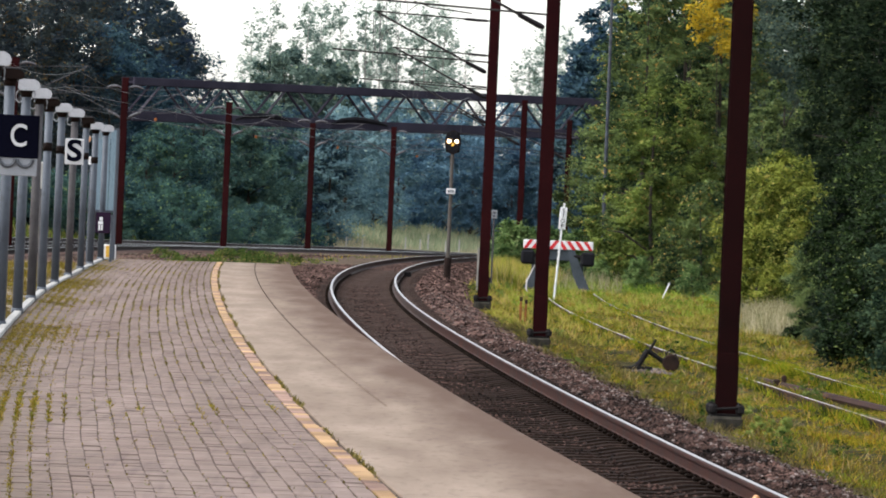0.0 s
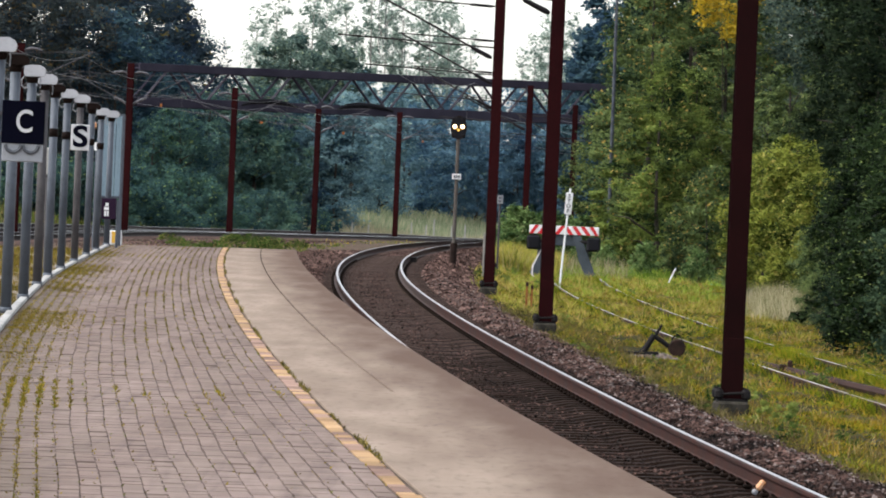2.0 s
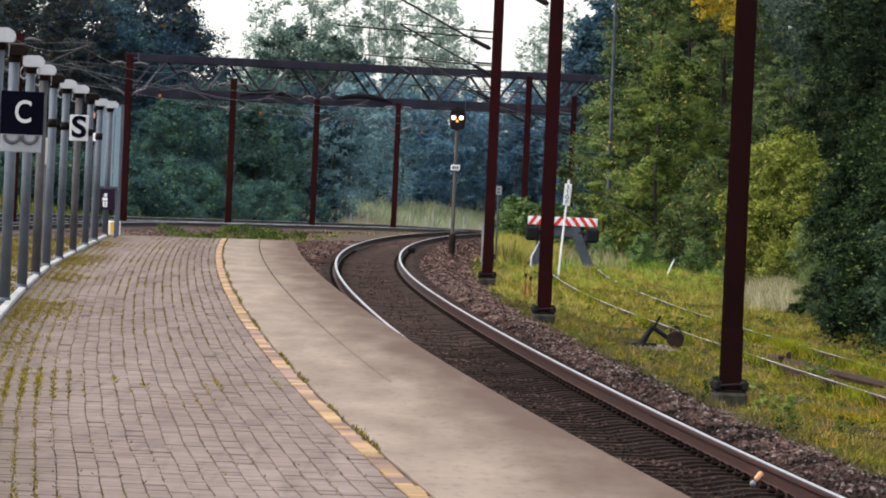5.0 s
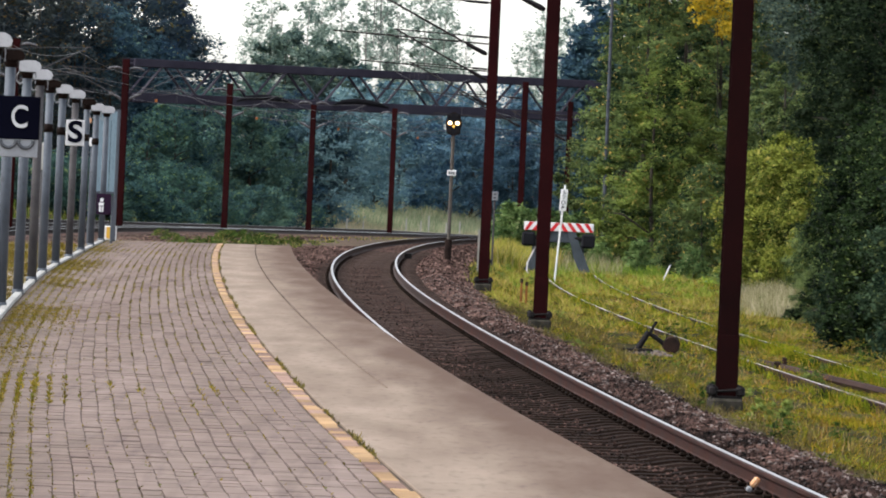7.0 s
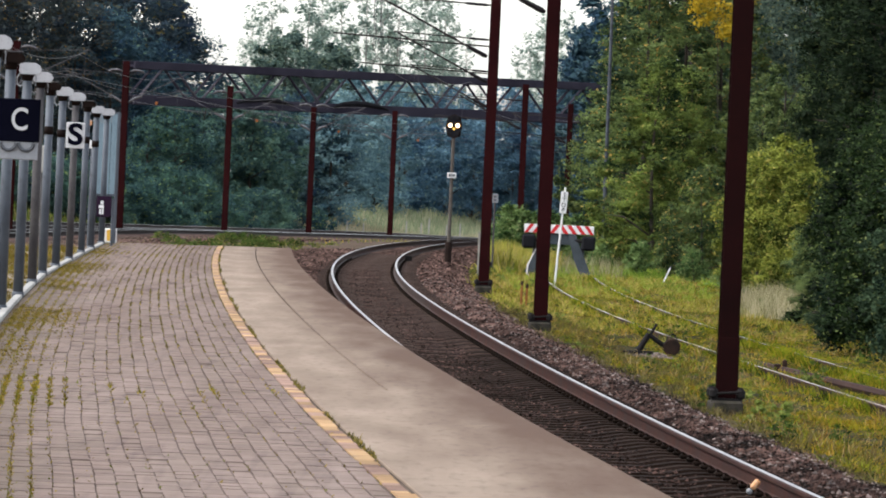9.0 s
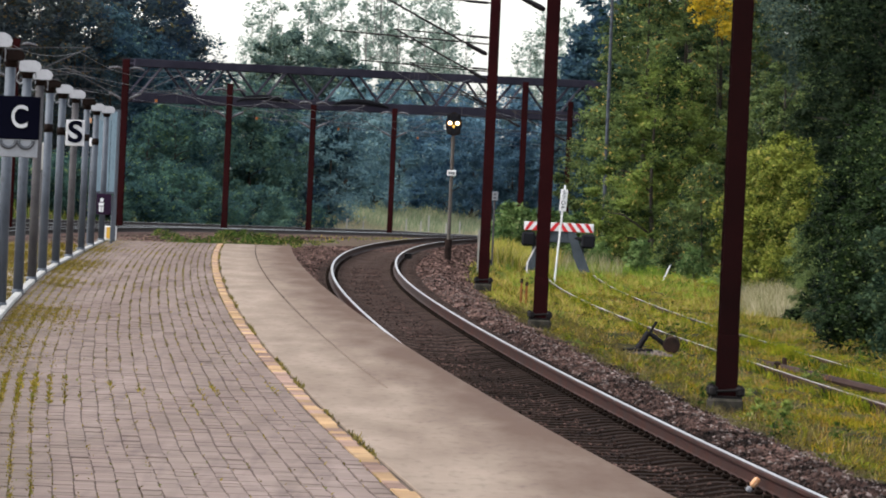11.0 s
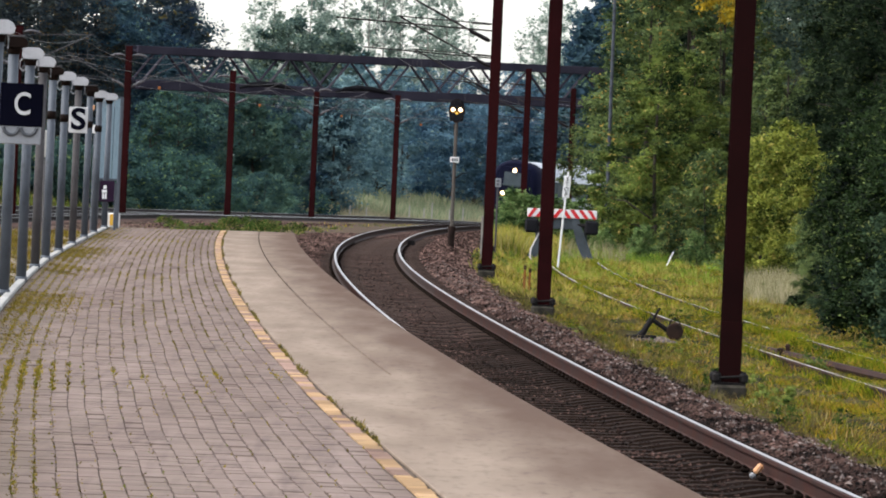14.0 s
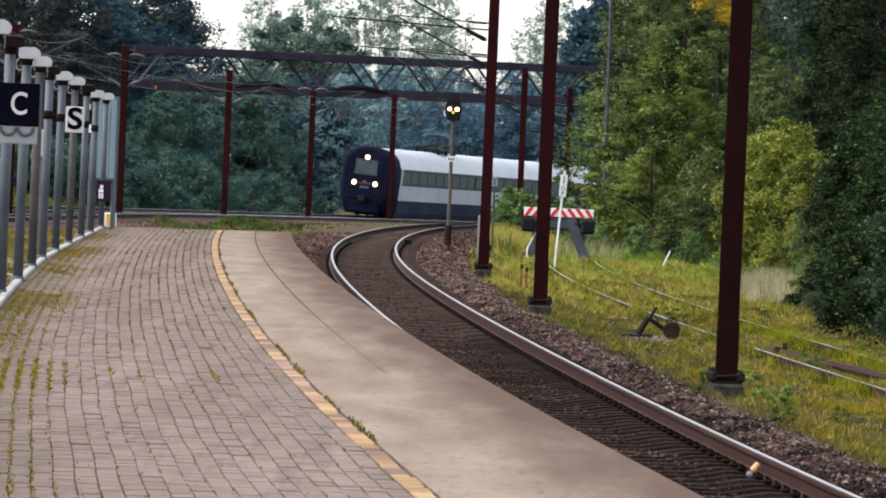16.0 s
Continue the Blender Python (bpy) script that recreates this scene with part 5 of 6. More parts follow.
def tree_mesh_set(seed, h, R, kind, boughs, per, leaf, mat, bark="bark", h0=1.0, size=0.6, hole=0.45, trunk=0.16, flat=0.62):
    rng = random.Random(seed)
    me, c = crown_mesh("crown", seed, h0, h, rf(kind, R), boughs, per, leaf, M[mat], size, hole, flat)
    mb = MB()
    pts, rs = [], []
    bend = [rng.uniform(-0.25, 0.25) for _ in range(4)]
    for i in range(8):
        q = i / 7
        pts.append((bend[0] * q + bend[1] * math.sin(3 * q), bend[2] * q + bend[3] * math.sin(3 * q), q * h * 0.92))
        rs.append(trunk * (1 - 0.86 * q))
    mb.tube(pts, rs, 8)
    limbs = []
    for i in sorted(range(len(c)), key=lambda i: rng.random())[:9 if h > 5 else 4]:
        e = Vector(c[i])
        q = max(0.08, min(0.85, (e.z - 0.35 * math.hypot(e.x, e.y)) / (h * 0.92)))
        j = q * 7
        b = Vector(pts[int(j)]).lerp(Vector(pts[min(7, int(j) + 1)]), j - int(j))
        mid = b.lerp(e, 0.5) + Vector((0, 0, 0.12 * (e - b).length))
        r0 = trunk * (1 - 0.86 * q) * 0.6
        limbs.append(MB().tube([b, mid, e], [r0, r0 * 0.6, r0 * 0.2], 5).mesh("limb", M[bark], True))
    return me, mb.mesh("trunk", M[bark], True), limbs


def place_tree(name, label, cat, meshes, bear, d, turn=0.0, dz=0.0, group="", scale=1.0):
    """A tree standing at distance d in the given bearing."""
    x = (bear - 784) * d / FOCAL
    u = x - float(XC(d))
    z = float(G(d)) + float(ground_h(u, d)) + dz
    t = thing(name, label, cat, Matrix.Translation((x, d, z - 0.05)) @ Matrix.Rotation(turn, 4, "Z"), group)
    t.scale = (scale, scale, scale)
    tr = part("trunk", meshes[1], None, t)
    for lm in meshes[2]:
        part("limb", lm, None, tr)
    part("crown", meshes[0], None, t)
    return t


# far trees, their leaf colours carry the painted haze
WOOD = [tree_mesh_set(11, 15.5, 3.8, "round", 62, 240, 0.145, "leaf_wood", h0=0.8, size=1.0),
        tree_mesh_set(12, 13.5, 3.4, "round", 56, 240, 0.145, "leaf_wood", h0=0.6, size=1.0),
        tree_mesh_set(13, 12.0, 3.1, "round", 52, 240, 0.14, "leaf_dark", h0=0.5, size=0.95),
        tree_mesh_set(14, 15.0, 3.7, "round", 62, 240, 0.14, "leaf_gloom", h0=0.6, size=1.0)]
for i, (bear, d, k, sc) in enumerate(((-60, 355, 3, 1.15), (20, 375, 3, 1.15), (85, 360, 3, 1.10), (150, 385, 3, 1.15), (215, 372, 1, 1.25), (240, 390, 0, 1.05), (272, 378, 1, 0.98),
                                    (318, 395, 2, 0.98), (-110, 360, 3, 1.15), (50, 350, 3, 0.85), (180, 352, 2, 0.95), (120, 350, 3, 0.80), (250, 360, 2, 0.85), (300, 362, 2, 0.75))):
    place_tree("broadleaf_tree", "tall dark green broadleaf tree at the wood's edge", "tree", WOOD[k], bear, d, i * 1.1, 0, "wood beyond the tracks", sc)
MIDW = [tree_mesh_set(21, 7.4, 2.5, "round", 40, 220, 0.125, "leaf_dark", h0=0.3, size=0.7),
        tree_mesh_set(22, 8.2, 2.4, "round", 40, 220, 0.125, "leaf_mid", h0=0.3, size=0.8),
        tree_mesh_set(23, 8.6, 2.8, "round", 40, 220, 0.14, "leaf_hazy", h0=0.3, size=0.85),
        tree_mesh_set(24, 8.6, 2.8, "round", 40, 220, 0.14, "leaf_hazy_navy", h0=0.3, size=0.85),
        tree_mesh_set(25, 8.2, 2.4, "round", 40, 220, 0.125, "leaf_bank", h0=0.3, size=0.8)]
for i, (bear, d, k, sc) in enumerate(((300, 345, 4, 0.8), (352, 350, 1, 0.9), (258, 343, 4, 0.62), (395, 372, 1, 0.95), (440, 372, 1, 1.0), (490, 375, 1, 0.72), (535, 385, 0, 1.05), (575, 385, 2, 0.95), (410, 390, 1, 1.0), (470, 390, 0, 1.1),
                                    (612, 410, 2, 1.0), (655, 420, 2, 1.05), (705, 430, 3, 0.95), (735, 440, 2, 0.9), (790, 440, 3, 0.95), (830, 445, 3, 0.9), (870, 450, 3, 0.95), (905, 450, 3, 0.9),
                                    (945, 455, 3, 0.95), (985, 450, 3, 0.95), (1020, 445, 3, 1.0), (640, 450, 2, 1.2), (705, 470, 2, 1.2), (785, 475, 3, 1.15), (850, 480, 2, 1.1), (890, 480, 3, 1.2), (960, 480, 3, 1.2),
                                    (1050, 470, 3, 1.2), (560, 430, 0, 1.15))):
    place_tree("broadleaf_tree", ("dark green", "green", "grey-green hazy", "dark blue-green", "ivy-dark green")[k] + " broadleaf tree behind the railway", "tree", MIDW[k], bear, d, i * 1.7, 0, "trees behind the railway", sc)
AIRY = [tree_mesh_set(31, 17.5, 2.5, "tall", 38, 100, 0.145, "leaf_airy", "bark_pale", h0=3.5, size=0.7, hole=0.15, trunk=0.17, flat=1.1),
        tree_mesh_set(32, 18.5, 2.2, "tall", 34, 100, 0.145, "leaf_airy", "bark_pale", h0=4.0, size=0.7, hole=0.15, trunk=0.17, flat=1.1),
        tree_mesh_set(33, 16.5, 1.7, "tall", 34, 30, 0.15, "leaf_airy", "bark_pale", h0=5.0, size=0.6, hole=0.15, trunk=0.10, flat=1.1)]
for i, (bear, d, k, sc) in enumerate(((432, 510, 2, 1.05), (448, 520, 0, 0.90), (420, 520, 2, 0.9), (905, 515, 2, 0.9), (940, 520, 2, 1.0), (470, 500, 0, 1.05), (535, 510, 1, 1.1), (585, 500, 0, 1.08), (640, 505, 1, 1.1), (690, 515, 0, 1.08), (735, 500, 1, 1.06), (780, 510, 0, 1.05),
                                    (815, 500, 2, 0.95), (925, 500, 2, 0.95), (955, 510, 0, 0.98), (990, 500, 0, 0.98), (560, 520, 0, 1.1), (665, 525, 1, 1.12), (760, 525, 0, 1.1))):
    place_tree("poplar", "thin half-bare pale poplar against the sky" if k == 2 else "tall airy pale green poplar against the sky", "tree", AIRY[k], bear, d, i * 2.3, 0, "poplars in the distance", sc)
ROUND = tree_mesh_set(35, 13.6, 2.9, "round", 70, 290, 0.16, "leaf_round", h0=2, size=0.85)
place_tree("broadleaf_tree", "rounded dense dark green tree before the poplars", "tree", ROUND, 492, 455, 0.0, 0, "", 1.0)
place_tree("broadleaf_tree", "rounded dense dark green tree before the poplars", "tree", ROUND, 570, 460, 2.0, 0, "", 0.97)
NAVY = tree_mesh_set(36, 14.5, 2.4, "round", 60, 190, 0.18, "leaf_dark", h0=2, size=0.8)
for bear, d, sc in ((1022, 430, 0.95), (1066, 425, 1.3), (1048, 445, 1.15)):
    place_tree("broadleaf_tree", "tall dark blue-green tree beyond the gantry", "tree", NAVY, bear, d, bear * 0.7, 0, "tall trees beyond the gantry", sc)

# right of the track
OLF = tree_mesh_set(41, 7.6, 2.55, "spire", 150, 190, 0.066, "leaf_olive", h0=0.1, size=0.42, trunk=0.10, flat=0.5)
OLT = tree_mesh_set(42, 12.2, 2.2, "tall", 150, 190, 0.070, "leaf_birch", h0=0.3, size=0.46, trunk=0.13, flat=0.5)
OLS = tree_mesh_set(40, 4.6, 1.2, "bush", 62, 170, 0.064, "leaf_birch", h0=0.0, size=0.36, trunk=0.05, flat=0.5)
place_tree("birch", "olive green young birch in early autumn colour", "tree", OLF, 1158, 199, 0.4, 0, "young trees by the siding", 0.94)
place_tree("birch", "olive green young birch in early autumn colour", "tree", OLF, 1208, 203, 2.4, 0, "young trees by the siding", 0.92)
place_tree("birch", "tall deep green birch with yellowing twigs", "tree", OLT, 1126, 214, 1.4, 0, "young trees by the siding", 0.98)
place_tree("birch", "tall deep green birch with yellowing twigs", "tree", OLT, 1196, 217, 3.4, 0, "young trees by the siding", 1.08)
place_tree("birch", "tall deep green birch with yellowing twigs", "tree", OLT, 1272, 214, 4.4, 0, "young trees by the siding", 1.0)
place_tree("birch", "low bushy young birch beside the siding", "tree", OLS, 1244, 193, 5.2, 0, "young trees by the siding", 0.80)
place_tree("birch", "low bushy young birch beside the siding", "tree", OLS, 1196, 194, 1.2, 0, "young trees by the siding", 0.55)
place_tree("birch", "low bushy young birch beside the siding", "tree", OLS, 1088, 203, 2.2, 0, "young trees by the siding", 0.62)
place_tree("autumn_tree", "tree with bright yellow autumn leaves at its top", "tree", tree_mesh_set(43, 11.8, 1.15, "round", 28, 130, 0.075, "leaf_autumn", h0=9.0, size=0.36, trunk=0.035), 1262, 209, 0, 0, "", 0.92)
# lit and shaded trees of the wood differ by painted leaf colour
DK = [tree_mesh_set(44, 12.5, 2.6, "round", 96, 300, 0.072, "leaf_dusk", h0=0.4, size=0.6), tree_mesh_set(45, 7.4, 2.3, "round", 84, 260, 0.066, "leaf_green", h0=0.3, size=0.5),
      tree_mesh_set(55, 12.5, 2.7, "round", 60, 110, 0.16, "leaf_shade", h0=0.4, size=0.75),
      tree_mesh_set(56, 12.5, 2.6, "round", 96, 280, 0.075, "leaf_ivy_shade", h0=0.4, size=0.6)]
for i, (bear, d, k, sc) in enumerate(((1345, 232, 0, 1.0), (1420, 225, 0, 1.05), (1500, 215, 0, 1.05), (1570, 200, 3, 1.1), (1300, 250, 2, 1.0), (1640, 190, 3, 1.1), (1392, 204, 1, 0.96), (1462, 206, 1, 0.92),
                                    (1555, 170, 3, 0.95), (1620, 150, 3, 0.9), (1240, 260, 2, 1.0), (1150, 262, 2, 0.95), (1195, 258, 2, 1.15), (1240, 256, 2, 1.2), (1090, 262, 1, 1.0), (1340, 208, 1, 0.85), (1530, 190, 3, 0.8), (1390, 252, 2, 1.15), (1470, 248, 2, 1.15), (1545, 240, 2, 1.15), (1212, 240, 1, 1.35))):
    place_tree("broadleaf_tree", ("dark green tall broadleaf tree behind the siding", "green broadleaf tree, sunlit paleness put into its leaf colour", "shaded dark green tree deep in the wood", "blackish green dense ivy-grown tree, shade put into its leaf colour")[k], "tree", DK[k], bear, d, i * 1.9, 0, "wood by the siding", sc)
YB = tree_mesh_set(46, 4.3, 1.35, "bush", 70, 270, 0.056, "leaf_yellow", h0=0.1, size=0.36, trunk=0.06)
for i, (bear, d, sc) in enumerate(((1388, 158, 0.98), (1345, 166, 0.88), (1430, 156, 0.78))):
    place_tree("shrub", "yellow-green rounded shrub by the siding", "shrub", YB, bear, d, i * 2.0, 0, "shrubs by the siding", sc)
# thicket depth: paler leaves at the edge, painted shade farther in
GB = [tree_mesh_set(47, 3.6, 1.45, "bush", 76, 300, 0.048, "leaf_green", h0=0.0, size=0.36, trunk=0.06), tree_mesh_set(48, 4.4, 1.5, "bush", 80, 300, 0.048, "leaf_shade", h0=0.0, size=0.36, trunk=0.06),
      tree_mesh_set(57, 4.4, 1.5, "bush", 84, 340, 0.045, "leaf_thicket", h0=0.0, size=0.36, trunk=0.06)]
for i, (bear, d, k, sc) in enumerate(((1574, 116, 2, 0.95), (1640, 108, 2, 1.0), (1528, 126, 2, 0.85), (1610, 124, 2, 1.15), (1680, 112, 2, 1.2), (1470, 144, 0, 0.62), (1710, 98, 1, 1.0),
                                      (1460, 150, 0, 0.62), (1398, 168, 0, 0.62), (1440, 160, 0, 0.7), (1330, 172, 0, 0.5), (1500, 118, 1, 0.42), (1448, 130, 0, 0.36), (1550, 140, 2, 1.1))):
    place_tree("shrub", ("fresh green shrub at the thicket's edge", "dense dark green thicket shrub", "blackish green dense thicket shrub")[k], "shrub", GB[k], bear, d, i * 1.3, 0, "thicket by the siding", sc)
SB = tree_mesh_set(49, 1.75, 0.75, "tall", 34, 90, 0.065, "leaf_shrub", h0=0.0, size=0.26, trunk=0.03)
for i, (bear, d, sc) in enumerate(((915, 205, 1.15), (938, 208, 1.05), (1030, 206, 0.9), (898, 212, 1.0), (985, 214, 1.1), (1060, 196, 0.6), (1130, 190, 0.7), (1230, 180, 0.6), (1300, 160, 0.7), (1010, 214, 1.1))):
    place_tree("shrub", "small fresh green shrub beside the buffer stop", "shrub", SB, bear, d, i * 1.7, 0, "small shrubs", sc)
WD = [tree_mesh_set(53, 0.5, 0.28, "bush", 9, 45, 0.032, "leaf_weed", h0=0.0, size=0.1, trunk=0.008), tree_mesh_set(54, 0.42, 0.3, "bush", 8, 45, 0.04, "leaf_olive", h0=0.0, size=0.11, trunk=0.01)]
rng_w = random.Random(77)
for i in range(44):
    dd = rng_w.uniform(62, 185)
    uu = rng_w.choice((rng_w.uniform(2.7, 3.6), rng_w.uniform(3.2, 9.5)))
    xx = float(XC(dd)) + uu
    place_tree("weed", ("dark green leafy weed in the grass", "yellow-green leafy weed in the grass")[i % 2], "weed", WD[i % 2], 784 + xx * FOCAL / dd, dd, i * 1.3, 0, "weeds in the grass", rng_w.uniform(0.35, 0.8))
LW = tree_mesh_set(58, 0.34, 0.55, "bush", 16, 60, 0.045, "leaf_weed", h0=0.0, size=0.16, trunk=0.008)
for i in range(54):
    dd = rng_w.uniform(128, 215)
    uu = rng_w.uniform(-6.6 - 0.045 * (dd - 128), -3.4)
    bear = 784 + (float(XC(dd)) + uu) * FOCAL / dd
    if bear < 278 + 60 * (i % 3 == 0):
        continue
    place_tree("weed", "low leafy green weed past the platform end", "weed", LW, bear, dd, i * 1.7, 0.24, "weeds past the platform end", rng_w.uniform(0.4, 0.85))
LB = [tree_mesh_set(51, 3.6, 2.2, "bush", 40, 230, 0.095, "leaf_mid", h0=0.0, size=0.6, trunk=0.06), tree_mesh_set(52, 3.0, 2.4, "bush", 40, 230, 0.09, "leaf_bank", h0=0.0, size=0.6, trunk=0.06)]
for i in range(15):
    bear = -30 + i * 40 + 14 * math.sin(i * 2.7)
    k = (1, 1, 1, 1, 1, 0, 1)[i % 7]
    place_tree("shrub", ("green bramble shrub on the bank", "dark green bramble shrub on the bank")[k], "shrub", LB[k], bear, 296 + 4.2 * i * (0.35 if i < 9 else 0.95), i * 1.2, -0.4 * (i % 3),
               "brambles on the bank", 0.85 + 0.35 * math.sin(i * 1.9) ** 2 - 0.02 * i)


# ---- grass and weeds ----
def blades(name, label, n, sample, hmin, hmax, width, mat, seed, lean=0.35, tuft=0, lift=0.0, level=None):
    """Single grass blades, three corners each, as one mesh."""
    rng = np.random.default_rng(seed)
    if tuft:
        u, y = sample(rng, n // tuft)
        grow = np.repeat(rng.uniform(0.5, 1.5, len(u)) ** 1.6, tuft)
        r = rng.uniform(0.03, 0.11, len(u))
        u, y, r = np.repeat(u, tuft), np.repeat(y, tuft), np.repeat(r, tuft)
        u, y = u + rng.normal(0, 1, len(u)) * r, y + rng.normal(0, 1, len(u)) * r
    else:
        u, y = sample(rng, n)
        grow = 1.0
    if name != "siding_grass":
        clear = (np.abs(np.abs(u - siding_u(y)) - 0.7525) > 0.055) | (y > 180)
        u, y = u[clear], y[clear]
        grow = grow[clear] if tuft else grow
    n = len(u)
    a = rng.uniform(0, 2 * math.pi, n)
    h = rng.uniform(hmin, hmax, n) * grow
    base = np.stack([XC(y) + u, y, G(y) + (ground_h(u, y) if level is None else level) - 0.01 + lift], -1)
    w = width * rng.uniform(0.6, 1.3, n)
    side = np.stack([np.cos(a) * w, np.sin(a) * w, 0 * a], -1)
    tip = np.stack([rng.normal(0, lean, n) * h, rng.normal(0, lean, n) * h, h], -1)
    v = np.stack([base - side, base + side, base + tip], 1)
    me = flat_mesh(name, v.reshape(-1, 3), np.arange(3 * n).reshape(-1, 3), M[mat])
    return tagged(new(name, me), label, "grass", kind="stuff")


def area(u0, u1, y0, y1, clump=0.0):
    def f(rng, n):
        u, y = rng.uniform(u0, u1, n), rng.uniform(y0, y1, n)
        if clump:
            k = np.sin(u * 2.3 + 0.9 * np.sin(y * 0.31)) * np.sin(y * 0.55 + 1.3 * u) + 0.6 * np.sin(u * 5.1 - y * 1.7)
            keep = rng.uniform(-1.4, 1.4, n) < k + (1 - clump) * 2
            u, y = u[keep], y[keep]
        return u, y
    return f


def pale_patch(rng, n):
    """A sheaf of dry grass before the yellow shrubs."""
    y = rng.uniform(132, 152, n)
    u = (rng.normal(588, 32, n)) * y / FOCAL - XC(y)
    return u, y


blades("grass", "short yellowish green grass between the masts and siding", 300000, area(2.75, 9.6, 55, 200, 0.6), 0.018, 0.062, 0.0065, "grass", 61, 0.9, 26)
blades("grass", "lush green grass tufts round the siding", 170000, area(2.9, 10.5, 58, 215, 0.9), 0.022, 0.072, 0.0075, "grass_lush", 62, 0.85, 30)
blades("tall_grass", "tall pale dry grass beside the siding", 3600, pale_patch, 0.20, 0.60, 0.009, "grass_pale", 63, 0.3)
blades("tall_grass", "tall dry grass round the buffer stop", 3500, area(3.2, 7.2, 186, 205, 0.9), 0.25, 0.75, 0.012, "grass_pale", 64, 0.25)
blades("tall_grass", "tall pale meadow grass behind the tracks", 26000, area(-30, -15.8, 352, 420, 0.3), 0.25, 0.75, 0.03, "grass_meadow", 65, 0.2)


def far_field(rng, n):
    u, y = rng.uniform(-36, -2, n), rng.uniform(396, 455, n)
    keep = (np.abs(u - MAIN) > 2.4) & (np.abs(u - SECOND) > 2.4)
    return u[keep], y[keep]


blades("meadow", "pale green standing crop in the field behind the tracks", 46000, far_field, 0.7, 1.25, 0.05, "grass_field", 74, 0.3)


def dry_verge(rng, n):
    u, y = rng.uniform(-36, -2, n), rng.uniform(372, 392, n)
    keep = (np.abs(u - MAIN) > 2.4) & (np.abs(u - SECOND) > 2.4)
    return u[keep], y[keep]


blades("meadow", "beige dry grass along the meadow fence", 16000, dry_verge, 0.55, 1.05, 0.035, "grass_meadow", 80, 0.25)
blades("grass", "green meadow grass on the bank beyond the tracks", 30000, area(-34, -20, 190, 400, 0.6), 0.15, 0.5, 0.03, "grass_weed", 66, 0.3)
blades("weeds", "low green weeds past the platform end", 9000, area(-7.4, -3.0, 150, 212, 1.0), 0.04, 0.12, 0.022, "grass_weed", 67, 0.9, 15, 0.10)
blades("grass", "fresh green grass round the buffer stop", 9000, area(2.9, 8.5, 188, 206, 0.6), 0.12, 0.4, 0.016, "grass_fresh", 73, 0.35)
blades("grass", "fresh green grass patches before the buffer stop", 14000, area(3.6, 10.0, 150, 190, 1.0), 0.05, 0.18, 0.014, "grass_fresh", 77, 0.6, 20)
blades("grass", "bright yellow-green grass past the last masts", 27000, area(2.7, 9.0, 118, 188, 0.9), 0.05, 0.17, 0.013, "grass_lime", 75, 0.6, 18)
blades("groundcover", "low creeping green plants between the grass tufts", 90000, area(2.75, 9.8, 52, 150, 0.5), 0.015, 0.05, 0.013, "grass_weed", 76, 1.2, 12)
blades("tall_grass", "tall lime-green grass on the mound by the buffer stop", 6000, area(2.9, 5.0, 186, 203, 0.5), 0.35, 0.85, 0.016, "grass_lime", 79, 0.3)
blades("weeds", "mossy yellow-brown grass on the gravel strip", 90000, area(-8.4, -5.80, 52, 118, 0.6), 0.015, 0.06, 0.012, "moss_dark", 68, 0.8, 24, 0.0, PLAT - 0.035)
blades("weeds", "green weeds between the tracks", 5000, area(-9.5, -2.4, 150, 300, 1.0), 0.04, 0.2, 0.025, "grass_lush", 69, 0.4)
blades("dry_grass", "short dry brownish grass along the ballast edge", 42000, area(2.5, 4.4, 50, 130, 0.9), 0.03, 0.10, 0.008, "grass_brown", 71, 0.6, 16)


blades("dry_grass", "thin orange-brown stalks and seed heads in the grass", 42000, area(2.9, 9.6, 56, 185, 1.0), 0.04, 0.13, 0.006, "grass_stalk", 78, 0.5, 14)


blades("dry_grass", "orange-yellow dying grass round the nearest mast", 26000, area(2.9, 6.0, 54, 84, 1.0), 0.025, 0.08, 0.007, "grass_gold", 81, 0.7, 40)


def over_rails(rng, n):
    """Grass over the siding rails, thick where the farther rail is lost in it."""
    y, side = rng.uniform(60, 180, n), rng.choice([-0.75, 0.75], n)
    cover = np.where(side > 0, 0.14 + 0.86 * np.exp(-((y - 104) / 12) ** 2), 0.10 + 0.22 * np.clip(np.sin(y * 0.33), 0, 1))
    keep = rng.uniform(0, 1, n) < cover * np.clip(0.75 + np.sin(y * 0.9 + side) * np.sin(y * 0.37), 0.1, 1)
    return (siding_u(y) + side - 0.05 + rng.normal(0, 0.10, n))[keep], y[keep]


blades("siding_grass", "grass grown over the siding rails", 170000, over_rails, 0.08, 0.23, 0.008, "grass_lush", 72, 0.45)
blades("weeds", "small yellow flowers in the grass", 9000, area(3.0, 9.0, 58, 180, 1.0), 0.03, 0.07, 0.008, "flower", 70, 1.4)


# ---- train ----
SIDE = [(1.34, 0.10), (1.47, 0.40), (1.53, 1.06), (1.545, 1.87), (1.52, 2.76), (1.38, 3.19), (1.14, 3.47), (0.77, 3.66), (0.36, 3.75), (0.0, 3.77)]


def loft(mb, prof, y0, y1):
    """Both sides of a profile strip between two ends."""
    n = len(prof)
    for s in (-1, 1):
        vs = [(s * x, y, z) for y in (y0, y1) for x, z in prof]
        fs = [(i, i + 1, n + i + 1, n + i) if s > 0 else (i, n + i, n + i + 1, i + 1) for i in range(n - 1)]
        mb.add(vs, fs)
    return mb


FRONT = [(0.90, 0.22), (1.24, 0.50), (1.45, 1.06), (1.53, 1.80), (1.50, 2.70), (1.37, 3.20), (1.12, 3.52), (0.75, 3.72), (0.36, 3.80), (0.0, 3.83)]


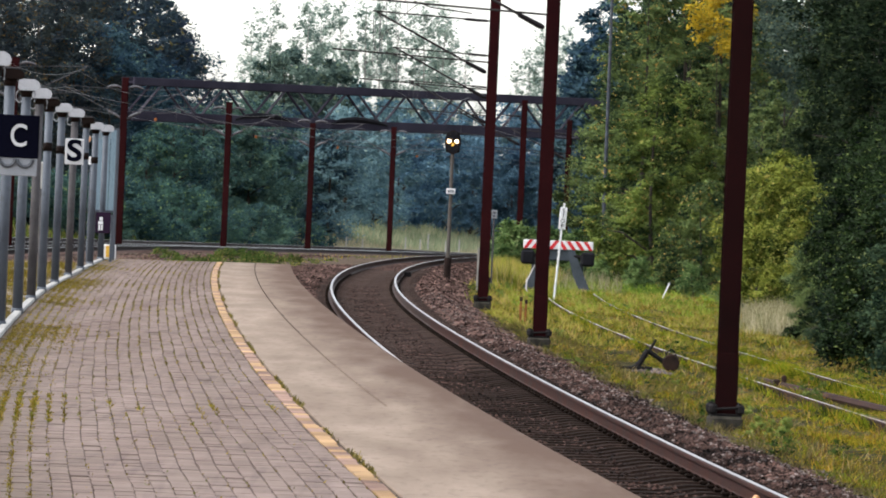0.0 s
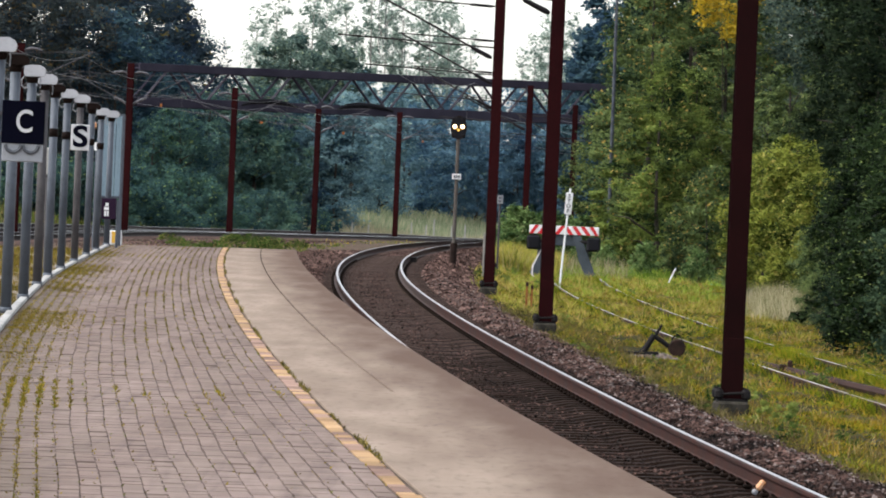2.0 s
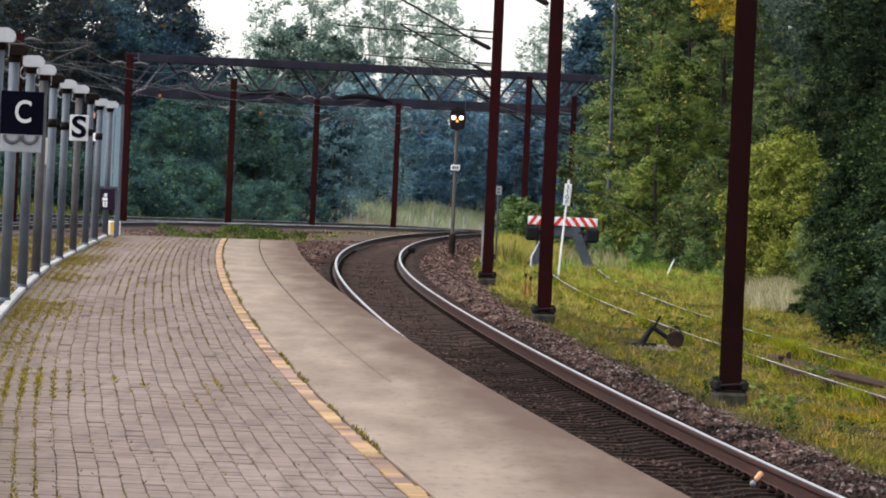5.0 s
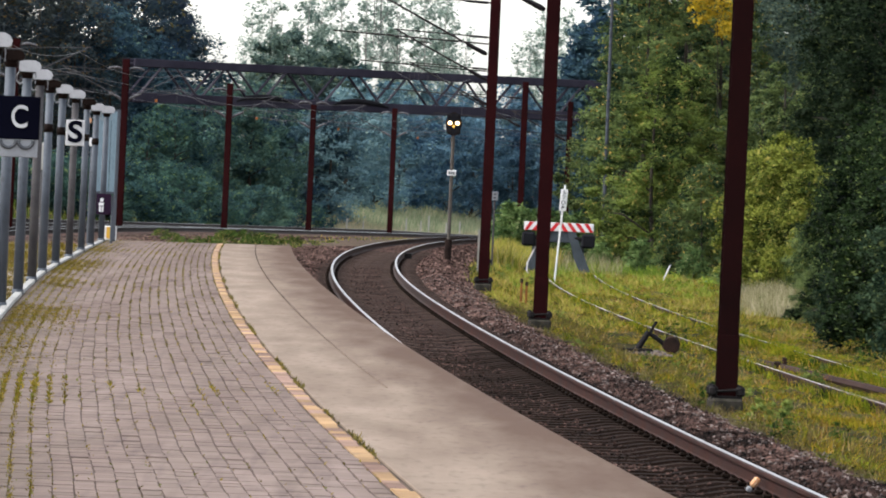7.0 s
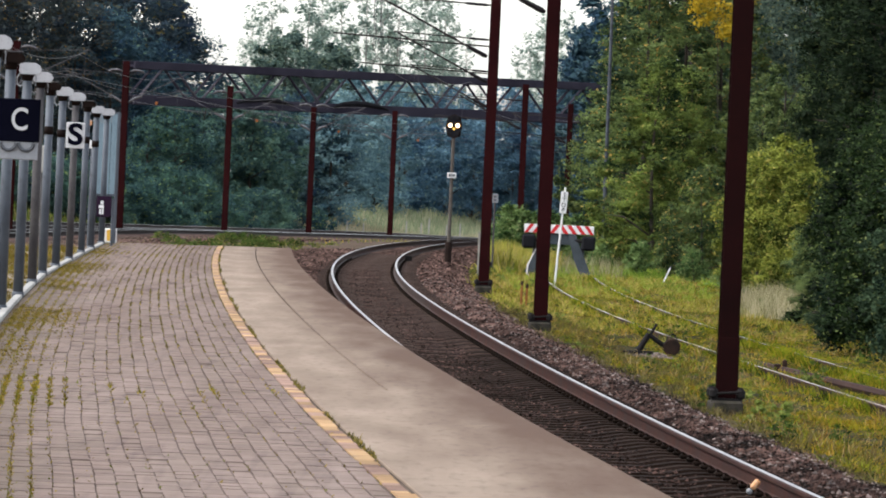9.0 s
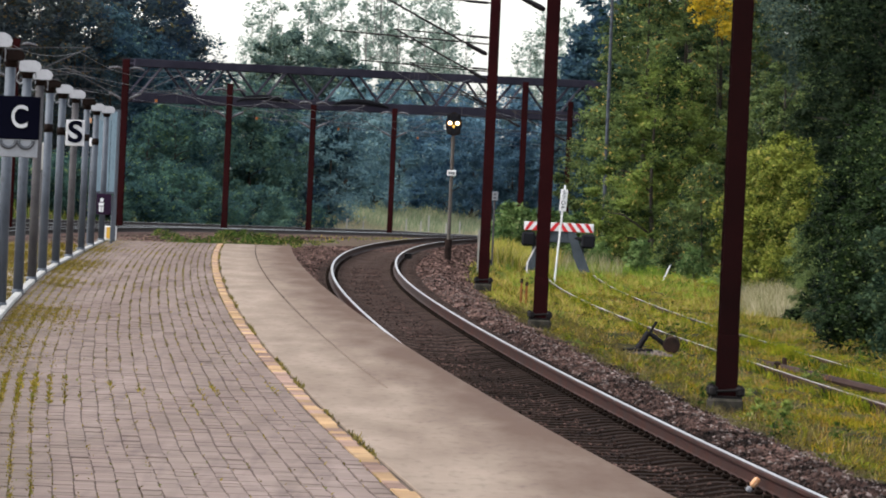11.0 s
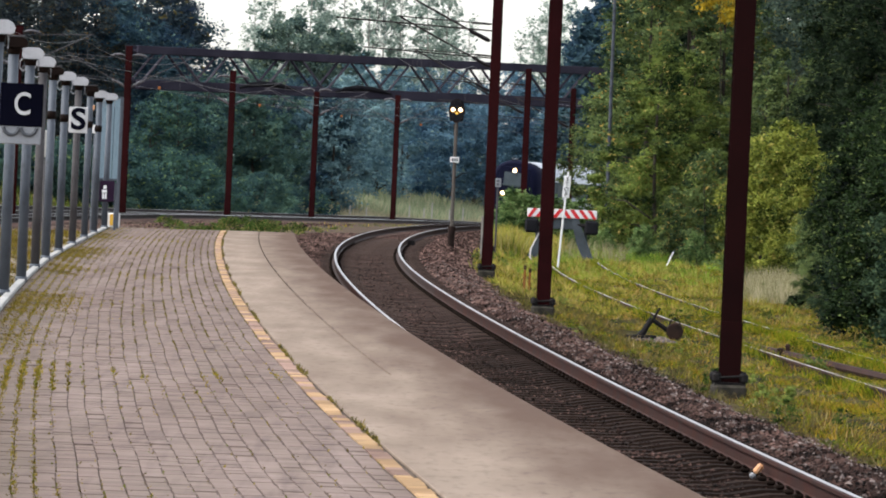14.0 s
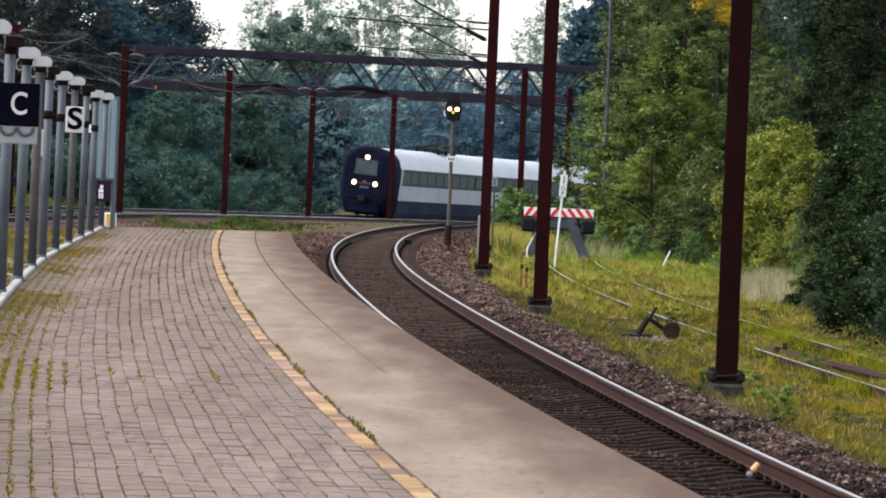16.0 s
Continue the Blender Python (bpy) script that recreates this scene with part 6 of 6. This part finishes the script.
def full(y, k=1.0, dz=0.0, q=0.0):
    right = [(x * k, 2.05 + ((z if z > 1 else z + dz) - 2.05) * (0.5 + 0.5 * k)) for x, z in [(a[0] + (b[0] - a[0]) * q, a[1] + (b[1] - a[1]) * q) for a, b in zip(SIDE, FRONT)]]
    return [(x, y, z) for x, z in right] + [(-x, y, z) for x, z in right[-2::-1]]


def ring_loft(mb, rings):
    n = len(rings[0])
    mb.add([p for r in rings for p in r], [(a * n + i, a * n + (i + 1) % n, (a + 1) * n + (i + 1) % n, (a + 1) * n + i) for a in range(len(rings) - 1) for i in range(n)])
    return mb


def bogie(t, y):
    b = part("bogie", MB().box((0, y, 0.52), (2.1, 2.6, 0.22), ch=0.04), M["black"], t)
    for dy in (-1.05, 1.05):
        part("wheelset", MB().tube([(-0.9, y + dy, 0.43), (0.9, y + dy, 0.43)], 0.07, 8), M["iron"], b)
        for s in (-1, 1):
            w_m = MB().tube([(s * 0.69, y + dy, 0.43), (s * 0.83, y + dy, 0.43)], 0.43, 20)
            part("wheel", w_m, M["rail"], b)


CAR = 22.0


def train_car(front_end=0, panto=False, name="train_car"):
    """One car along y; front_end +1 or -1 carries the rubber-ringed cab."""
    t = thing(name, "white and grey electric train car with dark window band" if not front_end else "train cab car with dark rubber-ringed front and white roof", "train car", None, "cars of the train")
    t.scale = (1.04, 1.04, 1.04)
    h = CAR / 2
    a, b = -h, h
    if front_end > 0:
        b = h - 1.5
    if front_end < 0:
        a = -h + 1.5
    part("skirt", loft(MB(), SIDE[0:3], a, b), M["train_low"], t, "blue-grey lower panels")
    part("silver_band", loft(MB(), SIDE[2:4], a, b), M["train_band"], t, "pale band under the windows")
    part("window_band", loft(MB(), SIDE[3:5], a, b), M["train_dark"], t, "dark grey window band")
    part("roof", loft(MB(), SIDE[4:], a, b), M["train_white"], t, "white rounded roof", smooth=True)
    part("floor_pan", MB().box((0, (a + b) / 2, 0.75), (2.7, b - a, 0.5)), M["black"], t)
    for e in (a, b):
        part("end_wall", MB().add(full(e, 0.998), [tuple(range(19))]), M["train_low"], t)
    part("gangway", MB().box((0, -h - 0.06 if front_end >= 0 else h + 0.06, 1.9), (2.8, 0.2, 3.5), ch=0.2), M["train_low"], t, "dark grey gangway")
    n = 11
    for i in range(n):
        y = a + 1.3 + (b - a - 2.6) * i / (n - 1)
        for s in (-1, 1):
            part("window_pane", MB().box((s * 1.538, y, 2.30), (0.02, 1.45, 0.60), Matrix.Rotation(s * radians(-1.6), 3, "Y"), ch=0.008), M["pane"], t)
    for s in (-1, 1):
        for y in (a + 0.75, b - 0.75):
            part("door", MB().box((s * 1.54, y, 1.46), (0.03, 0.85, 0.76), ch=0.01), M["train_band"], t, "pale sliding door")
    for y in (-h + 3.0, h - 3.0):
        bogie(t, y)
    for y in (-7.0, -2.5, 6.5):
        part("roof_vent", MB().box((0.55, y, 3.70), (0.5, 0.5, 0.06), ch=0.02), M["train_band"], t)
    for s in (-1, 1):
        part("narrow_window", MB().box((s * 1.545, a + 3.9 if front_end >= 0 else b - 3.9, 2.28), (0.02, 0.30, 0.66), ch=0.02), M["train_front"], t, "dark narrow window")
    part("equipment_box", MB().box((0, 0, 0.55), (2.5, 7.0, 0.45), ch=0.05), M["train_low"], t)
    if panto:
        p = part("pantograph", MB().box((0, -3.3, 3.94), (1.5, 4.2, 0.12), ch=0.03), M["iron"], t, "dark grey pantograph on its roof frame")
        for x in (-0.6, 0.6):
            for y in (-5.1, -3.3, -1.5):
                part("roof_insulator", MB().tube([(x, y, 3.55), (x, y, 4.05)], [0.10, 0.08], 8), M["insulator"], p)
        for x in (-0.4, 0.4):
            part("panto_arm", MB().tube([(x * 1.2, -1.6, 4.0), (x * 0.7, -4.5, 4.25)], 0.06, 6), M["iron"], p)
            part("panto_arm", MB().tube([(x * 0.7, -4.5, 4.25), (x, -3.1, 4.75)], 0.04, 6), M["arm"], p)
        part("panto_head", MB().tube([(-0.85, -3.1, 4.62), (-0.6, -3.1, 4.77), (0.6, -3.1, 4.77), (0.85, -3.1, 4.62)], 0.05, 6), M["arm"], p)
    if front_end:
        s = front_end
        e0, e1 = (b, h) if s > 0 else (a, -h)
        mid = e0 + (e1 - e0) * 0.72
        at_k = [(0.0, 1.0, 0.0), (0.4, 1.0, 0.0), (0.62, 0.985, 0.02), (0.80, 0.945, 0.06), (0.93, 0.875, 0.12), (1.0, 0.79, 0.2)]
        rings = [full(e0 + (e1 - e0) * q, k, dz, min(1.0, q * 1.5)) for q, k, dz in at_k]
        cab = part("cab_shell", ring_loft(MB(), rings).add(rings[-1], [tuple(range(19))]), M["train_front"], t, "dark navy rubber front ring", smooth=True)
        f = e1
        for x in (-1, 1):
            part("cab_door_strip", MB().box((x * 1.535, e0 - s * 0.28, 1.90), (0.04, 0.34, 1.72), Matrix.Rotation(radians(5) * s, 3, "X"), ch=0.01), M["train_band"], cab, "pale grey door edge behind the cab")
        part("front_recess", MB().box((0, f, 2.15), (1.9, 0.10, 2.5), ch=0.04), M["train_front"], cab)
        part("windscreen", MB().box((0, f + s * 0.06, 2.68), (1.24, 0.03, 0.80), ch=0.02), M["pane_front"], cab, "grey front window")
        part("wiper_panel", MB().box((0, f + s * 0.08, 2.30), (1.34, 0.02, 0.10), ch=0.01), M["train_dark"], cab, "darker lower edge of the window")
        part("destination_panel", MB().box((0, f + s * 0.06, 1.79), (0.7, 0.03, 0.10), ch=0.01), M["train_dark"], cab)
        part("emblem", MB().box((0, f + s * 0.06, 1.90), (0.20, 0.03, 0.06), ch=0.02), M["red"], cab)
        part("lower_plate", MB().box((0, f + s * 0.06, 1.58), (0.50, 0.03, 0.14), ch=0.01), M["galv"], cab)
        for x, z, r in ((0.0, 3.20, 0.10), (-0.59, 1.80, 0.105), (0.59, 1.80, 0.105)):
            lamp = part("headlamp", MB().tube([(x, f + s * 0.05, z), (x, f + s * 0.09, z)], r, 18), M["headlamp"], cab, "lit warm white headlamp")
            # added ring that glows as the headlamp's halo
            part("lamp_lens", MB().tube([(x, f + s * 0.03, z), (x, f + s * 0.075, z)], r + 0.045, 18), M["halo_warm"], cab)
        part("coupler", MB().box((0, f + s * 0.22, 0.95), (0.42, 0.5, 0.36), ch=0.06), M["iron"], cab)
        part("snow_plough", MB().box((0, f - s * 0.15, 0.42), (1.7, 0.25, 0.40), ch=0.05), M["train_front"], cab)
        for x in (-0.35, 0.35):
            part("roof_horn", MB().box((x, e0 + (e1 - e0) * 0.5, 3.86), (0.3, 0.45, 0.12), ch=0.03), M["galv"], cab)
    return t


front_car = train_car(1, True, name="cab_car")
mid_car = train_car(0, name="train_car")
rear_car = train_car(-1, name="rear_cab_car")
TRAIN = [front_car, mid_car] + [copy_thing(mid_car, ID) for _ in range(5)] + [rear_car]


# ---- pavers and joints, yellow line ----
def paver_boxes(cols, y0, y1, seed):
    """Chamfered top of every paver in running bond: arrays of corners."""
    rng = np.random.default_rng(seed)
    ln, w, gap, ch, top = 0.22, 0.1125, 0.0052, 0.002, PLAT
    out = []
    for ci, u in enumerate(cols):
        ys = np.arange(y0 + (0.11 if ci % 2 else 0.0), y1 - ln, ln)
        ys = ys + rng.normal(0, 0.006, len(ys))
        n = len(ys)
        g = gap * rng.uniform(0.4, 1.5, n) * (0.72 + 0.75 * float(smooth(-4.8, -3.7, u)))
        dz = rng.normal(0, 0.0012, n) - 0.003 + np.where(rng.uniform(0, 1, n) < 0.2, rng.normal(0, 0.003, n), 0)
        ju = rng.normal(0, 0.0018, n) + 0.006 * np.sin(ys * 0.55 + 0.35 * ci) + 0.004 * np.sin(ys * 1.45 - 0.2 * ci)
        a, b = u + g / 2 + ju, u + w - g / 2 + ju
        c, d = ys + 0.0015, ys + ln - np.where(rng.uniform(0, 1, n) < 0.07, rng.uniform(0.01, 0.05, n), 0.0030)
        z1, z0 = top + dz, top + dz - 0.03
        out.append(np.stack([np.stack([a, c, z0], -1), np.stack([b, c, z0], -1), np.stack([b, d, z0], -1), np.stack([a, d, z0], -1),
                             np.stack([a + ch, c + ch, z1], -1), np.stack([b - ch, c + ch, z1], -1), np.stack([b - ch, d - ch, z1], -1), np.stack([a + ch, d - ch, z1], -1)], 1))
    return np.concatenate(out)


PF = np.array([(4, 5, 6, 7), (0, 1, 5, 4), (1, 2, 6, 5), (2, 3, 7, 6), (3, 0, 4, 7)])
platform = bpy.data.objects["platform"]
COLS = [-5.6525 + 0.1125 * i for i in range(22)]


def to_world(v):
    w = v.copy()
    w[..., 0] += XC(v[..., 1])
    w[..., 2] += G(v[..., 1])
    return w


all_v = paver_boxes(COLS, -12.0, PLAT_END - 0.2, 81)
mid = all_v[:, :, 1].mean(1)
single = np.where((mid > 33.0) & (mid < 36.0))[0][:300]
joined = np.setdiff1d(np.arange(len(all_v)), single)
far_v = to_world(all_v[joined])


def grime_shade(me, v):
    """Darkens the kerb strip: mossy dirt plus corner shade painted into the colour."""
    g = me.attributes.new("dust_shade", "FLOAT", "POINT")
    g.data.foreach_set("value", (0.75 * smooth(-4.75, -5.6, v[..., 0])).ravel().astype(np.float32))
    return me


tagged(part("pavers", grime_shade(flat_mesh("pavers", far_v.reshape(-1, 3), (PF[None] + 8 * np.arange(len(far_v))[:, None, None]).reshape(-1, 4), M["paver"]), all_v[joined]), None, platform), kind="stuff")
for q in all_v[single]:
    o = Vector(to_world(q.mean(0)[None])[0])
    part("paver", grime_shade(flat_mesh("paver", to_world(q) - np.array(o), PF, M["paver_single"]), q), None, platform, m=Matrix.Translation(o))

rng_y = random.Random(31)
y = -12.0
while y < PLAT_END - 0.3:
    ln = rng_y.choice((0.22, 0.22, 0.33, 0.44, 0.55))
    bare = rng_y.random() < (0.3 if y < 43 else 0.6 if y < 62 else 0.35)
    w = rng_y.uniform(0.090, 0.118)
    part("yellow_block" if not bare else "worn_block", MB().sweep([(-3.17, PLAT - 0.03), (-3.167, PLAT - 0.001), (-3.167 + w, PLAT - 0.001), (-3.164 + w, PLAT - 0.03)], [y + 0.006, y + ln - 0.006]),
         M["worn_yellow"] if bare else M["yellow"], platform)
    y += ln

# moss and tufts in the joints
def tufty(u, y):
    """Broken runs of moss, each joint with its own."""
    c = np.round((u + 5.54) / 0.1125)
    run = np.sin(y * 0.9 + c * 2.9) * np.sin(y * 0.37 + c * 1.7) + 0.5 * np.sin(y * 2.3 + c * 4.1)
    return np.clip(0.25 + 0.9 * run, 0, 1) * (0.35 + 0.65 * np.clip(np.sin(c * 1.9 + 0.4), 0, 1))



def moss_tufts(n, y0, y1, dens, seed, hmin, hmax, name, label, mat="moss", loose=0.010, sunk=0.012):
    rng = np.random.default_rng(seed)
    col = rng.integers(0, 22, n)
    u = -5.54 + 0.1125 * col + rng.normal(0, loose, n)
    y = rng.uniform(y0, y1, n)
    keep = rng.uniform(0, 1, n) < dens(u, y)
    u, y = u[keep], y[keep]
    n = len(u)
    a = rng.uniform(0, 2 * math.pi, n)
    h = rng.uniform(hmin, hmax, n)
    w = 0.009 * rng.uniform(0.6, 1.5, n)
    base = np.stack([XC(y) + u, y, G(y) + PLAT - sunk], -1)
    side = np.stack([np.cos(a) * w, np.sin(a) * w, 0 * a], -1)
    tip = np.stack([rng.normal(0, 0.6, n) * h, rng.normal(0, 0.6, n) * h, h], -1)
    v = np.stack([base - side, base + side, base + tip], 1)
    me = flat_mesh(name, v.reshape(-1, 3), np.arange(3 * n).reshape(-1, 3), M[mat])
    tagged(new(name, me), label, "moss", kind="stuff")


def moss_field(u, y):
    patch = np.sin(y * 0.23 + 2 * np.sin(u * 1.1)) * np.sin(y * 0.61 + u * 2.0)
    line = 0.5 + 0.5 * np.sin(np.round((u + 5.48) / 0.1125) * 2.4)
    edge = 0.5 * smooth(-4.85, -5.4, u)
    return np.clip(edge + np.clip(patch, 0, 1) ** 1.5 * line * 0.8 * smooth(-3.3, -4.2, u) * (0.5 + 1.1 * smooth(50, 80, y)) + 0.03, 0, 1)


moss_tufts(150000, 28, PLAT_END, moss_field, 91, 0.006, 0.024, "joint_moss", "yellow-green moss and grass in the paver joints")
moss_tufts(16000, 41.0, 46.5, lambda u, y: 0.5 * smooth(-4.7, -5.3, u) + 0.35 * np.clip(np.sin(u * 17.0) * np.sin(u * 7.3 + 1), 0, 1) * np.exp(-((y - 44.5 - 0.8 * np.sin(u * 5)) / 0.8) ** 2), 92, 0.012, 0.035, "grass_tufts", "small yellow-green grass tufts between pavers")

moss_tufts(230000, 42, 116, lambda u, y: smooth(-4.75, -5.45, u) * np.clip(0.25 + np.sin(y * 0.31 + 0.8) * np.sin(y * 0.113) + 0.5 * np.sin(u * 9 + y * 0.9) * np.sin(y * 0.7), 0, 1) * (0.15 + 0.85 * smooth(46, 66, y)), 94,
           0.005, 0.018, "edge_moss", "dense brownish yellow moss film along the kerb", "moss_dark", 0.031, 0.005)

moss_tufts(40000, 28, 47, lambda u, y: smooth(-4.96, -5.12, u) * np.clip(0.1 + 0.5 * np.sin(y * 1.9 + u * 31), 0, 1), 95, 0.010, 0.022, "grass_tufts", "thick brownish moss in the joints beside the kerb", "moss_dark")

moss_tufts(170000, 50, 122, lambda u, y: tufty(u, y) * smooth(-4.75, -4.35, u) * smooth(-3.05, -3.4, u)
           * (0.25 + 0.75 * smooth(58, 84, y)), 96, 0.004, 0.014, "joint_moss", "dull olive moss filling the long joints", "moss_olive", 0.004, 0.006)

# loose weeds along the slab joint
rng = np.random.default_rng(93)
n = 9000
y = 32 + 92 * rng.uniform(0, 1, n)
y = y[rng.uniform(0, 1, n) < np.clip(0.15 + np.sin(y * 0.9) * np.sin(y * 0.37 + 1), 0, 1)]
n = len(y)
base = np.stack([XC(y) - 3.04 + rng.normal(0, 0.008, n), y, 0 * y + PLAT - 0.01], -1)
side = rng.normal(0, 0.006, (n, 3)) * np.array([1, 1, 0])
tip = np.abs(rng.normal(0, 0.016, (n, 3))) * np.array([0.6, 0.6, 1.0]) + rng.normal(0, 0.01, (n, 3))
v = np.stack([base - side, base + side, base + tip], 1)
tagged(new("joint_weeds", flat_mesh("joint_weeds", v.reshape(-1, 3), np.arange(3 * n).reshape(-1, 3), M["moss_olive"])), "tiny weeds along the slab joint", "weeds", kind="stuff")


# ---- how the train runs ----
_my = np.linspace(60, 1300, 5000)
_mx = np.array([P(SECOND, float(v)).x for v in _my])
_ms = np.concatenate([[0], np.cumsum(np.hypot(np.diff(_mx), np.diff(_my)))])
FRONT_Y, SPEED = 332.4, 16.3        # where the nose stands at the end, metres a second


def car_pose(dist):
    """Pose of a car whose middle lies that far along the canted second track; it faces the station."""
    h = 8.1
    ya, yb = np.interp(dist - h, _ms, _my), np.interp(dist + h, _ms, _my)
    a, b = P(SECOND, float(ya), 0.08), P(SECOND, float(yb), 0.08)
    d = a - b
    turn = math.atan2(d.y, d.x) - math.pi / 2
    return Matrix.Translation((a + b) / 2) @ Matrix.Rotation(turn, 4, "Z") @ Matrix.Rotation(math.asin(d.z / d.length), 4, "X") @ Matrix.Rotation(radians(-5.2), 4, "Y")


def motions():
    s_end = float(np.interp(FRONT_Y, _my, _ms))
    for i, car in enumerate(TRAIN):
        back = 11.4 + 23.1 * i
        rows = []
        for t in [0, 2, 4, 6, 8, 10, 11, 12, 12.5, 13, 13.5, 14, 14.5, 15, 15.5, 16]:
            rows.append((t, car_pose(s_end + SPEED * (16 - t) + back)))
        walk(car, rows)


motions()
